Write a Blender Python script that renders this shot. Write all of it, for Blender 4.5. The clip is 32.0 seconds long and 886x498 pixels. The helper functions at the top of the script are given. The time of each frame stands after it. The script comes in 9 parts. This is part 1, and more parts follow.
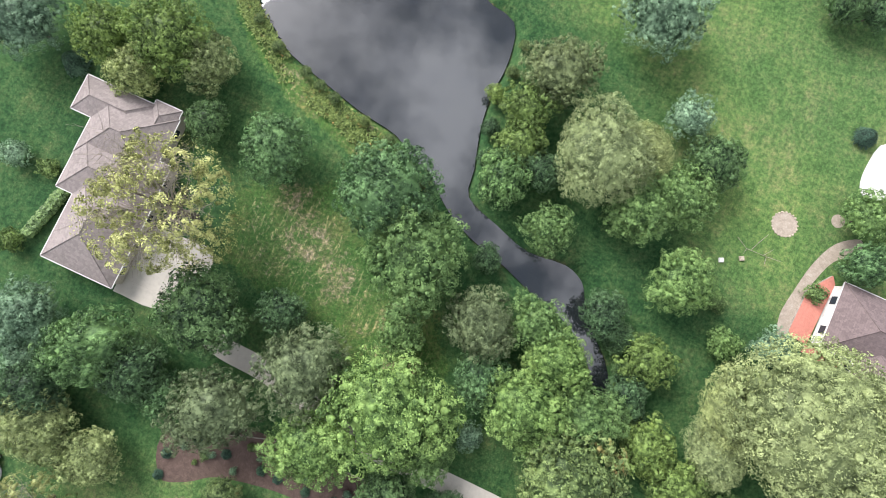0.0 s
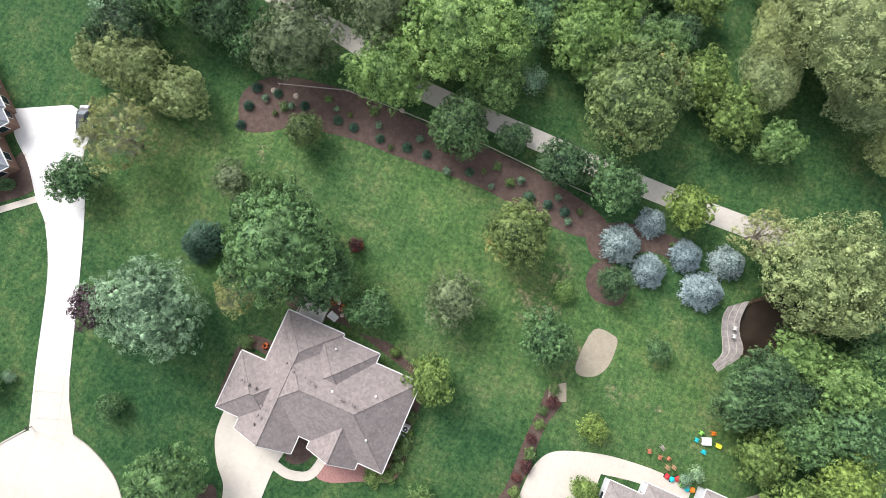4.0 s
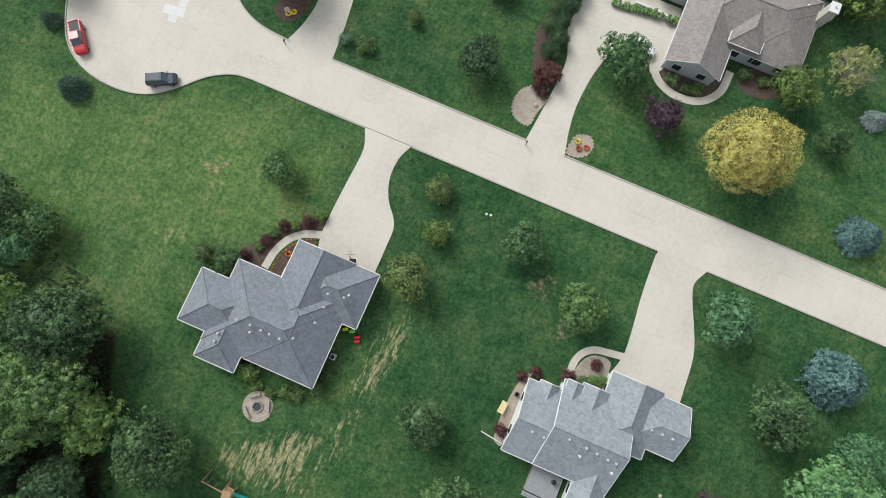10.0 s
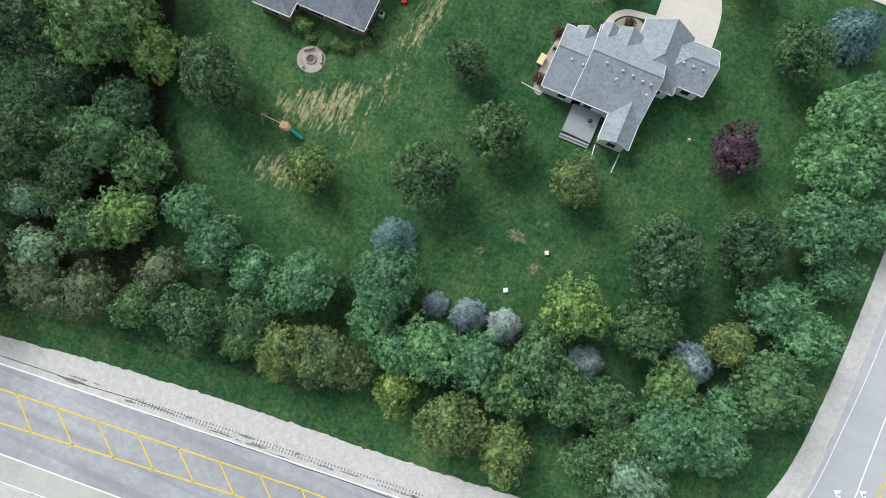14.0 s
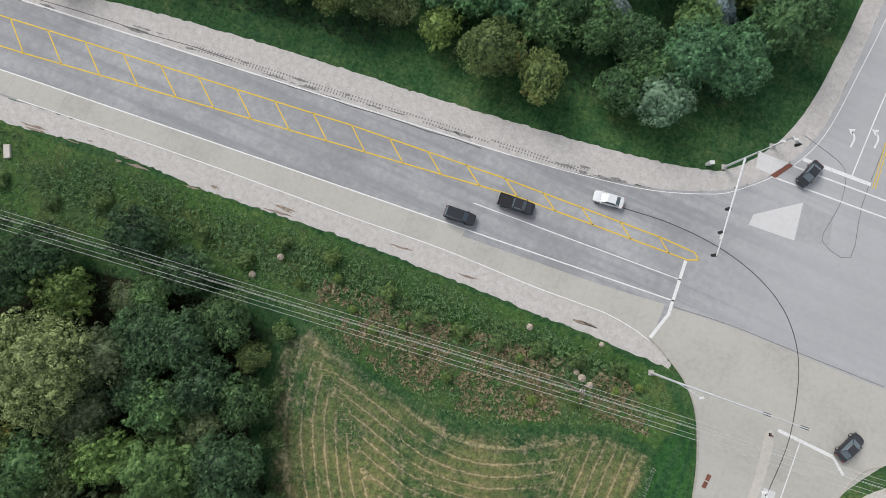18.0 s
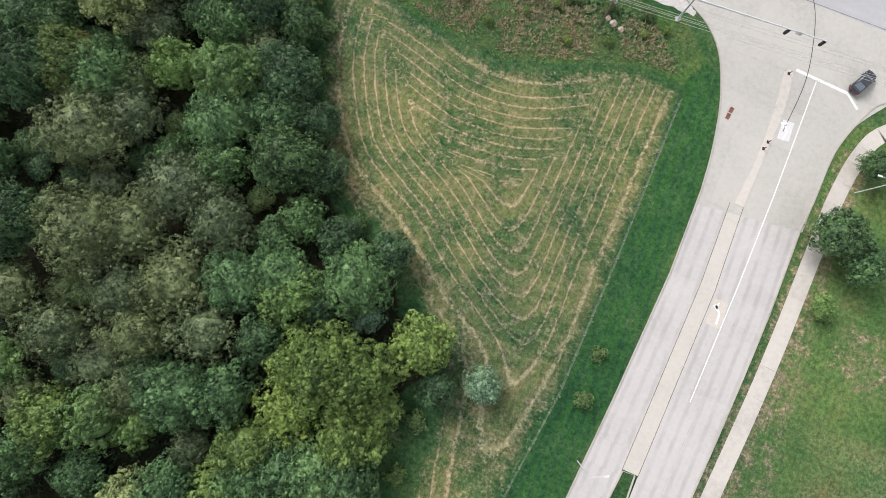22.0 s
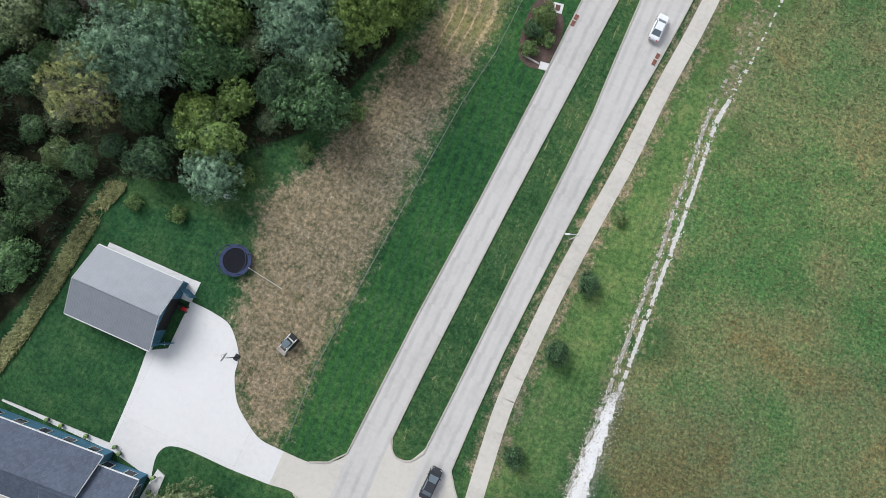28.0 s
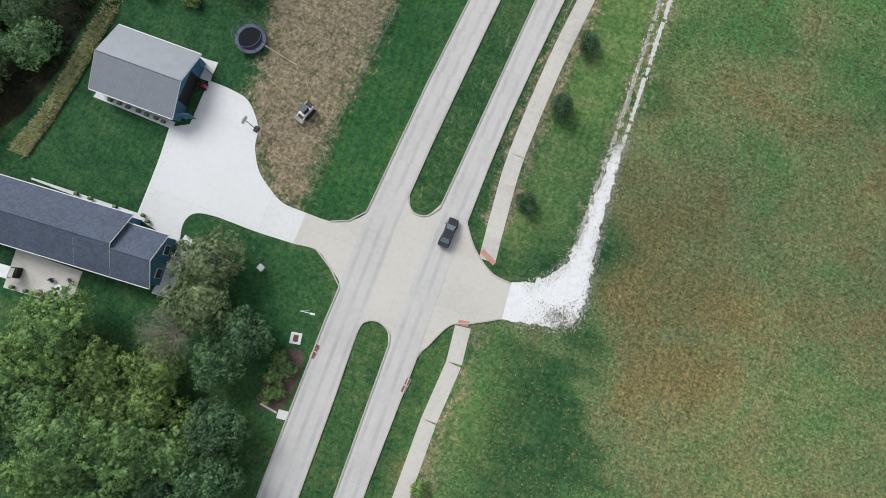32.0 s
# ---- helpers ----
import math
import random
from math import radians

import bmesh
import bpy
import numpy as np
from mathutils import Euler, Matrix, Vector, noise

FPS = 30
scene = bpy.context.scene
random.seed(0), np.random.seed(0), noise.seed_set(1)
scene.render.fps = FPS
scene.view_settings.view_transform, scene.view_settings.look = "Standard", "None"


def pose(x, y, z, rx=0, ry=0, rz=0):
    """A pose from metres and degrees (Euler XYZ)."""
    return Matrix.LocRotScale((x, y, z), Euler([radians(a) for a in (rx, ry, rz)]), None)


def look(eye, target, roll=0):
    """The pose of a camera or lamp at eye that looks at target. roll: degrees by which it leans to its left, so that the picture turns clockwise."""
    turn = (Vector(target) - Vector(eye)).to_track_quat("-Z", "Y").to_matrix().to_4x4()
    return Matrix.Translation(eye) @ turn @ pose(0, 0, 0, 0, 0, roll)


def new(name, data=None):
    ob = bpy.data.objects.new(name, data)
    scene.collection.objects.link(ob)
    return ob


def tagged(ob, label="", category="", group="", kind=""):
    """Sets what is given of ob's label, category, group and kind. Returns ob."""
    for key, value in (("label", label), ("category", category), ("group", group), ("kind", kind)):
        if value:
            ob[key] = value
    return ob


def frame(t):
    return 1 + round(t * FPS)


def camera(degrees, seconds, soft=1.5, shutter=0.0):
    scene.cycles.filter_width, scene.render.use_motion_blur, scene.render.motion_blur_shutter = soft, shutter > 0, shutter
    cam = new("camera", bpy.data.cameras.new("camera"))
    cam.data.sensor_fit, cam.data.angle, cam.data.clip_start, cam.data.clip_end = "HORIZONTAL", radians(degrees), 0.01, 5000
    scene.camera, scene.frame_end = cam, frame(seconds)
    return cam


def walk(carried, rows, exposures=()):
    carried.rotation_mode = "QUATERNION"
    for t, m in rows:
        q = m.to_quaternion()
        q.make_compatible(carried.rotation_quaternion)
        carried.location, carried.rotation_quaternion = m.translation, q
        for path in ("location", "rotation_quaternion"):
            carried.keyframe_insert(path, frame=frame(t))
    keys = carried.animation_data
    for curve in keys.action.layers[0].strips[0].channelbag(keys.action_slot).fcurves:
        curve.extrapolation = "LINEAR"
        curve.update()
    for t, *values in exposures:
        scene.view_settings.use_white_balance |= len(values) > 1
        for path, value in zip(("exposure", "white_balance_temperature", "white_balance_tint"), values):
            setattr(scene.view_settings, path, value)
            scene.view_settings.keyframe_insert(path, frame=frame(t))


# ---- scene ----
cam = camera(86.0, 32.0, soft=0.65)
ROWS = [
    (0, -0.00, 0.00, 75.68, 4.14, -0.30, 24.56),
    (0.5, 1.64, -7.03, 75.76, 4.30, -0.37, 24.66),
    (1, 3.25, -14.13, 75.80, 4.47, -0.43, 24.70),
    (1.5, 4.88, -21.40, 75.80, 4.70, -0.50, 24.61),
    (2, 6.55, -28.84, 75.71, 5.07, -0.57, 24.51),
    (2.5, 8.30, -36.22, 75.50, 5.43, -0.59, 24.46),
    (3, 10.14, -43.30, 75.25, 5.62, -0.28, 24.12),
    (3.5, 12.00, -50.12, 75.07, 5.59, -0.13, 23.80),
    (5.5, 19.05, -77.86, 75.25, 6.21, -0.05, 22.97),
    (6, 20.72, -84.82, 75.22, 6.27, -0.17, 23.13),
    (6.5, 22.35, -91.85, 75.18, 6.37, -0.18, 23.06),
    (7, 23.96, -98.85, 75.04, 6.41, -0.30, 23.20),
    (7.5, 25.56, -105.78, 74.90, 6.47, -0.19, 22.80),
    (8, 27.29, -112.53, 74.78, 6.37, -0.35, 23.05),
    (9, 30.74, -125.82, 74.52, 6.42, -0.39, 23.07),
    (9.5, 32.48, -132.40, 74.40, 6.53, -0.37, 23.02),
    (10, 34.30, -138.88, 74.32, 6.52, -0.43, 23.28),
    (10.5, 36.17, -145.33, 74.18, 6.50, -0.43, 23.37),
    (11, 38.01, -151.86, 74.07, 6.46, -0.42, 23.39),
    (11.5, 39.80, -158.47, 73.85, 6.44, -0.47, 23.42),
    (12, 41.63, -165.06, 73.59, 6.40, -0.56, 23.45),
    (12.5, 43.52, -171.58, 73.44, 6.36, -0.62, 23.52),
    (13, 45.46, -178.04, 73.36, 6.27, -0.58, 23.61),
    (13.5, 47.42, -184.45, 73.16, 6.08, -0.49, 23.62),
    (14, 49.37, -190.88, 73.03, 5.93, -0.45, 23.48),
    (14.5, 51.35, -197.33, 72.97, 5.81, -0.39, 23.49),
    (16.5, 59.38, -223.17, 72.76, 5.23, -0.15, 23.61),
    (17, 61.33, -229.63, 72.73, 5.39, -0.18, 23.60),
    (17.5, 63.22, -236.18, 72.69, 5.31, -0.26, 23.53),
    (18, 65.07, -242.74, 72.75, 5.15, -0.34, 23.48),
    (18.5, 66.99, -249.38, 72.79, 5.10, -0.41, 23.48),
    (19, 69.00, -256.16, 72.79, 5.16, -0.37, 23.34),
    (19.5, 71.09, -263.09, 72.79, 5.29, -0.39, 23.41),
    (20, 73.23, -270.16, 72.78, 5.42, -0.38, 23.62),
    (20.5, 75.45, -277.19, 72.66, 5.54, -0.39, 23.76),
    (21, 77.74, -284.04, 72.68, 5.68, -0.30, 23.80),
    (21.5, 79.97, -290.83, 72.81, 5.71, -0.18, 23.80),
    (22, 82.15, -297.56, 72.92, 5.71, -0.11, 23.83),
    (22.5, 84.34, -304.24, 72.89, 5.68, -0.09, 23.91),
    (23, 86.47, -310.97, 72.87, 5.63, -0.13, 23.86),
    (23.5, 88.63, -317.70, 72.83, 5.58, -0.17, 23.89),
    (24, 90.86, -324.38, 72.81, 5.55, -0.11, 23.73),
    (24.5, 93.12, -330.95, 72.84, 5.44, -0.09, 23.77),
    (25, 95.33, -337.40, 72.88, 5.29, -0.03, 23.65),
    (27.5, 106.28, -369.36, 72.86, 5.60, 0.05, 23.21),
    (28, 108.46, -375.82, 72.86, 5.60, 0.04, 23.23),
    (28.5, 110.68, -382.36, 72.75, 5.62, 0.01, 23.35),
    (29, 112.98, -388.96, 72.62, 5.64, 0.02, 23.23),
    (29.5, 115.31, -395.57, 72.51, 5.69, 0.11, 22.65),
    (30, 117.10, -402.07, 72.45, 5.65, -0.40, 22.71),
    (30.5, 118.97, -406.81, 72.31, 5.81, -0.25, 21.92),
    (31, 119.65, -409.61, 72.33, 5.78, -0.27, 21.41),
    (31.5, 119.85, -410.70, 72.38, 5.81, -0.27, 20.41),
    (32, 120.00, -411.33, 72.35, 6.03, -0.20, 20.42),
]
LIGHT = [(0, 1.5, 6300, 13), (3, 1.5, 6300, 13), (6, 0.9, 6250, 10), (9, 0.65, 6200, 8), (11, 0.85, 6150, 5), (13, 1.12, 6000, 3), (14, 0.88, 5950, 6), (17, 0.42, 6150, 10), (20, 0.58, 6250, 12), (23, 1.0, 6300, 14), (25, 1.0, 6250, 13), (28, 0.68, 6000, 10), (32, 0.6, 6050, 9)]
walk(cam, [(t, pose(x, y, z, rx, ry, rz)) for t, x, y, z, rx, ry, rz in ROWS], LIGHT)

# ---- light ----
world = bpy.data.worlds.new("sky")
scene.world = world
world.use_nodes = True
wn = world.node_tree.nodes
wl = world.node_tree.links
sky = wn.new("ShaderNodeTexSky")
sky.sky_type = "NISHITA"
sky.sun_disc = False
sky.sun_elevation = radians(38)
sky.sun_rotation = radians(-59)
sky.dust_density = 4.0
# a bright broken overcast, which the pond mirrors
co = wn.new("ShaderNodeTexCoord")
cloud = wn.new("ShaderNodeTexNoise")
cloud.inputs["Scale"].default_value, cloud.inputs["Detail"].default_value, cloud.inputs["Roughness"].default_value = 4.5, 6.0, 0.6
wl.new(co.outputs["Generated"], cloud.inputs["Vector"])
tone = wn.new("ShaderNodeValToRGB")
tone.color_ramp.elements[0].position, tone.color_ramp.elements[0].color = 0.38, (0.10, 0.11, 0.13, 1)
tone.color_ramp.elements[1].position, tone.color_ramp.elements[1].color = 0.62, (1.15, 1.15, 1.15, 1)
wl.new(cloud.outputs["Fac"], tone.inputs[0])
veil = wn.new("ShaderNodeMix")
veil.data_type, veil.blend_type = "RGBA", "MULTIPLY"
veil.inputs[0].default_value = 1.0
wl.new(tone.outputs[0], veil.inputs[6])
veil.inputs[7].default_value = (9.5, 9.6, 9.8, 1)
both = wn.new("ShaderNodeMix")
both.data_type = "RGBA"
both.inputs[0].default_value = 0.8
wl.new(sky.outputs[0], both.inputs[6])
wl.new(veil.outputs[2], both.inputs[7])
wl.new(both.outputs[2], wn["Background"].inputs[0])
wn["Background"].inputs[1].default_value = 0.069
sun = new("sun", bpy.data.lights.new("sun", "SUN"))
sun.data.energy = 2.35
sun.data.angle = radians(32)
sun.data.color = (1.0, 0.965, 0.91)
sun.matrix_world = look((0, 0, 200), (70, -42, 136))

# ---- materials ----


class Mat:
    """A small wrapper to write node materials shortly."""

    def __init__(self, name, rough=0.8, metal=0.0):
        self.m = bpy.data.materials.new(name)
        self.m.use_nodes = True
        self.t = self.m.node_tree
        self.b = self.t.nodes["Principled BSDF"]
        self.b.inputs["Roughness"].default_value = rough
        self.b.inputs["Metallic"].default_value = metal
        self.b.inputs["Specular IOR Level"].default_value = 0.3
        self.co = self.node("ShaderNodeTexCoord").outputs["Object"]

    def node(self, kind, **values):
        n = self.t.nodes.new(kind)
        for k, v in values.items():
            n.inputs[k.replace("_", " ")].default_value = v
        return n

    def link(self, a, b):
        self.t.links.new(a, b)

    def position(self):
        return self.node("ShaderNodeNewGeometry").outputs["Position"]

    def noise(self, scale, detail=3.0, rough=0.55, co=None, distort=0.0):
        n = self.node("ShaderNodeTexNoise", Scale=scale, Detail=detail, Roughness=rough, Distortion=distort)
        self.link(co or self.co, n.inputs["Vector"])
        return n.outputs["Fac"]

    def ramp(self, fac, *stops):
        n = self.node("ShaderNodeValToRGB")
        e = n.color_ramp.elements
        while len(e) < len(stops):
            e.new(0.5)
        for k, (p, c) in zip(e, stops):
            k.position, k.color = p, (*c, 1) if len(c) == 3 else c
        self.link(fac, n.inputs[0])
        return n.outputs[0]

    def mix(self, fac, a, b, mode="MIX"):
        n = self.node("ShaderNodeMix")
        n.data_type, n.blend_type = "RGBA", mode
        for sock, v in ((n.inputs[0], fac), (n.inputs[6], a), (n.inputs[7], b)):
            if isinstance(v, (tuple, float, int)):
                sock.default_value = (*v, 1) if isinstance(v, tuple) else v
            else:
                self.link(v, sock)
        return n.outputs[2]

    def math(self, op, a, b=0.0, c=0.0, clamp=False):
        n = self.node("ShaderNodeMath")
        n.operation, n.use_clamp = op, clamp
        for sock, v in zip(n.inputs, (a, b, c)):
            if isinstance(v, (float, int)):
                sock.default_value = v
            else:
                self.link(v, sock)
        return n.outputs[0]

    def step(self, v, lo, hi):
        n = self.node("ShaderNodeMapRange")
        n.interpolation_type = "SMOOTHSTEP"
        n.inputs[1].default_value, n.inputs[2].default_value = lo, hi
        self.link(v, n.inputs[0])
        return n.outputs[0]

    def attr(self, name):
        n = self.node("ShaderNodeAttribute")
        n.attribute_name = name
        return n.outputs["Fac"]

    def color(self, c):
        if isinstance(c, tuple):
            self.b.inputs["Base Color"].default_value = (*c, 1)
        else:
            self.link(c, self.b.inputs["Base Color"])
        return self

    def bump(self, h, strength=0.4, distance=0.02):
        n = self.node("ShaderNodeBump", Strength=strength, Distance=distance)
        self.link(h, n.inputs["Height"])
        self.link(n.outputs[0], self.b.inputs["Normal"])
        return self


def plain(name, c, rough=0.6, metal=0.0, vary=0.15, scale=3.0):
    """Paint, plastic or metal with slight soiling."""
    k = Mat(name, rough, metal)
    n = k.noise(scale, 4)
    k.color(k.ramp(n, (0.3, tuple(v * (1 - vary) for v in c)), (0.7, tuple(min(1, v * (1 + vary)) for v in c))))
    return k.m


def concrete(name, c, vary=0.12, tracks=0.0, along="x", stain=0.5):
    """Cast slabs: a tone a slab, mottling, fine grain, stains and darker wheel tracks."""
    k = Mat(name, 0.85)
    p = k.position()
    r = k.node("ShaderNodeObjectInfo").outputs["Random"]
    big, mid, fine = k.noise(0.12, 4, 0.6, p), k.noise(1.3, 5, 0.65, p), k.noise(4.5, 4, 0.7, p)
    v = k.math("ADD", k.math("MULTIPLY", big, 0.5), k.math("MULTIPLY", mid, 0.5))
    v = k.math("ADD", v, k.math("MULTIPLY", k.math("SUBTRACT", r, 0.5), 0.09))
    col = k.ramp(v, (0.25, tuple(x * (1 - vary * 1.6) for x in c)), (0.5, c), (0.78, tuple(min(0.85, x * (1 + vary)) for x in c)))
    col = k.mix(k.math("MULTIPLY", k.step(fine, 0.55, 0.75), 0.25), col, tuple(x * 0.72 for x in c))
    spots = k.step(k.noise(0.55, 6, 0.7, p, 0.6), 0.62, 0.75)
    col = k.mix(k.math("MULTIPLY", spots, stain * 0.45), col, tuple(x * 0.62 for x in c))
    if tracks:
        w = k.attr("across")
        lanes = k.math("ABSOLUTE", k.math("SINE", k.math("MULTIPLY", w, math.pi / 1.85)))
        band = k.math("MULTIPLY", k.step(lanes, 0.72, 1.0), k.step(k.noise(0.2, 3, 0.5, p), 0.2, 0.7))
        col = k.mix(k.math("MULTIPLY", band, tracks), col, tuple(x * 0.6 for x in c))
    k.color(col)
    k.bump(fine, 0.25, 0.004)
    return k.m


M_conc = concrete("pale_concrete", (0.53, 0.487, 0.425))
M_white = concrete("new_concrete", (0.60, 0.59, 0.58), 0.07, stain=0.25)
M_walk = concrete("footpath_concrete", (0.50, 0.468, 0.418), 0.16, stain=1.5)
M_blvd = concrete("boulevard_concrete", (0.47, 0.452, 0.43), 0.1, tracks=0.42)
M_hwc = concrete("shoulder_concrete", (0.43, 0.415, 0.375), 0.14, stain=0.7)
M_kerb = concrete("kerb_concrete", (0.40, 0.375, 0.33), 0.2, stain=0.8)
M_joint = plain("dirt_joint", (0.43, 0.395, 0.34), 0.9, vary=0.3, scale=0.7)
M_strip = concrete("turning_lane_concrete", (0.50, 0.47, 0.42), 0.1)


def asphalt():
    k = Mat("worn_asphalt", 0.85)
    p = k.position()
    big, mid, fine = k.noise(0.06, 4, 0.6, p), k.noise(0.9, 5, 0.65, p), k.noise(5, 4, 0.7, p)
    v = k.math("ADD", k.math("MULTIPLY", big, 0.6), k.math("MULTIPLY", mid, 0.4))
    col = k.ramp(v, (0.34, (0.235, 0.236, 0.242)), (0.5, (0.315, 0.316, 0.322)), (0.66, (0.42, 0.42, 0.424)))
    run = k.node("ShaderNodeMapping")
    k.link(p, run.inputs["Vector"])
    run.inputs["Rotation"].default_value = (0, 0, -0.0965)
    run.inputs["Scale"].default_value = (0.012, 0.55, 1.0)
    col = k.mix(k.math("MULTIPLY", k.step(k.noise(1.0, 3, 0.6, run.outputs[0]), 0.45, 0.66), 0.45), col, (0.20, 0.20, 0.212))
    col = k.mix(k.math("MULTIPLY", k.step(k.noise(0.5, 6, 0.7, p, 0.8), 0.6, 0.72), 0.35), col, (0.19, 0.185, 0.185))
    sep = k.node("ShaderNodeSeparateXYZ")
    k.link(p, sep.inputs[0])
    col = k.mix(k.math("MULTIPLY", k.step(sep.outputs[0], 92, 116), 0.6), col, (0.44, 0.44, 0.445))
    col = k.mix(k.math("MULTIPLY", k.step(fine, 0.5, 0.75), 0.35), col, (0.34, 0.335, 0.325))
    k.color(col).bump(fine, 0.4, 0.006)
    return k.m


def gravel(name, a, b, c):
    k = Mat(name, 0.95)
    p = k.position()
    v = k.node("ShaderNodeTexVoronoi", Scale=9.0)
    k.link(p, v.inputs["Vector"])
    mid = k.noise(1.1, 8, 0.8, p, 0.5)
    col = k.ramp(k.math("ADD", k.math("MULTIPLY", mid, 0.6), k.math("MULTIPLY", k.noise(6, 4, 0.8, p), 0.4)), (0.30, a), (0.5, b), (0.70, c))
    k.color(col).bump(v.outputs["Distance"], 0.3, 0.02)
    return k.m


M_asphalt = asphalt()
M_gravel = gravel("crushed_limestone", (0.30, 0.27, 0.24), (0.47, 0.445, 0.42), (0.64, 0.625, 0.60))
M_whitegravel = gravel("white_limestone", (0.50, 0.485, 0.46), (0.66, 0.65, 0.64), (0.76, 0.75, 0.74))
M_ballast = gravel("pale_track_gravel", (0.28, 0.27, 0.225), (0.52, 0.505, 0.47), (0.72, 0.71, 0.69))
M_mulch = gravel("dull_brown_mulch", (0.045, 0.032, 0.026), (0.088, 0.060, 0.050), (0.165, 0.118, 0.10))
M_sand = gravel("packed_sand", (0.20, 0.17, 0.125), (0.30, 0.265, 0.20), (0.38, 0.34, 0.27))
M_pebble = gravel("tan_pebbles", (0.2, 0.16, 0.13), (0.33, 0.28, 0.23), (0.5, 0.45, 0.39))


def worn_line(name, c):
    k = Mat(name, 0.7)
    p = k.position()
    wear = k.step(k.noise(3.0, 6, 0.7, p), 0.5, 0.72)
    k.color(k.mix(k.math("MULTIPLY", wear, 0.55), c, (0.27, 0.265, 0.26)))
    return k.m


M_lineW = worn_line("white_road_paint", (0.72, 0.72, 0.7))
M_lineY = worn_line("yellow_road_paint", (0.70, 0.49, 0.06))
M_tar = plain("black_crack_sealant", (0.05, 0.05, 0.05), 0.6)


def ground_material():
    k = Mat("grass_and_soil", 0.95)
    k.b.inputs["Specular IOR Level"].default_value = 0.1
    p = k.position()
    n40, n8, n2, n05, fine = k.noise(0.025, 4, 0.6, p), k.noise(0.13, 5, 0.62, p), k.noise(0.55, 6, 0.68, p), k.noise(2.0, 5, 0.75, p), k.noise(4.8, 4, 0.85, p)
    turn = k.node("ShaderNodeMapping")
    k.link(p, turn.inputs["Vector"])
    turn.inputs["Scale"].default_value = (1.5, 0.32, 1.0)
    turn.inputs["Rotation"].default_value = (0, 0, 0.25)
    raked = k.noise(1.0, 6, 0.72, turn.outputs[0], 0.5)
    blend = k.math("ADD", k.math("MULTIPLY", n8, 0.34), k.math("ADD", k.math("MULTIPLY", n2, 0.34), k.math("MULTIPLY", n05, 0.32)))
    grass = k.ramp(blend, (0.39, (0.024, 0.064, 0.025)), (0.47, (0.040, 0.088, 0.034)), (0.53, (0.064, 0.112, 0.043)), (0.59, (0.108, 0.136, 0.058)), (0.67, (0.20, 0.185, 0.105)))
    rich = k.ramp(blend, (0.40, (0.015, 0.052, 0.023)), (0.50, (0.026, 0.078, 0.031)), (0.58, (0.044, 0.098, 0.040)), (0.68, (0.112, 0.135, 0.068)))
    col = k.mix(k.attr("lush"), grass, rich)
    olive = k.ramp(blend, (0.40, (0.064, 0.130, 0.042)), (0.49, (0.103, 0.178, 0.060)), (0.56, (0.150, 0.198, 0.080)), (0.65, (0.25, 0.23, 0.125)))
    col = k.mix(k.attr("pale"), col, olive)
    rough = k.ramp(k.math("ADD", k.math("MULTIPLY", n05, 0.5), k.math("MULTIPLY", n8, 0.5)), (0.32, (0.026, 0.070, 0.022)), (0.46, (0.048, 0.108, 0.032)), (0.58, (0.090, 0.122, 0.046)), (0.72, (0.22, 0.18, 0.105)))

    def ragged(name, spread=0.7, lo=0.38, hi=0.62, n=None):
        a = k.attr(name)
        m = k.math("ADD", a, k.math("MULTIPLY", k.math("SUBTRACT", n or k.math("ADD", k.math("MULTIPLY", n2, 0.6), k.math("MULTIPLY", n05, 0.4)), 0.5), spread * 2))
        return k.math("MULTIPLY", k.step(m, lo, hi), k.step(a, 0.02, 0.15))

    col = k.mix(ragged("weed"), col, rough)
    # unmown meadow: bright clover, olive stalks and rusty seed heads in drifts
    drift = k.math("ADD", k.math("MULTIPLY", k.noise(0.07, 8, 0.68, p, 0.4), 0.5), k.math("MULTIPLY", n05, 0.5))
    drift = k.math("ADD", k.math("MULTIPLY", drift, 1.5), k.math("SUBTRACT", k.math("MULTIPLY", k.attr("rust"), 0.115), 0.25))
    mead = k.ramp(drift, (0.36, (0.050, 0.110, 0.042)), (0.45, (0.084, 0.125, 0.056)), (0.51, (0.116, 0.136, 0.072)), (0.57, (0.120, 0.119, 0.062)), (0.63, (0.120, 0.104, 0.050)), (0.73, (0.130, 0.106, 0.055)), (0.86, (0.24, 0.20, 0.14)))
    clump = k.ramp(k.noise(2.6, 5, 0.8, p, 0.3), (0.36, (0.52, 0.56, 0.5)), (0.5, (1, 1, 1)), (0.64, (1.6, 1.52, 1.42)))
    mead = k.mix(1.0, mead, k.mix(1.0, clump, (1.2, 1.2, 1.16), "MULTIPLY"), "MULTIPLY")
    col = k.mix(k.step(k.attr("mead"), 0.2, 0.8), col, mead)
    straw = k.ramp(k.math("ADD", k.math("MULTIPLY", n05, 0.65), k.math("MULTIPLY", n2, 0.35)), (0.36, (0.115, 0.095, 0.064)), (0.45, (0.165, 0.130, 0.092)), (0.53, (0.225, 0.178, 0.132)), (0.65, (0.38, 0.32, 0.25)))
    col = k.mix(k.math("MULTIPLY", ragged("dry", 1.15, 0.34, 0.8), 0.88), col, straw)
    # dead grass left lying in raked streaks
    lie = k.math("ADD", k.attr("streak"), k.math("MULTIPLY", k.math("SUBTRACT", raked, 0.5), 1.7))
    lie = k.math("MULTIPLY", k.step(lie, 0.58, 0.85), k.step(k.math("ADD", n05, k.math("MULTIPLY", k.attr("streak"), 0.25)), 0.5, 0.68))
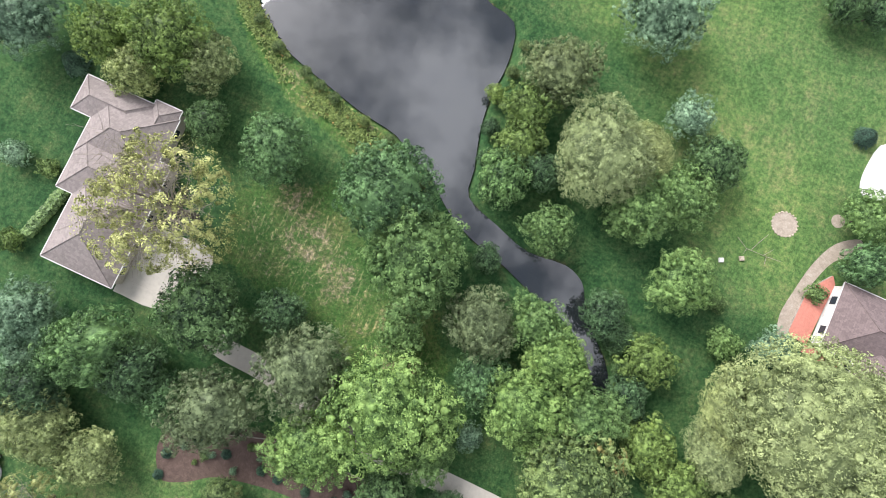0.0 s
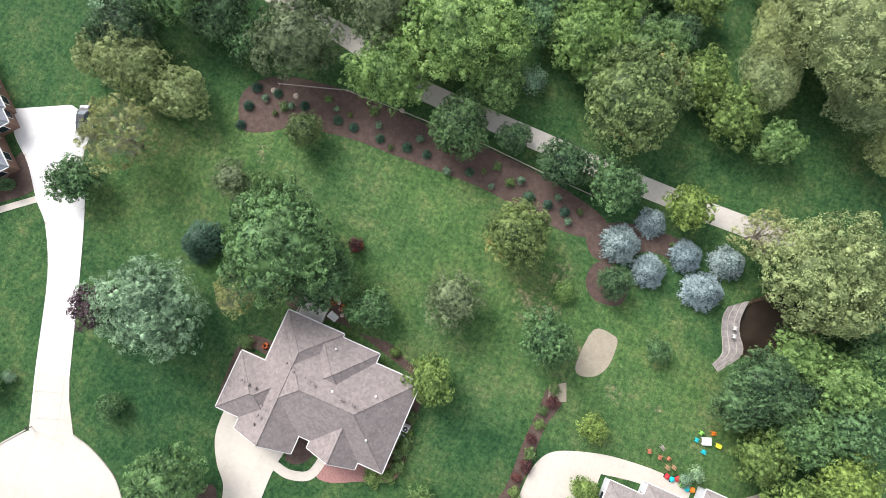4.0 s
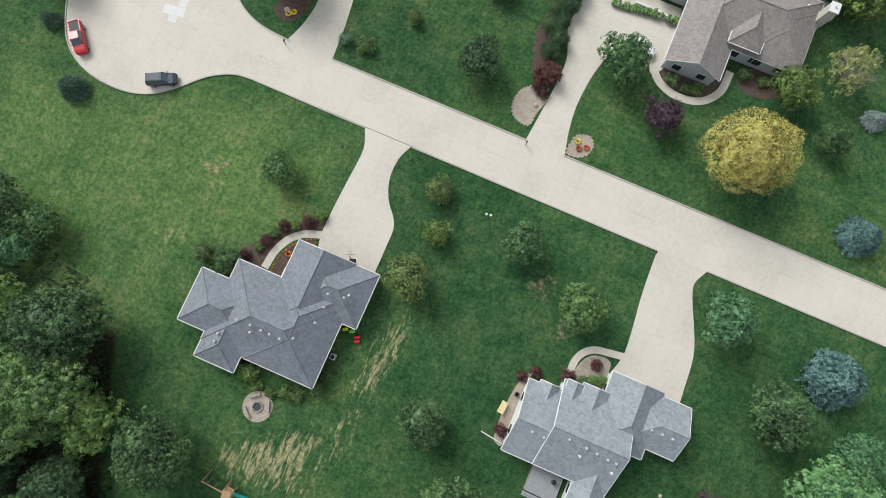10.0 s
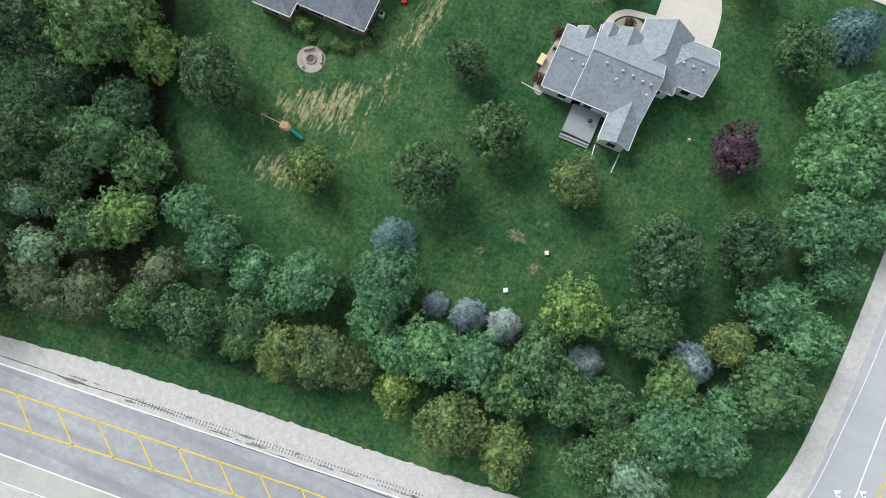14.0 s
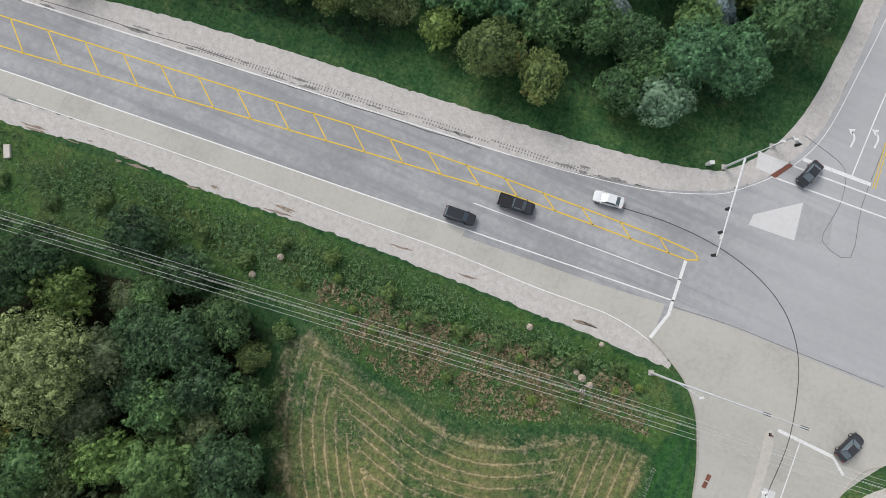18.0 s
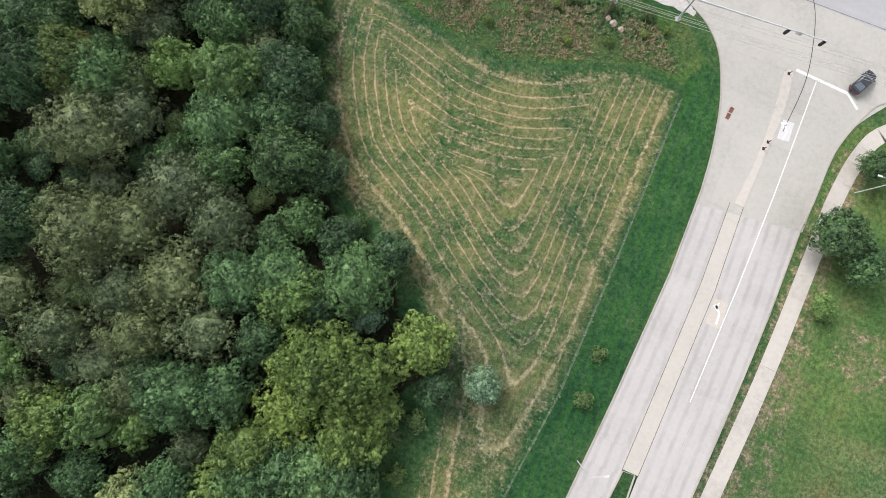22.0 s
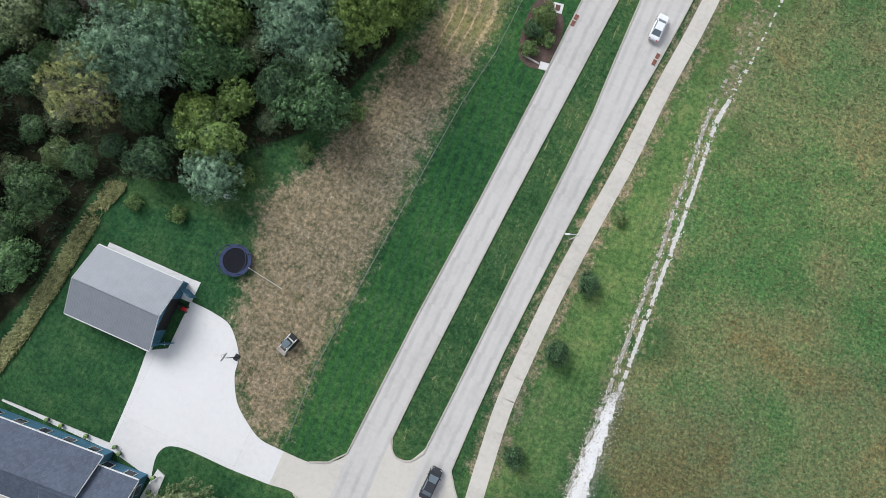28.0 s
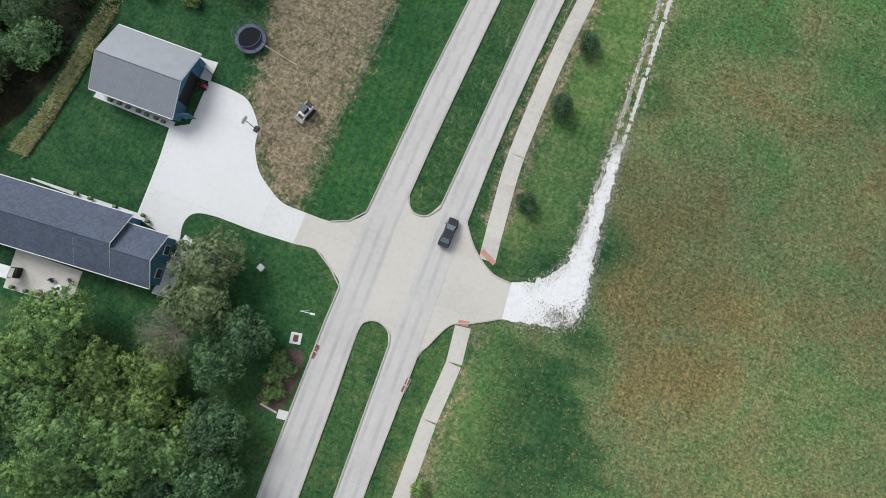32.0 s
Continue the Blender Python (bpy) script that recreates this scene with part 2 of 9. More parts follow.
    col = k.mix(k.math("MULTIPLY", k.math("MULTIPLY", lie, k.step(k.attr("streak"), 0.02, 0.2)), 0.65), col, (0.34, 0.30, 0.19))
    # rows of cut hay between thatch and regrowth, and mower passes
    thatch = k.math("MULTIPLY", k.step(k.math("ADD", k.math("MULTIPLY", n8, 0.55), k.math("MULTIPLY", fine, 0.45)), 0.42, 0.58), k.attr("hay"))
    col = k.mix(k.math("MULTIPLY", thatch, 0.66), col, (0.195, 0.170, 0.082))
    row = k.math("ADD", k.attr("row"), k.math("MULTIPLY", k.math("SUBTRACT", k.noise(0.5, 5, 0.65, p), 0.5), 0.6))
    wave = k.math("SINE", k.math("MULTIPLY", row, 2 * math.pi / 1.66))
    hay = k.math("MULTIPLY", k.math("MULTIPLY", k.step(wave, 0.76, 1.0), k.step(k.math("ADD", n05, k.math("MULTIPLY", n8, 0.6)), 0.60, 0.90)), k.attr("hay"))
    col = k.mix(k.math("MULTIPLY", hay, 0.60), col, (0.40, 0.345, 0.225))
    furrow = k.math("MULTIPLY", k.step(wave, 0.2, -0.8), k.attr("hay"))
    col = k.mix(k.math("MULTIPLY", furrow, 0.34), col, (0.078, 0.148, 0.046))
    mow = k.math("MULTIPLY", k.step(wave, -0.5, 0.5), k.attr("mown"))
    col = k.mix(k.math("MULTIPLY", mow, 0.45), col, (0.034, 0.112, 0.024))
    soil = k.ramp(n05, (0.3, (0.075, 0.052, 0.036)), (0.55, (0.15, 0.108, 0.076)), (0.75, (0.25, 0.19, 0.14)))
    col = k.mix(ragged("bare", 0.6), col, soil)
    # near-black woodland floor: the shade under the crowns is put into its colour
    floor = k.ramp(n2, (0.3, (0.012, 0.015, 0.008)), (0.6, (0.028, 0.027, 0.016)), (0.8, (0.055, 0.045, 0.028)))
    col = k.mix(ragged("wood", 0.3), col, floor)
    # blades: a faint light and dark grain
    col = k.mix(k.step(fine, 0.34, 0.66), k.mix(1.0, col, (0.74, 0.76, 0.74), "MULTIPLY"), k.mix(1.0, col, (1.24, 1.22, 1.18), "MULTIPLY"))
    fleck = k.math("MULTIPLY", k.step(k.noise(3.2, 4, 0.85, p), 0.59, 0.72), k.step(k.math("ADD", k.math("MULTIPLY", n8, 0.55), k.math("MULTIPLY", n2, 0.45)), 0.47, 0.62))
    col = k.mix(k.math("MULTIPLY", fleck, 0.55), col, (0.27, 0.245, 0.14))
    col = k.mix(0.8, col, k.mix(1.0, col, k.ramp(n40, (0.35, (0.74, 0.82, 0.84)), (0.65, (1.28, 1.2, 1.08))), "MULTIPLY"))
    mottle = k.ramp(k.noise(1.5, 5, 0.7, p), (0.37, (0.64, 0.68, 0.67)), (0.5, (1, 1, 1)), (0.63, (1.38, 1.30, 1.22)))
    col = k.mix(1.0, col, mottle, "MULTIPLY")
    swath = k.ramp(raked, (0.36, (0.80, 0.83, 0.83)), (0.5, (1, 1, 1)), (0.66, (1.22, 1.17, 1.12)))
    col = k.mix(0.75, col, k.mix(1.0, col, swath, "MULTIPLY"))
    k.color(col)
    k.bump(k.math("ADD", fine, n05), 0.4, 0.12)
    return k.m


M_ground = ground_material()


def leaf(name, dark, light, accent=None, part_accent=0.12):
    """Leaves: a tone a tree, a tone a clump and a few turned leaves."""
    k = Mat(name, 0.6)
    k.b.inputs["Specular IOR Level"].default_value = 0.25
    isl = k.node("ShaderNodeNewGeometry").outputs["Random Per Island"]
    tree = k.node("ShaderNodeObjectInfo").outputs["Random"]
    patch, tuft = k.noise(1.6, 3), k.noise(7.0, 3, 0.6)
    v = k.math("ADD", k.math("MULTIPLY", isl, 0.26), k.math("ADD", k.math("MULTIPLY", k.step(patch, 0.3, 0.7), 0.34), k.math("MULTIPLY", k.step(tuft, 0.36, 0.64), 0.40)))
    col = k.ramp(v, (0.2, tuple(x * 0.52 for x in dark)), (0.48, tuple(0.52 * (x + y) * 0.86 for x, y in zip(dark, light))), (0.8, tuple(x * 1.06 for x in light)))
    if accent:
        col = k.mix(k.math("MULTIPLY", k.step(k.noise(1.1, 4, 0.6), 0.72 - part_accent, 0.86 - part_accent), 0.85), col, accent)
    col = k.mix(1.0, col, k.ramp(tree, (0.0, (0.78, 0.8, 0.82)), (0.5, (1, 1, 1)), (1.0, (1.2, 1.14, 0.98))), "MULTIPLY")
    k.color(col)
    k.b.inputs["Transmission Weight"].default_value = 0.0
    return k.m


LEAVES = {
    "D": leaf("mid_green_leaves", (0.042, 0.105, 0.042), (0.176, 0.315, 0.125)),
    "K": leaf("dark_green_leaves", (0.024, 0.064, 0.028), (0.135, 0.240, 0.104)),
    "L": leaf("bright_green_leaves", (0.072, 0.158, 0.045), (0.235, 0.372, 0.125)),
    "Y": leaf("yellow_green_leaves", (0.074, 0.136, 0.032), (0.252, 0.365, 0.098), (0.40, 0.40, 0.12), 0.04),
    "G": leaf("golden_leaves", (0.30, 0.25, 0.065), (0.62, 0.58, 0.18), (0.46, 0.34, 0.15), 0.14),
    "O": leaf("russet_tinged_leaves", (0.069, 0.122, 0.043), (0.219, 0.300, 0.106), (0.413, 0.237, 0.100)),
    "W": leaf("olive_willow_leaves", (0.20, 0.266, 0.118), (0.375, 0.45, 0.212)),
    "T": leaf("dull_olive_leaves", (0.068, 0.104, 0.044), (0.212, 0.272, 0.136)),
    "F": leaf("pale_yellow_green_leaves", (0.165, 0.225, 0.080), (0.380, 0.455, 0.190)),
    "P": leaf("purple_leaves", (0.033, 0.022, 0.031), (0.127, 0.075, 0.101)),
    "R": leaf("dark_red_leaves", (0.058, 0.026, 0.029), (0.174, 0.072, 0.065)),
    "S": leaf("blue_spruce_needles", (0.115, 0.185, 0.195), (0.40, 0.50, 0.52)),
    "Z": leaf("teal_spruce_needles", (0.060, 0.140, 0.130), (0.20, 0.34, 0.32)),
    "C": leaf("dark_conifer_needles", (0.026, 0.066, 0.046), (0.095, 0.185, 0.120)),
    "H": leaf("silver_green_leaves", (0.082, 0.165, 0.092), (0.315, 0.480, 0.295)),
    "B": leaf("thin_yellow_leaves", (0.24, 0.28, 0.095), (0.50, 0.53, 0.23)),
    "X": leaf("withered_grey_leaves", (0.16, 0.14, 0.12), (0.36, 0.32, 0.28)),
    "E": leaf("pale_teal_green_leaves", (0.062, 0.170, 0.078), (0.205, 0.400, 0.182)),
    "U": leaf("shrub_leaves", (0.060, 0.120, 0.041), (0.204, 0.306, 0.104)),
}
M_bark = plain("grey_brown_bark", (0.14, 0.115, 0.095), 0.9, vary=0.4)
M_twig = plain("bare_grey_twigs", (0.30, 0.265, 0.225), 0.9, vary=0.3)


def shingles(name, c, course=0.28):
    """Asphalt shingles: courses, tabs of differing tone, granules and soiling."""
    k = Mat(name, 0.9)
    p = k.position()
    sep = k.node("ShaderNodeSeparateXYZ")
    k.link(p, sep.inputs[0])
    line = k.math("FRACT", k.math("MULTIPLY", sep.outputs[2], 1 / (course * 0.45)))
    cell = k.node("ShaderNodeTexVoronoi", Scale=2.6)
    k.link(p, cell.inputs["Vector"])
    tab = k.node("ShaderNodeSeparateColor")
    k.link(cell.outputs["Color"], tab.inputs[0])
    mid, fine = k.noise(0.3, 5, 0.7, p), k.noise(5.5, 4, 0.75, p)
    v = k.math("ADD", k.math("MULTIPLY", mid, 0.32), k.math("MULTIPLY", tab.outputs[0], 0.32))
    v = k.math("ADD", v, k.math("MULTIPLY", fine, 0.4))
    col = k.ramp(v, (0.28, tuple(x * 0.80 for x in c)), (0.5, c), (0.72, tuple(x * 1.22 for x in c)))
    col = k.mix(k.math("MULTIPLY", k.step(line, 0.8, 0.98), 0.3), col, tuple(x * 0.5 for x in c))
    wash = k.step(k.noise(0.16, 4, 0.6, p, 0.5), 0.5, 0.72)
    col = k.mix(k.math("MULTIPLY", wash, 0.22), col, tuple(x * 1.5 for x in c))
    k.color(col).bump(k.math("ADD", line, fine), 0.5, 0.012)
    return k.m


M_roofBrown = shingles("taupe_shingles", (0.225, 0.195, 0.188))
M_roofTan = shingles("greyish_tan_shingles", (0.235, 0.212, 0.202))
M_roofSlate = shingles("slate_grey_shingles", (0.175, 0.188, 0.212))
M_roofLight = shingles("light_grey_shingles", (0.24, 0.262, 0.282))
M_roofDark = shingles("dark_blue_grey_shingles", (0.078, 0.094, 0.128))
M_roofPurple = shingles("purple_brown_shingles", (0.155, 0.12, 0.12))
M_trim = plain("white_trim", (0.62, 0.62, 0.61), 0.5, vary=0.05)
M_glass = Mat("dark_window_glass", 0.08).color((0.03, 0.04, 0.05)).m
M_black = plain("black_plastic", (0.02, 0.02, 0.022), 0.5)
M_steel = plain("galvanised_steel", (0.60, 0.61, 0.62), 0.5, 0.2, 0.1)
M_greypost = plain("grey_wood_post", (0.30, 0.27, 0.24), 0.9, vary=0.3)


def siding(name, c, brick=False):
    k = Mat(name, 0.75)
    p = k.position()
    sep = k.node("ShaderNodeSeparateXYZ")
    k.link(p, sep.inputs[0])
    line = k.math("FRACT", k.math("MULTIPLY", sep.outputs[2], 13.0 if brick else 6.0))
    n = k.noise(3.0 if not brick else 9.0, 4, 0.6, p)
    col = k.ramp(n, (0.3, tuple(v * (0.7 if brick else 0.9) for v in c)), (0.7, tuple(v * (1.25 if brick else 1.06) for v in c)))
    col = k.mix(k.math("MULTIPLY", k.step(line, 0.85, 0.97), 0.5), col, tuple(v * 0.5 for v in c))
    k.color(col).bump(line, 0.4, 0.01)
    return k.m


M_brick = siding("brown_brick", (0.24, 0.15, 0.115), True)
M_sideBeige = siding("beige_siding", (0.5, 0.46, 0.4))
M_sideGrey = siding("grey_siding", (0.5, 0.52, 0.54))
M_sideWhite = siding("white_siding", (0.68, 0.68, 0.66))
M_sideBlue = siding("blue_siding", (0.06, 0.155, 0.23))


def ribbed(name, c):
    k = Mat(name, 0.5, 0.1)
    p = k.position()
    sep = k.node("ShaderNodeSeparateXYZ")
    k.link(p, sep.inputs[0])
    line = k.math("FRACT", k.math("MULTIPLY", sep.outputs[0], 2.6))
    n = k.noise(0.8, 4, 0.6, p)
    col = k.ramp(n, (0.3, tuple(v * 0.92 for v in c)), (0.7, tuple(v * 1.05 for v in c)))
    col = k.mix(k.math("MULTIPLY", k.step(line, 0.86, 0.95), 0.4), col, tuple(v * 0.55 for v in c))
    k.color(col).bump(line, 0.5, 0.02)
    return k.m


M_roofMetal = ribbed("ribbed_grey_metal_roof", (0.20, 0.215, 0.235))

# ---- helpers for building ----
from mathutils.geometry import tessellate_polygon


def part(name, bm, material, parent, label=""):
    """Links a bmesh as one mesh object under a thing or a part."""
    me = bpy.data.meshes.new(name)
    bm.to_mesh(me)
    bm.free()
    me.materials.append(material)
    ob = new(name, me)
    ob.parent = parent
    return tagged(ob, label)


def mesh_part(name, me, parent, label=""):
    ob = new(name, me)
    ob.parent = parent
    return tagged(ob, label)


def thing(name, label, category, place=(0, 0, 0), turn=0.0, group="", kind=""):
    ob = new(name)
    ob.matrix_world = pose(*place, 0, 0, turn)
    return tagged(ob, label, category, group, kind)


def box(bm, cx, cy, z0, sx, sy, sz, turn=0.0, bevel=0.0):
    """A box standing on z0."""
    r = bmesh.ops.create_cube(bm, size=1.0, matrix=pose(cx, cy, z0 + sz / 2, 0, 0, turn) @ Matrix.Diagonal((sx, sy, sz, 1)))
    if bevel:
        edges = list({e for v in r["verts"] for e in v.link_edges})
        bmesh.ops.bevel(bm, geom=edges, offset=bevel, segments=1, affect="EDGES")
    return bm


def cyl(bm, cx, cy, z0, r, h, r2=None, n=10):
    bmesh.ops.create_cone(bm, cap_ends=True, segments=n, radius1=r, radius2=r if r2 is None else r2, depth=h, matrix=Matrix.Translation((cx, cy, z0 + h / 2)))
    return bm


def rod(bm, a, b, r, r2=None, n=8):
    a, b = Vector(a), Vector(b)
    d = b - a
    m = Matrix.Translation((a + b) / 2) @ d.to_track_quat("Z", "Y").to_matrix().to_4x4()
    bmesh.ops.create_cone(bm, cap_ends=True, segments=n, radius1=r, radius2=r if r2 is None else r2, depth=d.length, matrix=m)
    return bm


def ball(bm, c, r, sub=2, squash=1.0, rough=0.0):
    got = bmesh.ops.create_icosphere(bm, subdivisions=sub, radius=1.0)
    for v in got["verts"]:
        k = 1 + rough * noise.noise(v.co * 2.3 + Vector(c))
        v.co = Vector((v.co.x * r * k + c[0], v.co.y * r * k + c[1], v.co.z * r * k * squash + c[2]))
    return bm


def smooth(pts, corners=(), steps=5, closed=True):
    """A line through the points, rounded except at the numbered corners."""
    n, out = len(pts), []
    P = [np.array(p, float) for p in pts]

    def tangent(i):
        if i in corners or (not closed and i in (0, n - 1)):
            return None
        return (P[(i + 1) % n] - P[i - 1]) * 0.5

    for i in range(n if closed else n - 1):
        a, b = P[i], P[(i + 1) % n]
        ta, tb = tangent(i), tangent((i + 1) % n)
        d = b - a
        ta, tb = (d if ta is None else ta), (d if tb is None else tb)
        lim = np.linalg.norm(d) * 1.1
        ta = ta * min(1, lim / (np.linalg.norm(ta) + 1e-9))
        tb = tb * min(1, lim / (np.linalg.norm(tb) + 1e-9))
        for s in range(steps):
            u = s / steps
            out.append((2 * u**3 - 3 * u**2 + 1) * a + (u**3 - 2 * u**2 + u) * ta + (-2 * u**3 + 3 * u**2) * b + (u**3 - u**2) * tb)
    if not closed:
        out.append(P[-1])
    return [(float(p[0]), float(p[1])) for p in out]


def clip(poly, nx, ny, d):
    """The part of a polygon where nx * x + ny * y <= d."""
    out = []
    for i in range(len(poly)):
        a, b = poly[i - 1], poly[i]
        da, db = nx * a[0] + ny * a[1] - d, nx * b[0] + ny * b[1] - d
        if (da <= 0) != (db <= 0):
            u = da / (da - db)
            out.append((a[0] + u * (b[0] - a[0]), a[1] + u * (b[1] - a[1])))
        if db <= 0:
            out.append(b)
    return out


def area(poly):
    return 0.5 * sum(poly[i - 1][0] * poly[i][1] - poly[i][0] * poly[i - 1][1] for i in range(len(poly)))


def sheet(poly, z0, z1):
    """A slab with the outline poly from z0 up to z1, as a bmesh."""
    bm = bmesh.new()
    if area(poly) < 0:
        poly = poly[::-1]
    keep = [poly[0]]
    for q in poly[1:]:
        if math.hypot(q[0] - keep[-1][0], q[1] - keep[-1][1]) > 0.004:
            keep.append(q)
    if math.hypot(keep[0][0] - keep[-1][0], keep[0][1] - keep[-1][1]) < 0.004:
        keep.pop()
    poly = keep
    top = [bm.verts.new((x, y, z1)) for x, y in poly]
    low = [bm.verts.new((x, y, z0)) for x, y in poly]
    if len(poly) < 3:
        return bm
    for tri in tessellate_polygon([[Vector((x, y, 0)) for x, y in poly]]):
        a, b, c = (top[i] for i in tri)
        if (b.co - a.co).to_2d().cross((c.co - a.co).to_2d()) < 0:
            b, c = c, b
        if len({a, b, c}) == 3:
            try:
                bm.faces.new((a, b, c))
            except ValueError:
                pass
    for i in range(len(poly)):
        bm.faces.new((top[i - 1], low[i - 1], low[i], top[i]))
    return bm


def paving(name, label, outline, mat, z=0.05, step=(4.5, 4.5), origin=(0, 0), turn=0.0, piece="slab", category="pavement"):
    """A paved surface of cast slabs with recessed joints."""
    root = thing(name, label, category, kind="structure")
    part("bed", sheet(outline, -0.2, z - 0.008), M_joint, root)
    c, s = math.cos(radians(turn)), math.sin(radians(turn))
    loc = [((x - origin[0]) * c + (y - origin[1]) * s, -(x - origin[0]) * s + (y - origin[1]) * c) for x, y in outline]
    u0, u1 = min(p[0] for p in loc), max(p[0] for p in loc)
    v0, v1 = min(p[1] for p in loc), max(p[1] for p in loc)
    g = 0.012
    for i in range(math.floor(u0 / step[0]), math.ceil(u1 / step[0])):
        strip = clip(clip(loc, -1, 0, -(i * step[0] + g)), 1, 0, (i + 1) * step[0] - g)
        if len(strip) < 3:
            continue
        for j in range(math.floor(v0 / step[1]), math.ceil(v1 / step[1])):
            cell = clip(clip(strip, 0, -1, -(j * step[1] + g)), 0, 1, (j + 1) * step[1] - g)
            if len(cell) < 3 or abs(area(cell)) < 0.15:
                continue
            me_poly = [(origin[0] + x * c - y * s, origin[1] + x * s + y * c) for x, y in cell]
            part(piece, sheet(me_poly, z - 0.12, z), mat, root)
    return root


def ribbon(line, left, right, z0, z1, closed=False):
    """A band along a line, from left to right of it, as a bmesh."""
    bm = bmesh.new()
    P = [Vector(p).to_2d() for p in line]
    n, rows = len(P), []
    for i in range(n):
        a = P[i - 1] if (i or closed) else P[0]
        b = P[(i + 1) % n] if (i < n - 1 or closed) else P[-1]
        d = (b - a).normalized()
        nrm = Vector((-d.y, d.x))
        l, r = P[i] + nrm * left, P[i] + nrm * right
        rows.append([bm.verts.new((l.x, l.y, z1)), bm.verts.new((r.x, r.y, z1)), bm.verts.new((r.x, r.y, z0)), bm.verts.new((l.x, l.y, z0))])
    for i in range(n if closed else n - 1):
        a, b = rows[i], rows[(i + 1) % n]
        for k in range(4):
            bm.faces.new((a[k], a[(k + 1) % 4], b[(k + 1) % 4], b[k]))
    if not closed:
        bm.faces.new(rows[0])
        bm.faces.new(rows[-1][::-1])
    bmesh.ops.recalc_face_normals(bm, faces=bm.faces)
    return bm


def kerb(line, parent, closed=False, h=0.17, w=0.2, mat=None):
    return part("kerb", ribbon(line, w / 2, -w / 2, -0.15, h, closed), mat or M_kerb, parent)


def mark(line, width, parent, mat, z=0.062, name="road_marking"):
    return part(name, ribbon(line, width / 2, -width / 2, z - 0.006, z), mat, parent)

# ---- ground ----
POND = smooth([(-70, 75), (-60, 45), (-47.2, 30.5), (-42.9, 26), (-36.5, 23.6), (-29.3, 21.6), (-23.5, 20.1), (-16.8, 19), (-12.7, 16.7), (-9, 15.3), (-4.1, 11.4), (1.1, 8.7), (7.9, 6.8), (13.9, 4.6), (19.5, 3.1), (23.4, 1), (26.8, -2.3), (29.7, -6.8), (32, -11), (35.9, -9.5), (31.4, -4.1), (28.9, -0.4), (25.5, 2.9), (22.5, 6.5), (20.6, 9.6), (17.1, 11), (10.5, 10.5), (4.5, 12.3), (-1.6, 14.6), (-2.7, 19.2), (-4.5, 25.6), (-5.2, 31.6), (-5, 38.1), (-6.9, 44.7), (-13.7, 47), (-22, 60), (-30, 80)], steps=3)
GARDEN_POND = smooth([(59.1, -38.7), (58.6, -41.1), (59.1, -43.4), (60.7, -46.3), (64.5, -45.4), (66.9, -41.5), (70.7, -37), (70.5, -33), (64.3, -34.6), (61.2, -37)], steps=4)
WATER_Z = -0.7

FIELD = [(45.4, -259.7), (49.1, -254.9), (60.4, -258.1), (75.6, -259.4), (86.6, -255.6), (95.5, -251.6), (103.7, -251.9), (104.9, -265.9), (104.4, -281.1), (104.6, -297.2), (102.5, -315), (99.5, -338), (90, -342), (88.1, -311.6), (79.1, -299.5), (68, -291.6), (59.6, -289.7), (50.8, -274.4)]
DRY = [(93, -322), (98.8, -330), (98.4, -339.6), (96.9, -354.4), (96.3, -368.4), (95.4, -384.6), (94.6, -396.9), (95, -404.5), (93, -406.6), (88.2, -404.3), (83, -397.5), (80, -390.6), (79.5, -383.4), (76.4, -374), (81.7, -363.9), (85, -351), (88, -340)]
WOOD = [(-160, -262), (-2.2, -260.1), (8.8, -259.2), (21, -256.8), (31.5, -255.1), (40.8, -254.8), (44.9, -257.7), (47.4, -264), (48.4, -269), (52.7, -275), (57.1, -283.3), (63.8, -290.3), (70, -291.4), (75.8, -294.7), (80.5, -302.1), (86, -306.2), (89.2, -309.4), (85.5, -313.3), (85, -320.3), (84.6, -327.5), (86.9, -335.7), (88.5, -341.4), (84.6, -353), (80.9, -362.5), (73.3, -369.3), (71.7, -377), (61.3, -379.8), (55, -381.7), (53.9, -389.7), (53.5, -398.6), (51, -408), (46, -416), (40, -440), (-160, -470)]
VERGE_S = [(-120, -262), (-2, -259), (31, -254.5), (46, -254), (60, -258), (76, -259), (87, -255), (96, -251), (104, -251.5), (106, -246), (100, -240.5), (90, -240), (73, -240.5), (54, -241), (26, -243), (-5, -245.5), (-120, -254)]
STRIP = [(104.2, -250), (106.5, -246), (109.5, -250), (111.3, -258), (112.3, -275), (111.5, -298), (109.8, -325), (107.8, -355), (105.3, -385), (104, -402.5), (99, -406), (95.8, -405.5), (95.4, -393), (97.8, -365), (101.2, -327), (104.1, -303), (104.4, -281), (104.4, -262)]
YARD_E = [(53.5, -389), (56, -381.5), (64, -381), (72, -378.5), (77, -376), (80, -391), (83, -397), (84, -412), (97, -412), (104, -416), (103.5, -440), (97, -432), (86, -428), (76, -433), (52, -435), (46, -415)]
MEADOW = [(141, -300), (139, -330), (139.5, -350), (141, -380), (142, -405), (128, -414), (126.5, -440), (128, -480), (190, -480), (205, -430), (200, -330), (185, -290)]
RUST = [(139.6, -396.6), (142, -372), (151.1, -388), (162.1, -396.1), (161, -409), (151.6, -417.9), (144.3, -409)]
BACK_C = [(26, -141), (31, -143), (27, -158), (24, -172), (24, -184), (16, -188), (8, -182), (10, -170), (20, -166), (24, -152)]
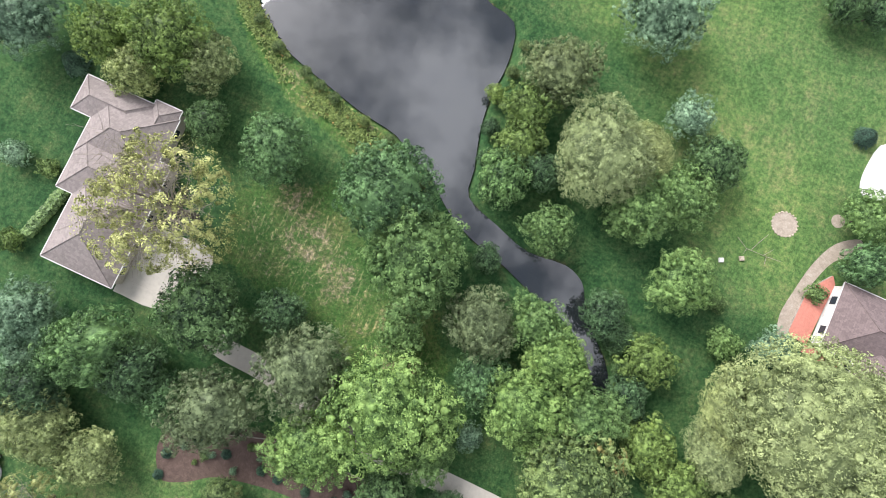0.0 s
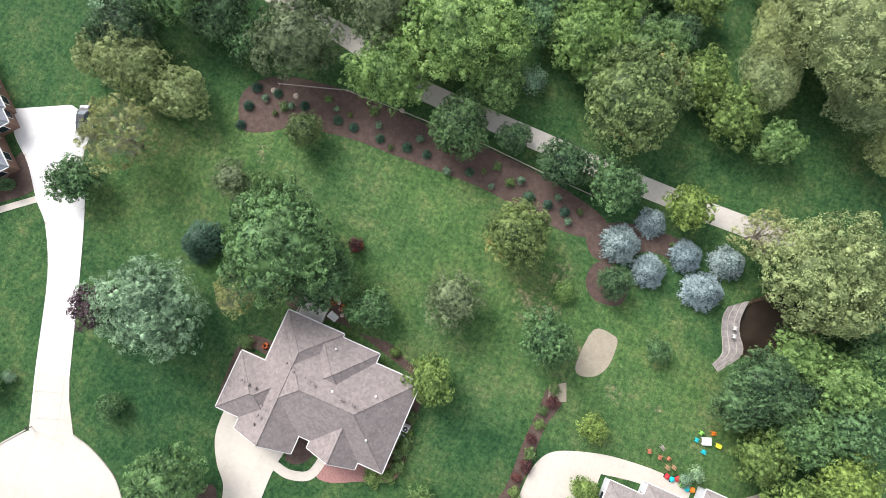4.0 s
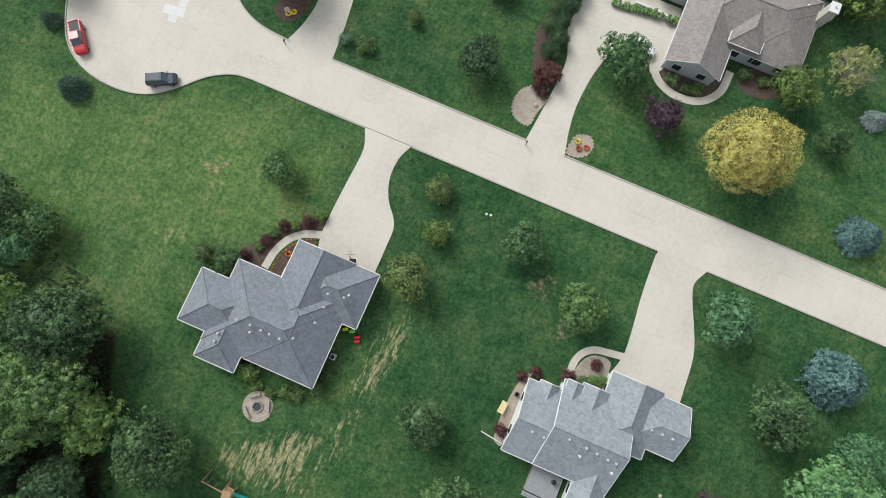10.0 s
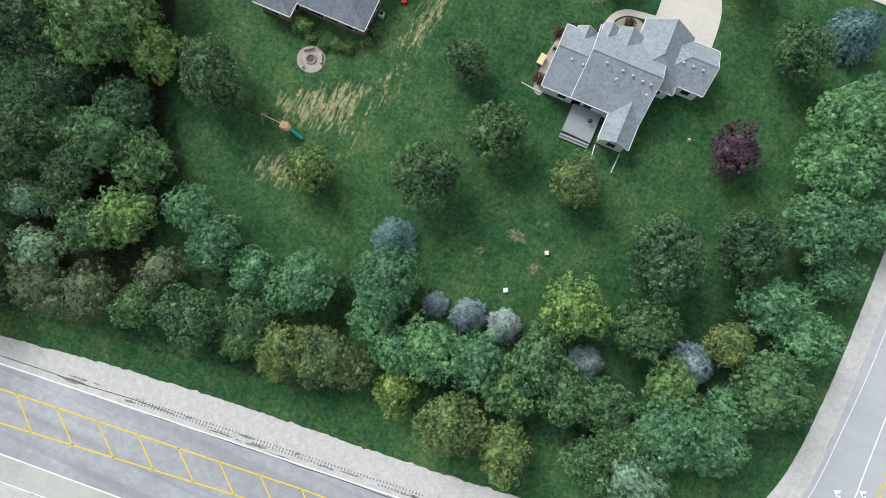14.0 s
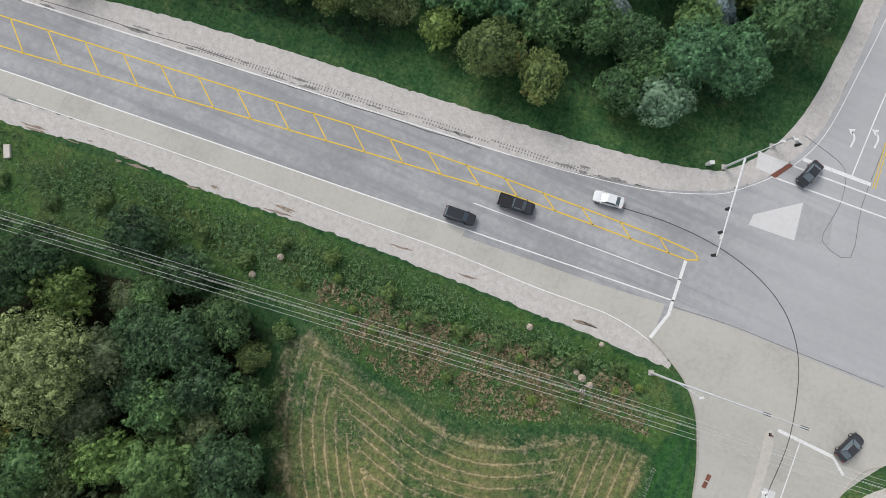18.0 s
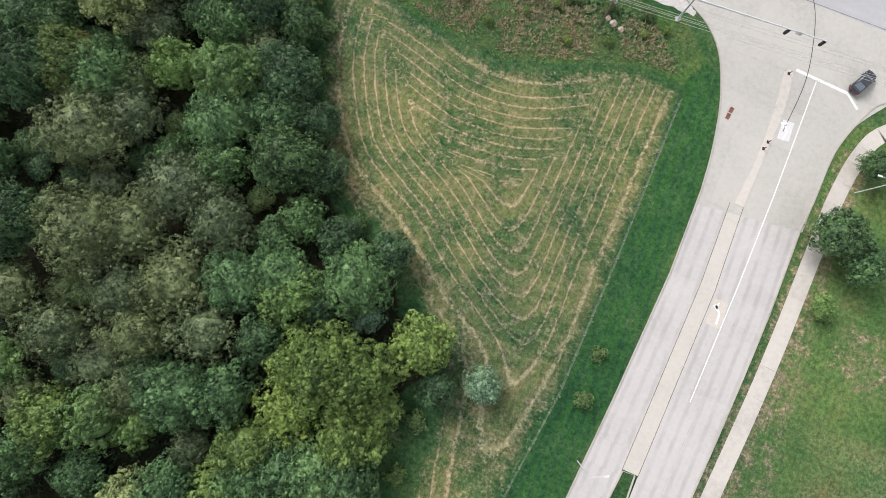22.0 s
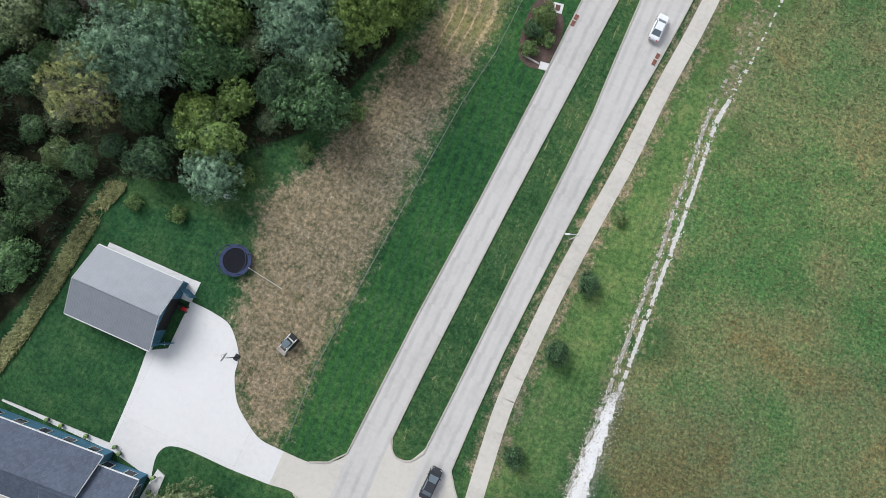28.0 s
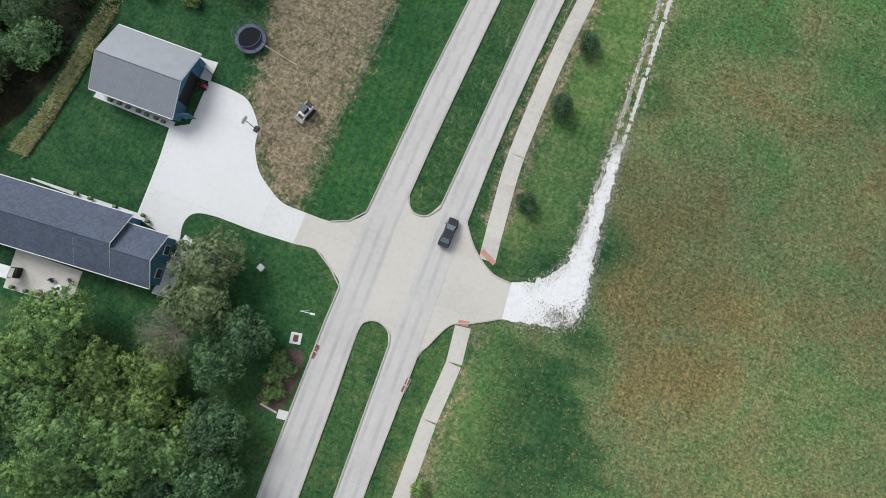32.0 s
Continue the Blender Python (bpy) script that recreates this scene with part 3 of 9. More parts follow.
PATCHES = [(48.0, -130.5, 2.6), (53, -135, 2.2), (38, -56.5, 2.6), (39.6, -53.5, 2.3), (51, -60.2, 1.6), (12, -97.5, 1.6), (77.7, -148.5, 0.8), (29.5, -46.5, 2.6), (-22, -48, 2.2), (-60, -2, 3.4), (30, -52, 2.6), (0, -131, 1.6), (-7, -133, 2.4), (44, -60, 2.0), (27, -53, 3.0), (-22.1, -2.5, 5.0), (-14.7, -6.5, 4.0), (-4.3, -7.7, 3.5), (-2.1, -14.4, 3.0), (-27.2, 2.7, 3.5), (56.4, -177.4, 2.0), (52.2, -182.1, 1.7), (60.8, -181.0, 1.3), (56.0, -184.4, 1.0), (59.2, -173.9, 1.3)]
PALE = [[(-46, -131), (-30, -129), (-15, -121), (10, -119), (12, -138), (0, -146), (-4, -160), (-25, -165), (-42, -150)], [(0, 52), (30, 70), (80, 70), (75, 20), (47, 17), (33, 22), (20, 45)], [(128, -246), (132, -300), (128, -345), (124, -400), (136, -396), (140, -340), (150, -300), (160, -250)], [(124, -420), (126, -500), (136, -500), (132, -414)], [(-45, -46), (-20, -38), (14, -36), (45, -47), (68, -56), (66, -70), (-42, -70)]]
GREEN = [[(130.1, -414), (134.4, -412.3), (143.3, -408), (149.4, -429), (150, -500), (134, -500), (131, -434)], [(138, -357), (137.5, -340), (155, -338), (158, -353), (143.5, -359)], [(140, -375), (144, -374), (149.3, -376.7), (149, -381.6), (144, -382.6)], [(162.4, -343.4), (169.4, -338.5), (175.4, -359.5), (168.5, -357.3)]]
LEAFY = [(-36.2, 0.6), (-21.4, 7.4), (-16.2, 2.7), (-8.3, -3.6), (0.6, -4.4), (6.7, -12.3), (2, -20), (-6.9, -18), (-12.4, -13.4), (-24.5, -12.5), (-33, -11)]
STREAKS = [(0.7, [(25.2, -159.6), (25.6, -152.3), (26.7, -146.5), (29.7, -140.6), (33.1, -141.9), (33.4, -149.0), (31.4, -157.0)]), (0.7, [(-13.5, -145.6), (-6.9, -142.3), (-5.4, -147.2), (-8.2, -149.4)]), (0.78, [(10.2, -171.9), (23.7, -163.0), (26.9, -163.6), (26.6, -173.5), (21.4, -174.8), (15.0, -175.7)]), (0.78, [(12.2, -181.8), (23.8, -175.8), (27.2, -182.9), (20.8, -185.7), (13.3, -186.1)]), (0.6, [(27.2, -182.9), (32.1, -164.3), (32.8, -143.5), (28.7, -143.3), (25.3, -162.2), (23.7, -179.6)]), (0.35, [(50, -186), (61.7, -172.3), (67.3, -176.4), (60.2, -187.2)]), (0.3, [(-34, -136), (-20, -131), (-2, -130), (0, -140), (-14, -141), (-30, -148)]), (0.55, LEAFY)]
NORTH_EDGE = [(48.5, -257), (53.2, -256.8), (59.2, -257.2), (65.7, -258.8), (73.3, -260.8), (79.8, -260.2), (86.2, -257.3), (92.0, -253.2), (96.1, -251.4), (104, -249.4)]
WEST_EDGE = [(48.0, -256.5), (48.4, -263.6), (50.5, -270.8), (54.5, -277.8), (59, -284.4), (65, -287.6), (72, -291), (80.3, -297.2), (91, -303.4), (96, -325)]
EAST_EDGE = [(104.4, -244), (103.4, -256.4), (103.2, -272.5), (103.0, -283.5), (103.4, -297.2), (101, -318), (98, -345)]
MEET = [(46, -254), (49.0, -256.4), (54.9, -260.9), (63.4, -269.0), (69.8, -274.7), (78.1, -278.6), (86.5, -276.3), (90.0, -266.8), (92.6, -257.0), (95.9, -250.8), (120, -240)]
VERGE_LINE = [(133.5, -252), (132.6, -266), (132, -287), (130.6, -306), (129.4, -320), (128, -332), (127, -345), (125.6, -357), (124.2, -370), (123.4, -386), (124, -396)]
RUT_LINE = [(138.5, -314), (137.5, -327), (136.6, -336), (137, -350), (137.5, -365), (137.5, -380), (137.2, -394)]
MEDIAN = [(117, -311), (119, -311), (118.8, -340), (116.5, -372), (115, -398), (109.8, -398), (111, -380), (114, -340)]
STRAW_E = [(132.6, -269.6), (134.0, -287.7), (134.1, -307.9), (134.0, -322.1), (138, -320.1), (138.6, -302.1), (137.7, -285.6), (136.4, -272.5)]
BROWN_E = [(138, -277.3), (138.5, -284.7), (145, -287.5), (151, -284.8), (147.1, -273.2)]
BANK_P = [(-58, 46), (-49.6, 26.6), (-43.3, 21.6), (-34.9, 16.8), (-26.6, 14.4), (-20, 11.5), (-9, 13), (-12, 17), (-18.7, 19.4), (-32.2, 21.8), (-42, 25.4), (-52, 46)]


def spread(fine0, fine1, step, far):
    """Grid lines: even between fine0 and fine1, then ever wider out to the horizon."""
    mid = list(np.arange(fine0, fine1 + step / 2, step))
    a, b, d = [fine0], [mid[-1]], step
    while a[-1] > -far:
        d *= 1.35
        a.append(a[-1] - d)
        b.append(b[-1] + d)
    return np.array(a[:0:-1] + mid + b[1:])


gx, gy = spread(-95, 200, 1.25, 2600), spread(-480, 80, 1.25, 2600)
GX, GY = np.meshgrid(gx, gy)
px_, py_ = GX.ravel(), GY.ravel()


def inside(poly, near=40.0):
    """Signed distance to a polygon's edge, positive inside, at every grid point."""
    d2, odd = np.full(px_.shape, 1e12), np.zeros(px_.shape, bool)
    for i in range(len(poly)):
        (ax, ay), (bx, by) = poly[i - 1], poly[i]
        ex, ey = bx - ax, by - ay
        u = np.clip(((px_ - ax) * ex + (py_ - ay) * ey) / (ex * ex + ey * ey + 1e-9), 0, 1)
        d2 = np.minimum(d2, (px_ - ax - u * ex) ** 2 + (py_ - ay - u * ey) ** 2)
        if ay != by:
            odd ^= ((ay > py_) != (by > py_)) & (px_ < ex * (py_ - ay) / ey + ax)
    return np.where(odd, 1, -1) * np.sqrt(d2)


def soft(d, w):
    u = np.clip(d / w + 0.5, 0, 1)
    return u * u * (3 - 2 * u)


def beside(line):
    """Distance from an open line at every grid point."""
    d2 = np.full(px_.shape, 1e12)
    for (ax, ay), (bx, by) in zip(line, line[1:]):
        ex, ey = bx - ax, by - ay
        u = np.clip(((px_ - ax) * ex + (py_ - ay) * ey) / (ex * ex + ey * ey + 1e-9), 0, 1)
        d2 = np.minimum(d2, (px_ - ax - u * ex) ** 2 + (py_ - ay - u * ey) ** 2)
    return np.sqrt(d2)


FIELD = smooth(FIELD, (0, 5, 6, 12), steps=3)
dist = {k: inside(v) for k, v in dict(pond=POND, gpond=GARDEN_POND, field=FIELD, dry=DRY, wood=WOOD, verge=VERGE_S, strip=STRIP, yard=YARD_E, meadow=MEADOW, rust=RUST, backc=BACK_C, leafy=LEAFY, bank=BANK_P).items()}
att = {}
att["lush"] = np.clip(0.45 + 0.55 * soft(dist["strip"], 1.0) + 0.6 * soft(dist["yard"], 1.5), 0, 1)
att["lush"] = np.where((py_ < -118) & (py_ > -250) & (px_ > 30), np.maximum(att["lush"], 0.6), att["lush"])
att["pale"] = np.maximum.reduce([a * soft(inside(q), 10.0) for a, q in zip((0.55, 0.75, 0.7, 0.85, 0.42), PALE)])
for q in GREEN:
    att["lush"] = np.where(inside(q) > 0, 0.55, att["lush"])
att["mown"] = 0.9 * soft(dist["strip"], 1.0)
att["hay"] = soft(dist["field"] - 1.5, 2.0)
att["dry"] = np.maximum.reduce([0.47 * soft(dist["field"], 3.0), 0.52 * soft(inside(STRAW_E), 4.0), 0.5 * soft(inside(BROWN_E), 6.0), 0.82 * soft(dist["dry"] + 1.0, 9.0), 0.2 * soft(dist["backc"], 5.0), 0.3 * soft(dist["leafy"], 8.0), 0.4 * soft(dist["bank"], 3.0)])
for x, y, r in PATCHES:
    att["dry"] = np.maximum(att["dry"], 0.5 * soft(r - np.hypot(px_ - x, py_ - y), 3.0))
att["dry"] = np.maximum(att["dry"], 0.6 * soft(2.4 - np.abs(beside(VERGE_LINE) - 0.8), 2.5))
att["dry"] = np.maximum(att["dry"], 0.5 * soft(3.0 - beside(RUT_LINE), 3.5))
att["dry"] = np.maximum(att["dry"], 0.5 * soft(2.6 - beside([(126.6, -415), (127.2, -430), (126.5, -445), (127.5, -500)]), 3.0))
att["streak"] = np.maximum.reduce([a * soft(inside(q) + 0.5, 8.0) for a, q in STREAKS])
att["streak"] = np.maximum(att["streak"], 0.48 * soft(inside(MEDIAN), 1.0))
att["mead"] = soft(dist["meadow"] + 1.0 + 3.0 * np.sin(py_ * 0.21) + 2.0 * np.sin(py_ * 0.53), 18.0)
att["mead"] *= 1 - 0.85 * soft(inside(GREEN[0]) + 2.5 * np.sin(py_ * 0.5 + px_ * 0.3) + 1.5 * np.sin(py_ * 1.3), 9.0)
att["rust"] = 1.15 * soft(dist["rust"] + 4, 22.0) - 1.2 * np.maximum.reduce([soft(inside(q) + 2, 12.0) for q in GREEN])
att["weed"] = np.maximum.reduce([0.85 * soft(dist["verge"], 3.0), 0.9 * soft(dist["bank"], 3.0), 0.8 * soft(dist["leafy"] + 1, 8.0), 0.5 * soft(px_ - 128, 6.0) * (py_ < -245) * (py_ > -330)])
# north verge: rough-grass tone that also paints in the tree belt's shade
att["weed"] = np.maximum(att["weed"], 0.36 * soft(inside([(-70, -226), (-14, -221.5), (28, -216), (75, -211), (90, -208.5), (97, -206), (103, -196), (106, -180), (101, -172), (92, -196), (60, -202), (30, -208), (0, -214), (-70, -217)]), 4.0))
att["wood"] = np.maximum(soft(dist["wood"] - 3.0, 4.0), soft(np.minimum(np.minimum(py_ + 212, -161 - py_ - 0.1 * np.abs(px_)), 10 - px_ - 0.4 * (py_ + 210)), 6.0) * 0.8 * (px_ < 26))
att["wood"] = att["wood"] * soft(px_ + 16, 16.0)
att["bare"] = np.maximum(np.maximum(0.42 * soft(dist["pond"] + 0.9, 1.6), 0.16 * soft(dist["leafy"], 10.0)), 0.7 * soft(dist["gpond"] + 0.8, 1.0))
above = py_ > np.interp(px_, [a for a, _ in MEET], [b for _, b in MEET])


def rounded(d, times=6):
    """Rows turn in wide curves, not in corners."""
    q = d.reshape(len(gy), len(gx)).copy()
    for _ in range(times):
        q[1:-1, 1:-1] = 0.25 * (q[:-2, 1:-1] + q[2:, 1:-1] + q[1:-1, :-2] + q[1:-1, 2:])
    return q.ravel()


rows_ = np.where(above, rounded(beside(NORTH_EDGE)), rounded(np.minimum(beside(WEST_EDGE), beside(EAST_EDGE))))
att["row"] = np.where(dist["field"] > -3, rows_, (px_ - 104) + 0.03 * (py_ + 250))
z = np.zeros_like(px_)
z -= 2.0 * soft(dist["pond"] + 0.2, 4.0) + 1.8 * soft(dist["gpond"], 2.5)
ditch = np.abs(py_ + 247.5 - 0.06 * (px_ - 50))
z -= 0.7 * np.clip(1 - ditch / 3.5, 0, 1) * soft(px_ - 2, 6) * soft(97 - px_, 6)
rough_amt = att["weed"] + att["wood"]
z += (np.sin(px_ * 1.7 + np.sin(py_ * 1.3)) * np.sin(py_ * 1.9 + np.cos(px_ * 0.9))) * 0.06 * np.clip(rough_amt, 0, 1)

nx_, ny_ = len(gx), len(gy)
idx = np.arange(nx_ * ny_).reshape(ny_, nx_)
quads = np.stack([idx[:-1, :-1], idx[:-1, 1:], idx[1:, 1:], idx[1:, :-1]], -1).reshape(-1, 4)
me = bpy.data.meshes.new("ground")
me.from_pydata(np.stack([px_, py_, z], 1).tolist(), [], quads.tolist())
me.polygons.foreach_set("use_smooth", np.ones(len(me.polygons), bool))
for key, val in att.items():
    me.attributes.new(key, "FLOAT", "POINT").data.foreach_set("value", val.astype(np.float32))
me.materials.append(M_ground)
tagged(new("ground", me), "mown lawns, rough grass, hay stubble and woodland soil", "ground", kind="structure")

# still water that mirrors the clouds
k = Mat("dark_still_water", 0.03)
k.b.inputs["Specular IOR Level"].default_value = 0.5
k.b.inputs["IOR"].default_value = 2.1
k.color(k.ramp(k.noise(0.25, 3, 0.5, k.position()), (0.3, (0.012, 0.016, 0.02)), (0.7, (0.02, 0.024, 0.026))))
k.bump(k.noise(1.2, 3, 0.5, k.position()), 0.05, 0.05)
M_water = k.m
M_murky = plain("murky_brown_water", (0.030, 0.022, 0.016), 0.35, vary=0.3, scale=0.6)
for nm, outline, lb in (("pond_water", POND, "dark still pond water mirroring the clouds"), ("garden_pond_water", GARDEN_POND, "small dark garden pond")):
    grow = [(x * 1.0, y * 1.0) for x, y in outline]
    ob = part("water", sheet(grow, WATER_Z - 0.05, WATER_Z), M_water if nm == "pond_water" else M_murky, None)
    ob.name = nm
    tagged(ob, lb, "water", kind="structure")

# ---- residential street ----
STREET = [(-36.2, -101.1), (-39.9, -105.7), (-42.3, -111), (-42.8, -115.5), (-41.2, -120.1), (-38.8, -123.8), (-35.8, -126.1), (-31.5, -127.5), (-26.3, -127.6), (-22, -126.2), (-18.4, -123.3), (-15, -120), (-11, -117.9), (-6.2, -117.5), (140, -117.7), (140, -109.2), (2.1, -109.2), (-6.7, -109.1), (-10.5, -108.6), (-14.4, -107.2), (-17.7, -104.7), (-21, -101.7), (-25.7, -99.6), (-29.7, -98.9), (-33, -99.6)]
STREET = smooth(STREET, corners=(13, 14, 15, 16))
paving("street", "pale concrete residential street ending in a turning circle", STREET, M_conc, 0.05, (4.3, 4.25), (0, -117.7), category="road")
street_kerb = thing("street_kerb", "low concrete kerb along the street", "kerb", kind="structure")
n_corner = [p for p in STREET if not (p[0] > 139)]
kerb(smooth([(-36.4, -100.9), (-39.9, -105.7), (-42.3, -111), (-42.8, -115.5), (-41.2, -120.1), (-38.8, -123.8), (-35.8, -126.1), (-31.5, -127.5), (-26.3, -127.6), (-22, -126.2), (-18.4, -123.3), (-15, -120), (-11, -117.9), (-6.2, -117.6), (5.8, -117.7), (12, -117.7)], closed=False), street_kerb)
kerb(smooth([(-29.4, -98.8), (-25.7, -99.6), (-21, -101.7), (-17.7, -104.7), (-14.4, -107.2), (-10.5, -108.6), (-5.5, -109.1)], closed=False), street_kerb)
for a, b, y in ((2.3, 36.8, -109.2), (43.3, 140, -109.2), (20.3, 62.5, -117.7), (71, 140, -117.7)):
    kerb([(a, y), ((a + b) / 2, y), (b, y)], street_kerb)

DRIVES = [
    ("driveway", "pale concrete driveway of the taupe-roofed house", M_conc, [(2.3, -109.3), (1.8, -103), (1, -97), (0.8, -90.8), (1.8, -86), (-6.2, -86), (-10, -85), (-9.6, -90), (-7.6, -93.7), (-5.1, -96.5), (-4.2, -100.9), (-4.7, -105.3), (-6, -109.3)], (0, 4, 5, 6, 12)),
    ("driveway", "long white concrete driveway to the turning circle", M_white, [(-36, -100.8), (-39.5, -92.2), (-44.5, -79), (-48.7, -71.9), (-52, -68.8), (-56.1, -64.1), (-60.2, -60.9), (-63, -57.2), (-54.2, -52.6), (-49.5, -54), (-48.5, -59.3), (-44.5, -66.4), (-40, -76.6), (-35, -89), (-32.5, -94.5), (-29.4, -98.8)], (0, 7, 8, 15)),
    ("driveway", "pale concrete driveway and court beside the tan-roofed house", M_conc, [(36.7, -109.3), (37.4, -102.5), (37.8, -97), (37.6, -93.1), (35.9, -88.5), (36.3, -83.6), (36.4, -80.7), (36.6, -75.8), (37.8, -72.8), (40.1, -71.1), (45.1, -69.4), (49.5, -68.6), (54.5, -68.2), (60, -68.4), (60, -70.5), (52, -71), (46.6, -72), (46.6, -77.8), (52.3, -77.8), (53, -89), (51.5, -90.5), (48.5, -88.2), (46, -88.5), (43.9, -90.6), (42.7, -94.8), (42.2, -100.4), (42.6, -105), (43.5, -109.3)], (0, 13, 14, 16, 17, 18, 19, 27)),
    ("driveway", "pale concrete driveway of the slate-roofed house", M_conc, [(12, -117.6), (13.3, -121.1), (13.1, -127), (12.9, -131.9), (12.9, -136.2), (13.6, -139.5), (23.1, -139.5), (23.1, -134.2), (22.8, -130.3), (20.3, -126.9), (19.1, -123.5), (19.2, -120.1), (20.2, -117.6)], (0, 5, 6, 12)),
    ("driveway", "pale concrete driveway of the light-grey-roofed house", M_conc, [(62.6, -117.6), (62.8, -125), (63.5, -134.5), (62.3, -139), (73.9, -139.5), (73.8, -136), (73.2, -129.8), (69.8, -121), (71, -117.6)], (0, 3, 4, 8)),
]
for nm, lb, mt, pts, cor in DRIVES:
    paving(nm, lb, smooth(pts, cor), mt, 0.056, (4.2, 4.2), pts[0], category="driveway")

PATHS = [
    ("garden_path", "narrow pale concrete front path", M_conc, [(51.6, -89.6), (53.3, -91.4), (56.6, -92.5), (60.5, -91.8), (63, -89), (63.4, -85)], 1.3),
    ("garden_path", "short curved concrete front path", M_conc, [(0.8, -90.6), (3.2, -90.9), (6, -89.9), (6.9, -87.5), (7, -85)], 1.4),
    ("garden_path", "curved pale concrete path to the front door", M_conc, [(13, -136.4), (10.5, -137.3), (8.6, -139), (7.4, -141.5), (7, -144.6)], 1.2),
    ("garden_path", "curved concrete path round a pebble bed", M_conc, [(63.6, -135.2), (61.5, -135.5), (59, -136), (57.4, -137.4), (56.8, -139.4), (57, -142)], 1.1),
    ("lane", "long pale lane behind the gardens", M_walk, [(-39.5, -20.2), (-31.5, -22.3), (-26.3, -23.4), (-19.5, -23.8), (-12.5, -25.2), (-4.1, -27.2), (7.7, -27.6), (19.7, -27.7), (34.6, -28), (53.6, -27.5), (71.1, -26.1), (95, -22)], 3.4),
]
for nm, lb, mt, line, wd in PATHS:
    line = smooth(line, closed=False, steps=4)
    bm = ribbon(line, wd / 2, -wd / 2, -0.1, 0.05)
    part("slab", bm, mt, thing(nm, lb, "path", kind="structure"))
paving("front_walk", "pale concrete walk from the driveway to the brick house", [(-51.4, -67.5), (-50.8, -68.4), (-57.9, -74.4), (-60.8, -74.2), (-60.6, -72.9), (-57.9, -73)], M_conc, 0.046, (2.5, 2.5))
paving("drive_apron", "older tan concrete apron of the white driveway", [(-36, -100.7), (-39.4, -91.6), (-34.0, -91.4), (-32.4, -94.5), (-29.5, -98.7)], M_conc, 0.064, (4, 4), (-39, -91.5), 20, category="driveway")
paving("forecourt", "pale concrete forecourt of the house by the pond", smooth([(-46.6, -22.6), (-38.5, -21.8), (-34.2, -13.5), (-35.8, -10.3), (-42, -10.5), (-46.6, -10.5)], (0, 4, 5)), M_walk, 0.062, (4, 4), category="driveway")

# ---- highway ----


def slope(x, y66, k=0.0967):
    """A line that runs with the highway: its y at x."""
    return y66 + (x - 66.7) * k


M_edge = plain("crumbled_asphalt", (0.20, 0.195, 0.19), 0.9, vary=0.4, scale=2.0)
M_soilstain = plain("brown_dirt_stain", (0.25, 0.20, 0.16), 0.95, vary=0.4, scale=2.0)
M_patchgrey = plain("grey_road_patch", (0.36, 0.36, 0.36), 0.9, vary=0.08, scale=1.0)
hw = thing("highway", "worn grey asphalt highway with a hatched yellow median", "road", kind="structure")
HW_IN = smooth([(-160, -241), (-60, -231.3), (-14.9, -226.9), (30, -222.5), (66.7, -218.9), (77.3, -217.2), (88.5, -214.9), (96.6, -212), (100.8, -209.6), (105, -205.8), (108.6, -200), (110.6, -194), (111.6, -184), (112.4, -172), (114, -130), (116, -60), (150, -60), (146, -130), (141, -190), (142, -200), (150, -206), (210, -200), (210, -233), (150, -236), (140, -238.5), (135.6, -240.2), (133.2, -242), (131.3, -246.1), (129.6, -252.1), (129.2, -261.1), (129, -266), (112.7, -268.5), (111.9, -260), (110.7, -253.3), (109.2, -248.4), (107.1, -243.8), (104.1, -240.4), (100.2, -238), (95.8, -236.2), (90.5, -235), (44.8, -237.1), (-6.8, -241.7), (-160, -257)], (0, 15, 16, 21, 22, 30, 31, 42), steps=4)
part("carriageway", sheet(HW_IN, -0.2, 0.04), M_asphalt, hw)
gn = [(-160, -238), (-60, -228.5), (-16.6, -223.4), (6.4, -219.9), (27.9, -217.3), (52.9, -215), (75.4, -212.4), (89.5, -210.2), (97.1, -208.2), (101, -205.2), (104.5, -200), (107, -193), (108.4, -183), (109.4, -170), (111, -130), (112, -60), (116, -60), (114, -130), (112.4, -172), (111.6, -184), (110.6, -194), (108.6, -200), (105, -205.8), (100.8, -209.6), (96.6, -212), (88.5, -214.9), (66.7, -218.9), (-14.9, -226.9), (-160, -241)]
shoulder_rng = random.Random(77)


def frayed(line, wild, step=0.6):
    """An outline broken up into a ragged edge."""
    out = []
    for (ax, ay), (bx, by) in zip(line, line[1:] + line[:1]):
        n = max(1, min(40, int(math.hypot(bx - ax, by - ay) / step))) if ax > -70 else 1
        for i in range(n):
            out.append((ax + (bx - ax) * i / n + shoulder_rng.gauss(0, wild * 0.4), ay + (by - ay) * i / n + shoulder_rng.gauss(0, wild)))
    return out


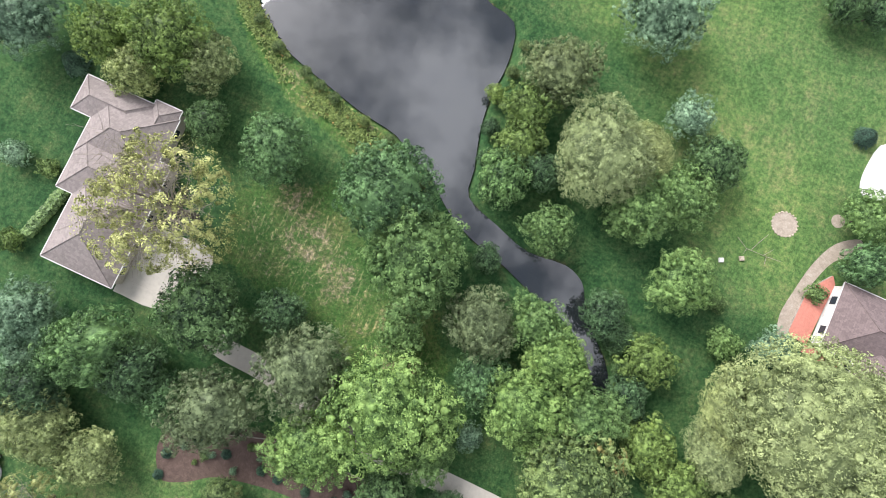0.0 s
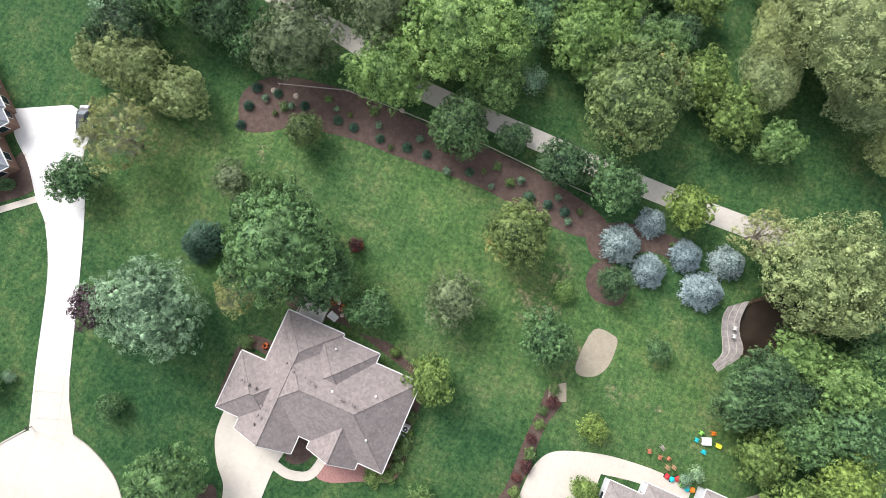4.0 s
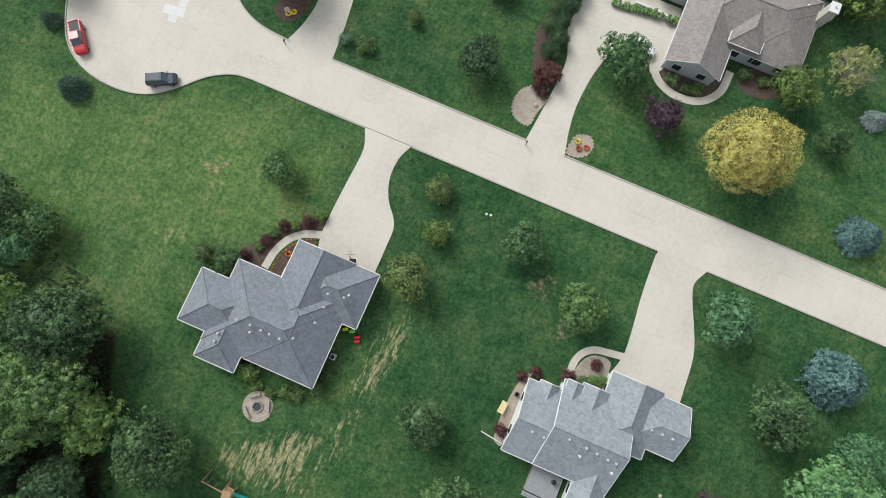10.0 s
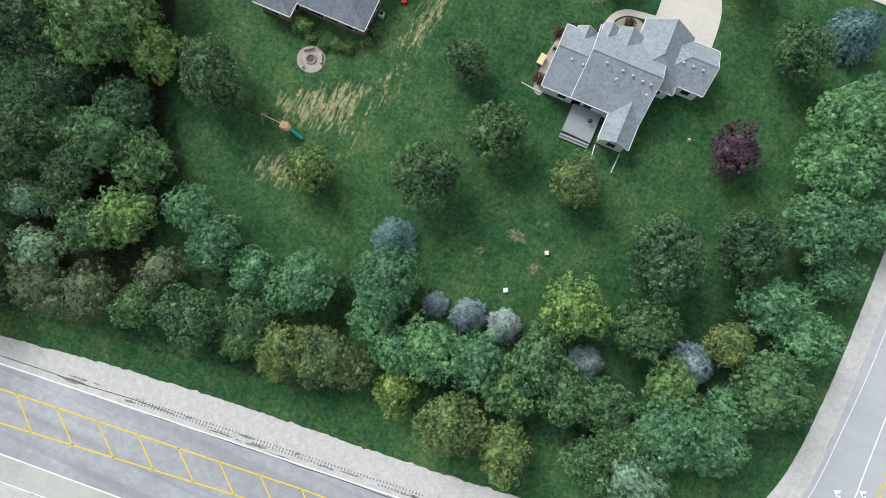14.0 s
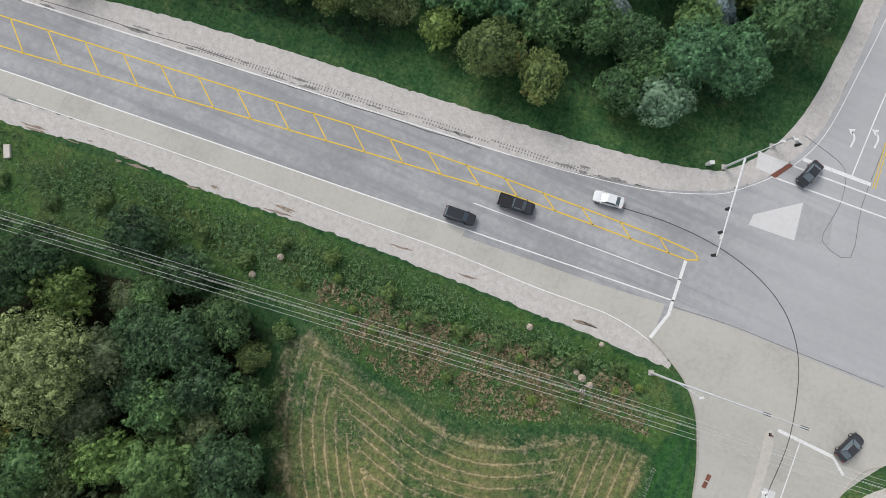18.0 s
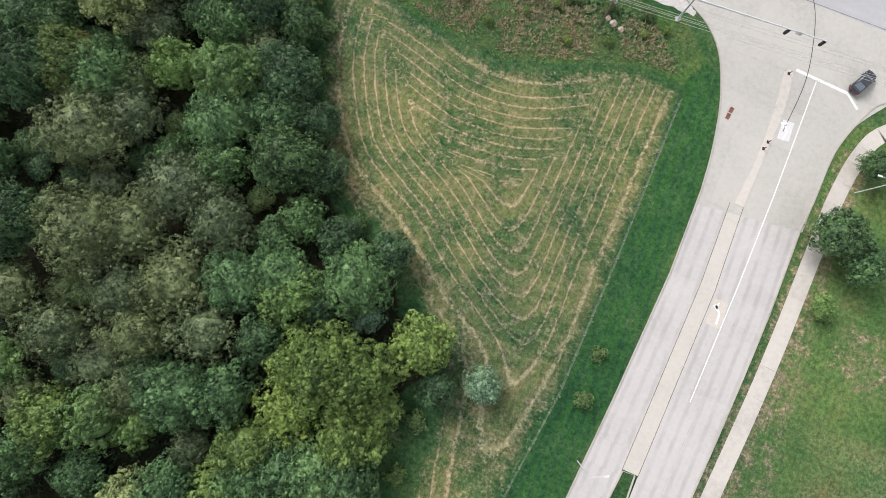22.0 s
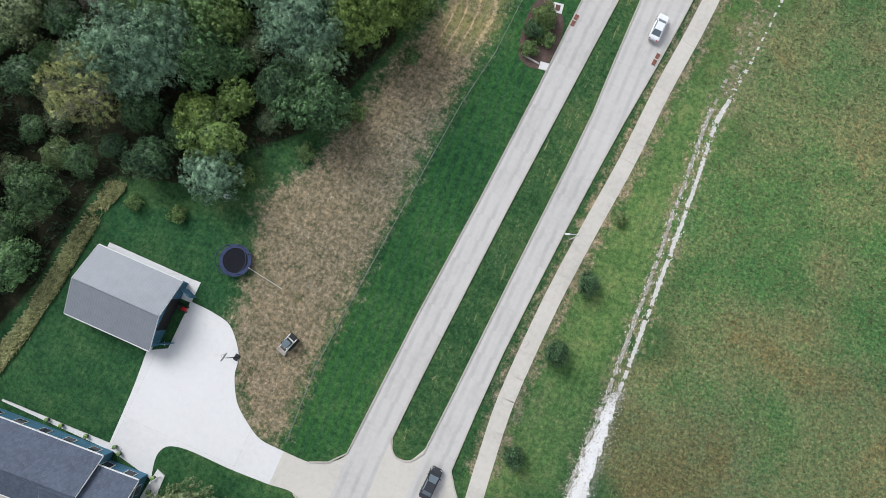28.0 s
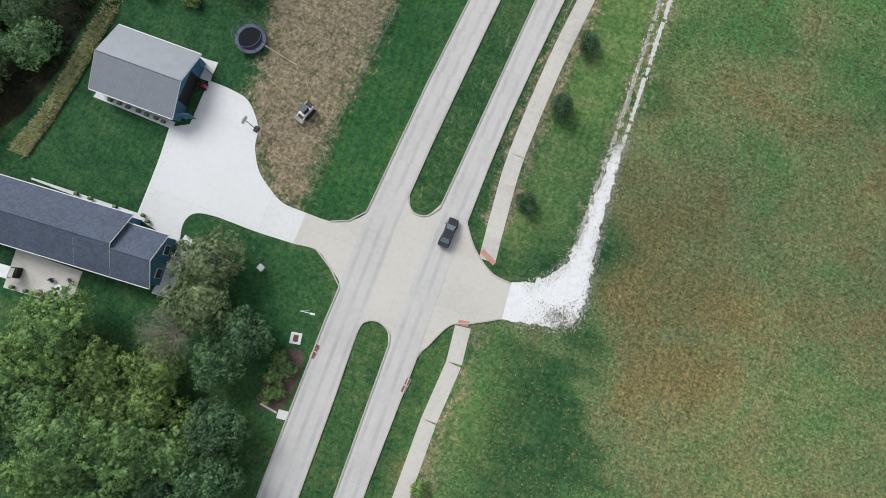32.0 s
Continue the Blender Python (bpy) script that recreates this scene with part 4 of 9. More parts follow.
part("gravel_shoulder", sheet(frayed(smooth(gn, (0, 15, 16, 28), steps=4), 0.08), -0.2, 0.032), M_gravel, hw)
gs = [(-160, -257), (-6.8, -241.7), (44.8, -237.1), (85, -235.3), (95.8, -236.2), (100.2, -238), (101.5, -239.4), (99.4, -239.6), (90.1, -239.7), (73.1, -240.1), (53.9, -240.7), (39.5, -241.7), (25.7, -242.8), (8.5, -243.2), (-4.8, -245.3), (-160, -261)]
part("gravel_shoulder", sheet(frayed(smooth(gs, (0, 15), steps=4), 0.11), -0.2, 0.034), M_gravel, hw)
for i in range(46):
    x, north = shoulder_rng.uniform(-30, 96), i % 2
    y = (-219.2 + 0.0967 * (x - 66.7) + shoulder_rng.uniform(0.4, 2.2)) if north else (-237.6 + 0.085 * (x - 66.7) * (x < 66) - shoulder_rng.uniform(0.2, 2.0))
    lx, ly = shoulder_rng.uniform(0.4, 2.6), shoulder_rng.uniform(0.08, 0.35)
    blot = [(x + lx * math.cos(a) * shoulder_rng.uniform(0.5, 1.2), y + (lx * math.cos(a)) * 0.0967 + ly * math.sin(a) * shoulder_rng.uniform(0.4, 1.3)) for a in np.arange(0, 6.2, 0.45)]
    part("broken_asphalt" if north else "dirt_stain", sheet(blot, 0.0, 0.045), M_edge if north else M_soilstain, hw)
# concrete shoulder slabs
sl = thing("concrete_shoulder", "row of concrete slabs along the highway's edge", "road", kind="structure")
x = -120.0
while x < 63:
    x1 = x + 4.4
    quad = [(x, slope(x, -232.6, 0.0775) - 3.6 + 0.006 * (66 - x)), (x1 - 0.03, slope(x1, -232.6, 0.0775) - 3.6 + 0.006 * (66 - x1)), (x1 - 0.03, slope(x1, -232.2, 0.0775)), (x, slope(x, -232.2, 0.0775))]
    part("slab", sheet(quad, -0.1, 0.05), M_hwc, sl)
    x = x1
CORNER = [(64.8, -236.5, -233.5), (67.7, -236.5, -233.3), (72.2, -236.5, -233.0), (76.6, -236.4, -232.7), (81, -236.4, -232.4), (85.4, -236.2, -232.1), (89.8, -235.9, -231.7), (94, -236.3, -231.2), (97.3, -237.0, -230.8)]
for (xa, la, ha), (xb, lb_, hb) in zip(CORNER, CORNER[1:]):
    part("slab", sheet([(xa, la), (xb - 0.04, lb_), (xb - 0.04, hb), (xa, ha)], -0.1, 0.05), M_hwc, sl)
# intersection slabs of concrete
paving("junction_slabs", "worn concrete slabs at the mouth of the boulevard", smooth([(97, -236.5), (98.3, -230.9), (107.4, -230), (116.6, -229.8), (125.8, -229.7), (134, -229.4), (137, -238.4), (131.6, -246), (129.6, -252.1), (129.2, -266), (112.7, -268.4), (111.9, -260), (110.7, -253.3), (109.2, -248.4), (107.1, -243.8), (104.1, -240.4), (100.2, -238)], (0, 1, 5, 6, 9, 10)), M_hwc, 0.055, (4.6, 6.2), (113.2, -230), 2, category="road")
paving("corner_ramp", "concrete kerb ramp with a rust-red tactile plate", [(102.7, -205.3), (102.2, -202.6), (107.2, -202.5), (105.2, -205.4)], M_white, 0.06, (3, 3), category="pavement")

lines = thing("road_markings", "worn white and yellow painted road lines", "road marking", kind="structure")
mark([(-160, -240.8), (-14.9, -226.7), (66.7, -218.8)], 0.2, lines, M_lineW)
mark(smooth([(66.7, -218.8), (77.3, -217.4), (88.5, -215.3), (96.6, -212.5), (100.8, -210.2), (107.2, -203.7), (110.9, -196.1), (112.7, -182.8), (113.7, -172.5), (116, -130)], closed=False), 0.12, lines, M_lineW)
mark([(-160, -251.5), (-8.8, -238), (98.4, -229.8)], 0.2, lines, M_lineW)
mark(smooth([(-8, -241.6), (20, -239.3), (47.2, -237.7), (62.7, -236.6), (77.9, -236.3), (84.9, -235.9), (89.7, -235.7), (94.3, -236.2), (97.0, -236.9)], closed=False), 0.16, lines, M_lineW)
mark([(64.3, -228.1), (98.2, -226.4)], 0.16, lines, M_lineW)
Y1, Y2 = [(-160, -245), (-13.1, -230), (41.7, -224.4), (67, -222.6), (92.8, -221.5), (98.6, -221.6), (99.6, -222.4)], [(-160, -249.5), (-10.7, -234.5), (45.1, -227.5), (70, -224.5), (98, -223.1), (99.6, -222.4)]
mark(Y1, 0.22, lines, M_lineY)
mark(Y2, 0.22, lines, M_lineY)


def on_line(line, x):
    for (ax, ay), (bx, by) in zip(line, line[1:]):
        if ax <= x <= bx:
            return ay + (by - ay) * (x - ax) / (bx - ax)
    return line[-1][1]


for i in range(24):
    x = -47 + 6.35 * i
    if x < 97:
        x2 = x + 4.6 - 2.4 * max(0, (x - 10)) / 85
        mark([(x, on_line(Y1, x)), (x2, on_line(Y2, x2))], 0.2, lines, M_lineY)
mark([(97.8, -223.3), (98.3, -232), (97, -236.4)], 0.5, lines, M_lineW)
mark([(119.5, -241.5), (128.3, -241.9)], 0.5, lines, M_lineW)
mark([(128.3, -241.9), (130.6, -243.8)], 0.4, lines, M_lineW)
mark([(105.4, -205.6), (123.7, -204.7), (150, -203.4)], 0.25, lines, M_lineW)
mark([(107.3, -202.7), (122.8, -202.1), (150, -201)], 0.25, lines, M_lineW)
mark([(109.1, -201.0), (120.2, -200.6)], 0.6, lines, M_lineW)
mark([(117.0, -200.5), (117.4, -190.1), (118.4, -172), (121, -120)], 0.2, lines, M_lineW)
for shift in (0, 0.45):
    mark([(120.6 + shift, -201.0), (120.2 + shift, -193.6), (121 + shift, -172), (124 + shift, -100)], 0.14, lines, M_lineY)
part("pale_slab", sheet([(104.8, -214.2), (104.9, -212.4), (111.4, -207.5), (112.1, -213.7)], 0.0, 0.046), M_white, hw)
part("pale_slab", sheet([(111.6, -207.5), (116.4, -207.7), (117.4, -212.2), (112.3, -213.7)], 0.0, 0.046), M_patchgrey, hw)
for pts in ([(108, -197.3), (114.4, -199.1), (116.1, -200.7), (116.8, -204.7), (116.4, -208.1), (116.2, -212.1), (121, -212.7), (120, -204.3), (120.2, -194)], [(98.3, -230.7), (107.4, -229.8), (116.6, -229.6), (132, -229.2)]):
    part("sealed_crack", ribbon(smooth(pts, closed=False, steps=3), 0.05, -0.05, 0.03, 0.058), M_edge, hw)
bm = ribbon(smooth([(84.5, -219.7), (92.9, -218.9), (100.6, -219.2), (106.7, -220.5), (111.8, -222.7), (115.7, -225.8), (118.7, -230.3), (120.5, -236.1), (121.5, -243.1), (121, -252)], closed=False, steps=6), 0.055, -0.055, 0.03, 0.064)
part("skid_mark", bm, M_tar, hw)
# milled rumble strip beyond the edge line
for i in range(130):
    x = 14 + 0.5 * i
    for off in (0.75, 1.25):
        y = slope(x, -218.8) + off + 0.1 * noise.noise((x * 0.3, off, 0.0))
        part("rumble_groove", sheet([(x, y), (x + 0.2, y + 0.02), (x + 0.18, y + 0.3), (x - 0.02, y + 0.28)], 0.0, 0.044), M_edge, hw) if noise.noise((x * 0.12, off, 4.0)) > -0.25 else None
for a, b in (((-60, -230.2), (20, -222.2)), ((10, -224.3), (62, -219.6))):
    pts = [(a[0] + (b[0] - a[0]) * u / 12, a[1] + (b[1] - a[1]) * u / 12 + 0.12 * math.sin(u * 2.4)) for u in range(13)]
    part("sealed_crack", ribbon(pts, 0.05, -0.05, 0.03, 0.052), M_tar, hw)

# ---- boulevard ----


def lanes(name, label, west, east, mat, step=4.6, z=0.05):
    """Two border lines of equal length, filled with slabs that know how far across they lie."""
    root = thing(name, label, "road", kind="structure")
    W, E = [Vector(p) for p in west], [Vector(p) for p in east]

    def at(L, s):
        n = len(L) - 1
        i = min(int(s * n), n - 1)
        return L[i].lerp(L[i + 1], s * n - i)

    total = sum((W[i + 1] - W[i]).length for i in range(len(W) - 1))
    n = max(1, round(total / step))
    part("bed", sheet([tuple(p) for p in W] + [tuple(p) for p in E[::-1]], -0.2, z - 0.012), M_joint, root)
    for i in range(n):
        s0, s1 = i / n, (i + 1) / n - 0.03 / total
        for a, b in ((0.0, 0.497), (0.503, 1.0)):
            cor = [at(W, s0).lerp(at(E, s0), a), at(W, s0).lerp(at(E, s0), b), at(W, s1).lerp(at(E, s1), b), at(W, s1).lerp(at(E, s1), a)]
            width = (at(E, s0) - at(W, s0)).length
            bm = sheet([tuple(c) for c in cor], z - 0.1, z)
            ob = part("slab", bm, mat, root)
            mid = [at(W, s0), at(E, s0)]
            ax = (mid[1] - mid[0]).normalized()
            vals = [float((Vector(v.co[:2]) - mid[0]).dot(ax)) for v in ob.data.vertices]
            ob.data.attributes.new("across", "FLOAT", "POINT").data.foreach_set("value", vals)
    return root


ys = [-266, -272, -280, -290, -300, -310, -320, -330, -340, -350, -360, -370, -380, -390, -400, -410, -420, -430, -440, -455, -500]


def along(pts):
    """x at each of the ys, by a smooth line through the points (y, x)."""
    p = sorted(pts)
    return [(float(np.interp(y, [a for a, _ in p], [b for _, b in p])), y) for y in ys]


B_W = along([(-266, 112.5), (-280, 112.7), (-300, 111.8), (-320, 110.5), (-340, 109.3), (-360, 107.8), (-380, 106), (-400, 104.7), (-420, 104.7), (-440, 104.8), (-500, 106)])
B_MW = along([(-266, 117.3), (-280, 117.6), (-310, 116.7), (-330, 114.9), (-360, 112.3), (-380, 110.8), (-398, 109.6), (-420, 110), (-440, 110.4), (-500, 111.5)])
B_ME = along([(-266, 119.5), (-280, 120), (-310, 119.2), (-330, 118.9), (-342, 118.9), (-365, 117.2), (-380, 116.2), (-398, 115), (-420, 115), (-440, 115.3), (-500, 116.5)])
B_E = along([(-266, 128.8), (-282, 128.8), (-298, 128.1), (-313, 127.2), (-326, 125.8), (-342, 123.6), (-357, 122), (-378, 120.2), (-398, 119.4), (-420, 119.6), (-440, 119.3), (-500, 120.5)])
lanes("boulevard_southbound", "worn concrete carriageway with darker wheel tracks", B_W, B_MW, M_blvd)
lanes("boulevard_northbound", "worn concrete carriageway with darker wheel tracks", B_ME, B_E, M_blvd)
top = [i for i, y in enumerate(ys) if y >= -310]
paving("turning_strip", "concrete strip between the two carriageways", [B_MW[i] for i in top] + [B_ME[i] for i in top[::-1]], M_strip, 0.052, (2.5, 4.6), (117, -310), category="road")
paving("junction_apron", "pale concrete crossing between the carriageways", smooth([(109.4, -397), (111, -400.2), (113.3, -400.2), (115.2, -397), (119.4, -397), (120, -399.5), (122.2, -402.4), (125.9, -405), (129.1, -405.4), (129.6, -411), (125.2, -413.4), (122.5, -414.7), (120.4, -418.8), (119.6, -421), (115, -420.8), (114, -418.6), (112.2, -417.7), (110.3, -418.6), (109.8, -421), (104.8, -421), (104.9, -415), (102.5, -412.8), (99.6, -411), (95.8, -411.3), (95.8, -406.2), (99.9, -406.1), (102.5, -405), (104.6, -402.8), (104.9, -397)], (0, 3, 4, 8, 9, 13, 14, 18, 19, 23, 24, 28)), M_strip, 0.044, (4.2, 4.2), (105, -421), 1, category="road")
bk = thing("boulevard_kerb", "low concrete kerbs along the boulevard", "kerb", kind="structure")


def cut(line, lo, hi):
    return [p for p in line if lo <= p[1] <= hi]


kerb(smooth([(97, -236.5), (100.2, -238), (104.1, -240.4), (107.1, -243.8), (109.2, -248.4), (110.7, -253.3), (111.9, -260), (112.5, -266)], closed=False) + cut(B_W, -402, -267) + [(104.5, -402.8), (102.5, -405), (99.9, -406.1)], bk)
kerb([(99.6, -411), (102.5, -412.8), (104.9, -415)] + cut(B_W, -500, -416), bk)
kerb(smooth([(135.6, -240.2), (133.2, -242), (131.3, -246.1), (129.6, -252.1), (129.2, -261)], closed=False) + cut(B_E, -398, -262) + smooth([(119.6, -399), (122.1, -402.3), (125.7, -404.9), (129.1, -405.4)], closed=False), bk)
kerb(smooth([(129.4, -411), (125.2, -413.3), (122.5, -414.6), (120.4, -418.8)], closed=False) + cut(B_E, -500, -420), bk)
kerb([(118.7, -310.1), (116.8, -310.2)] + cut(B_MW, -398, -311) + smooth([(109.7, -398.6), (111.2, -400.3), (113.3, -400.2), (114.9, -398.4)], closed=False) + cut(B_ME, -397, -311)[::-1], bk, True)
kerb(cut(B_MW, -500, -421)[::-1] + smooth([(109.8, -420.6), (110.3, -418.6), (112.3, -417.8), (114.4, -418.8), (115, -420.6)], closed=False) + cut(B_ME, -500, -421), bk)
M_seam = plain("brown_joint_filler", (0.20, 0.165, 0.125), 0.9, vary=0.4, scale=1.5)
for i in (B_MW, B_ME):
    part("joint_filler", ribbon([q for q in i if -311 < q[1]], 0.05, -0.05, 0.02, 0.058), M_seam, bk)
mark([(123.1, -241.8), (123.2, -262), (123.0, -277.1), (122.4, -297)], 0.17, lines, M_lineW)

WALK_I = [(160, -236), (140, -241.4), (134.5, -245.4), (132.2, -250.5), (131, -257.9), (130.7, -266), (130.1, -287.5), (128.9, -305.8), (127.8, -320), (126.4, -332), (125.4, -345), (123.9, -357.5), (122.6, -370.4), (121.9, -386.3), (122.5, -396), (123.2, -403.5)]
paving_line = smooth(WALK_I, closed=False, steps=4)
fp = thing("footpath", "narrow worn concrete footpath beside the boulevard", "path", kind="structure")
acc, start = 0.0, 0
for i in range(1, len(paving_line)):
    acc += (Vector(paving_line[i]) - Vector(paving_line[i - 1])).length
    if acc > 3.0 or i == len(paving_line) - 1:
        part("slab", ribbon(paving_line[start:i + 1], 2.6, 0.0, -0.1, 0.05), M_walk, fp)
        start, acc = i, 0.0
sp = [(123.3, -414.2), (123.9, -419.7), (123.3, -428.7), (123.3, -440.7), (124.5, -500)]
for a, b in zip(sp, sp[1:]):
    part("slab", ribbon([a, b], 2.4, 0.0, -0.1, 0.05), M_walk, fp)
gr = smooth([(129.1, -405.2), (132.6, -403.8), (135.2, -401), (136.4, -397), (136.8, -392), (136.9, -386), (137.2, -380), (138.3, -379), (138.9, -386), (139.1, -392), (139.4, -396), (140.0, -400), (140.7, -404.4), (139.8, -407.6), (136.6, -409.4), (129.4, -411)], (0, 15))
gt = thing("gravel_entrance", "white limestone gravel entrance", "gravel", kind="structure")
edge_rng = random.Random(31)
fray = []
for (ax, ay), (bx, by) in zip(gr, gr[1:] + gr[:1]):
    n = max(1, int(math.hypot(bx - ax, by - ay) / 0.14))
    for i in range(n):
        x, y = ax + (bx - ax) * i / n, ay + (by - ay) * i / n
        wild = 0.0 if x < 130.5 else 1.0
        out = wild * (0.55 * noise.noise((x * 0.7, y * 0.7, 1.0)) + 0.35 * noise.noise((x * 2.1, y * 2.1, 4.0)) + 0.22 * noise.noise((x * 6, y * 6, 8.0)))
        fray.append((x + out + wild * edge_rng.uniform(-0.05, 0.05), y - 0.5 * out + wild * edge_rng.uniform(-0.05, 0.05)))
part("spread", sheet(fray, -0.1, 0.04), M_whitegravel, gt)
M_rut2 = gravel("dull_track_gravel", (0.13, 0.13, 0.085), (0.28, 0.26, 0.21), (0.48, 0.46, 0.42))
tr = thing("wheel_track", "pale gravel wheel ruts through the grass", "track", kind="structure")
RUTS = ([(140.2, -310.2), (139.6, -316.7), (139.1, -322.1), (138.2, -327.6), (137.4, -335.1), (137.7, -341.8), (137.9, -348.6), (138.0, -355.3), (138.1, -362.8), (138.2, -370.2), (138.2, -377.4), (138, -385.6), (138.1, -393.3)],
        [(137.6, -313), (137.0, -321.5), (136.3, -327.4), (135.9, -335.7), (136.1, -342.5), (136.2, -350.3), (136.5, -357.7), (136.6, -365.2), (136.7, -372.6), (136.7, -379.8), (136.5, -386.1), (136.5, -394.9)])
rng = random.Random(5)
for which, pts in enumerate(RUTS):
    line = smooth(pts, closed=False, steps=24)
    bm = bmesh.new()
    prev = None
    for i, (x, y) in enumerate(line):
        thin = 0.55 if y > -322 else 1.0
        k_ = noise.noise((x * 0.6, y * 0.3, which * 7.0)) * 0.22 + noise.noise((x, y * 3.1, which * 3.0)) * 0.3
        a, b = (0.20 + k_ + 0.1 * rng.random()) * thin, (0.24 + noise.noise((y * 2.7, 3.0, which)) * 0.3 + 0.16 * rng.random()) * thin
        row = [bm.verts.new((x - max(a, 0.02), y, 0.022)), bm.verts.new((x + max(b, 0.02), y, 0.022))] if a + b > 0.14 and noise.noise((which * 5.0, y * 1.1, 2.0)) > (-0.28 if y < -330 else 0.0) else None
        if prev and row:
            bm.faces.new((prev[0], prev[1], row[1], row[0]))
        prev = row
    part("rut", bm, M_ballast if which == 0 else M_rut2, tr)
scraps = bmesh.new()
for _ in range(900):
    x, y = RUTS[rng.random() < 0.5][rng.randrange(3, 12)]
    x, y = x + rng.gauss(0, 0.32), y + rng.uniform(-4, 4)
    r_ = rng.uniform(0.03, 0.11)
    scraps.faces.new([scraps.verts.new((x + r_ * rng.uniform(0.5, 1.2) * math.cos(a), y + r_ * rng.uniform(1.0, 3.4) * math.sin(a), 0.024)) for a in (0, 1.2, 2.5, 3.7, 5)])
crumbs = bmesh.new()
rim = [q for q in gr if q[0] > 131]
for n in range(3600):
    x, y = rim[rng.randrange(len(rim))]
    x, y = x + rng.gauss(0.15, 0.55), y + rng.gauss(-0.1, 0.6)
    r_ = rng.uniform(0.025, 0.10)
    bm = scraps if n % 2 else crumbs
    bm.faces.new([bm.verts.new((x + r_ * rng.uniform(0.5, 1.2) * math.cos(a), y + r_ * rng.uniform(0.6, 1.5) * math.sin(a), 0.046 if n % 2 else 0.05)) for a in (0, 1.2, 2.5, 3.7, 5)])
for _ in range(700):
    x, y = 137.4 + rng.gauss(0, 1.5), -407.6 + rng.gauss(0, 0.9)
    r_ = rng.uniform(0.03, 0.11)
    crumbs.faces.new([crumbs.verts.new((x + r_ * rng.uniform(0.5, 1.2) * math.cos(a), y + r_ * rng.uniform(0.6, 1.5) * math.sin(a), 0.052)) for a in (0, 1.2, 2.5, 3.7, 5)])
part("soil_crumbs", crumbs, M_rut2, gt)
ob = part("loose_gravel", scraps, M_ballast, tr)

COURT = smooth([(95.8, -406.2), (91.9, -406), (88.8, -404.4), (86.3, -402.4), (84.4, -399.2), (83.6, -396.1), (80.6, -392.8), (77.4, -392), (73.4, -391.8), (73.4, -399.5), (70.6, -401), (71.2, -407), (71.6, -416), (79.5, -417.5), (78.8, -414.2), (79.8, -412.3), (82.9, -411.6), (89.5, -411.6), (95.8, -411.3)], (0, 8, 9, 10, 12, 13, 18))
paving("courtyard", "new white concrete court between house and shed", COURT, M_white, 0.05, (18, 18), (72, -411), category="driveway")

paving("shed_apron", "narrow new concrete strip along the shed", [(57.9, -388.6), (73.0, -388.7), (72.9, -391.8), (57.9, -391.7)], M_white, 0.04, (18, 18), (72, -411), category="pavement")

# ---- houses ----


def roof_faces(x0, x1, y0, y1, axis, ends, pitch, z):
    """Ridge ends of a hipped or gabled roof over a rectangle."""
    w = (y1 - y0 if axis == "x" else x1 - x0) / 2
    h = w * pitch
    lo, hi = (x0, x1) if axis == "x" else (y0, y1)
    a = lo + (min(w, (hi - lo) / 2) if ends[0] == "h" else 0)
    b = hi - (min(w, (hi - lo) / 2) if ends[1] == "h" else 0)
    mid = (y0 + y1) / 2 if axis == "x" else (x0 + x1) / 2
    ra, rb = ((a, mid, z + h), (b, mid, z + h)) if axis == "x" else ((mid, a, z + h), (mid, b, z + h))
    return ra, rb


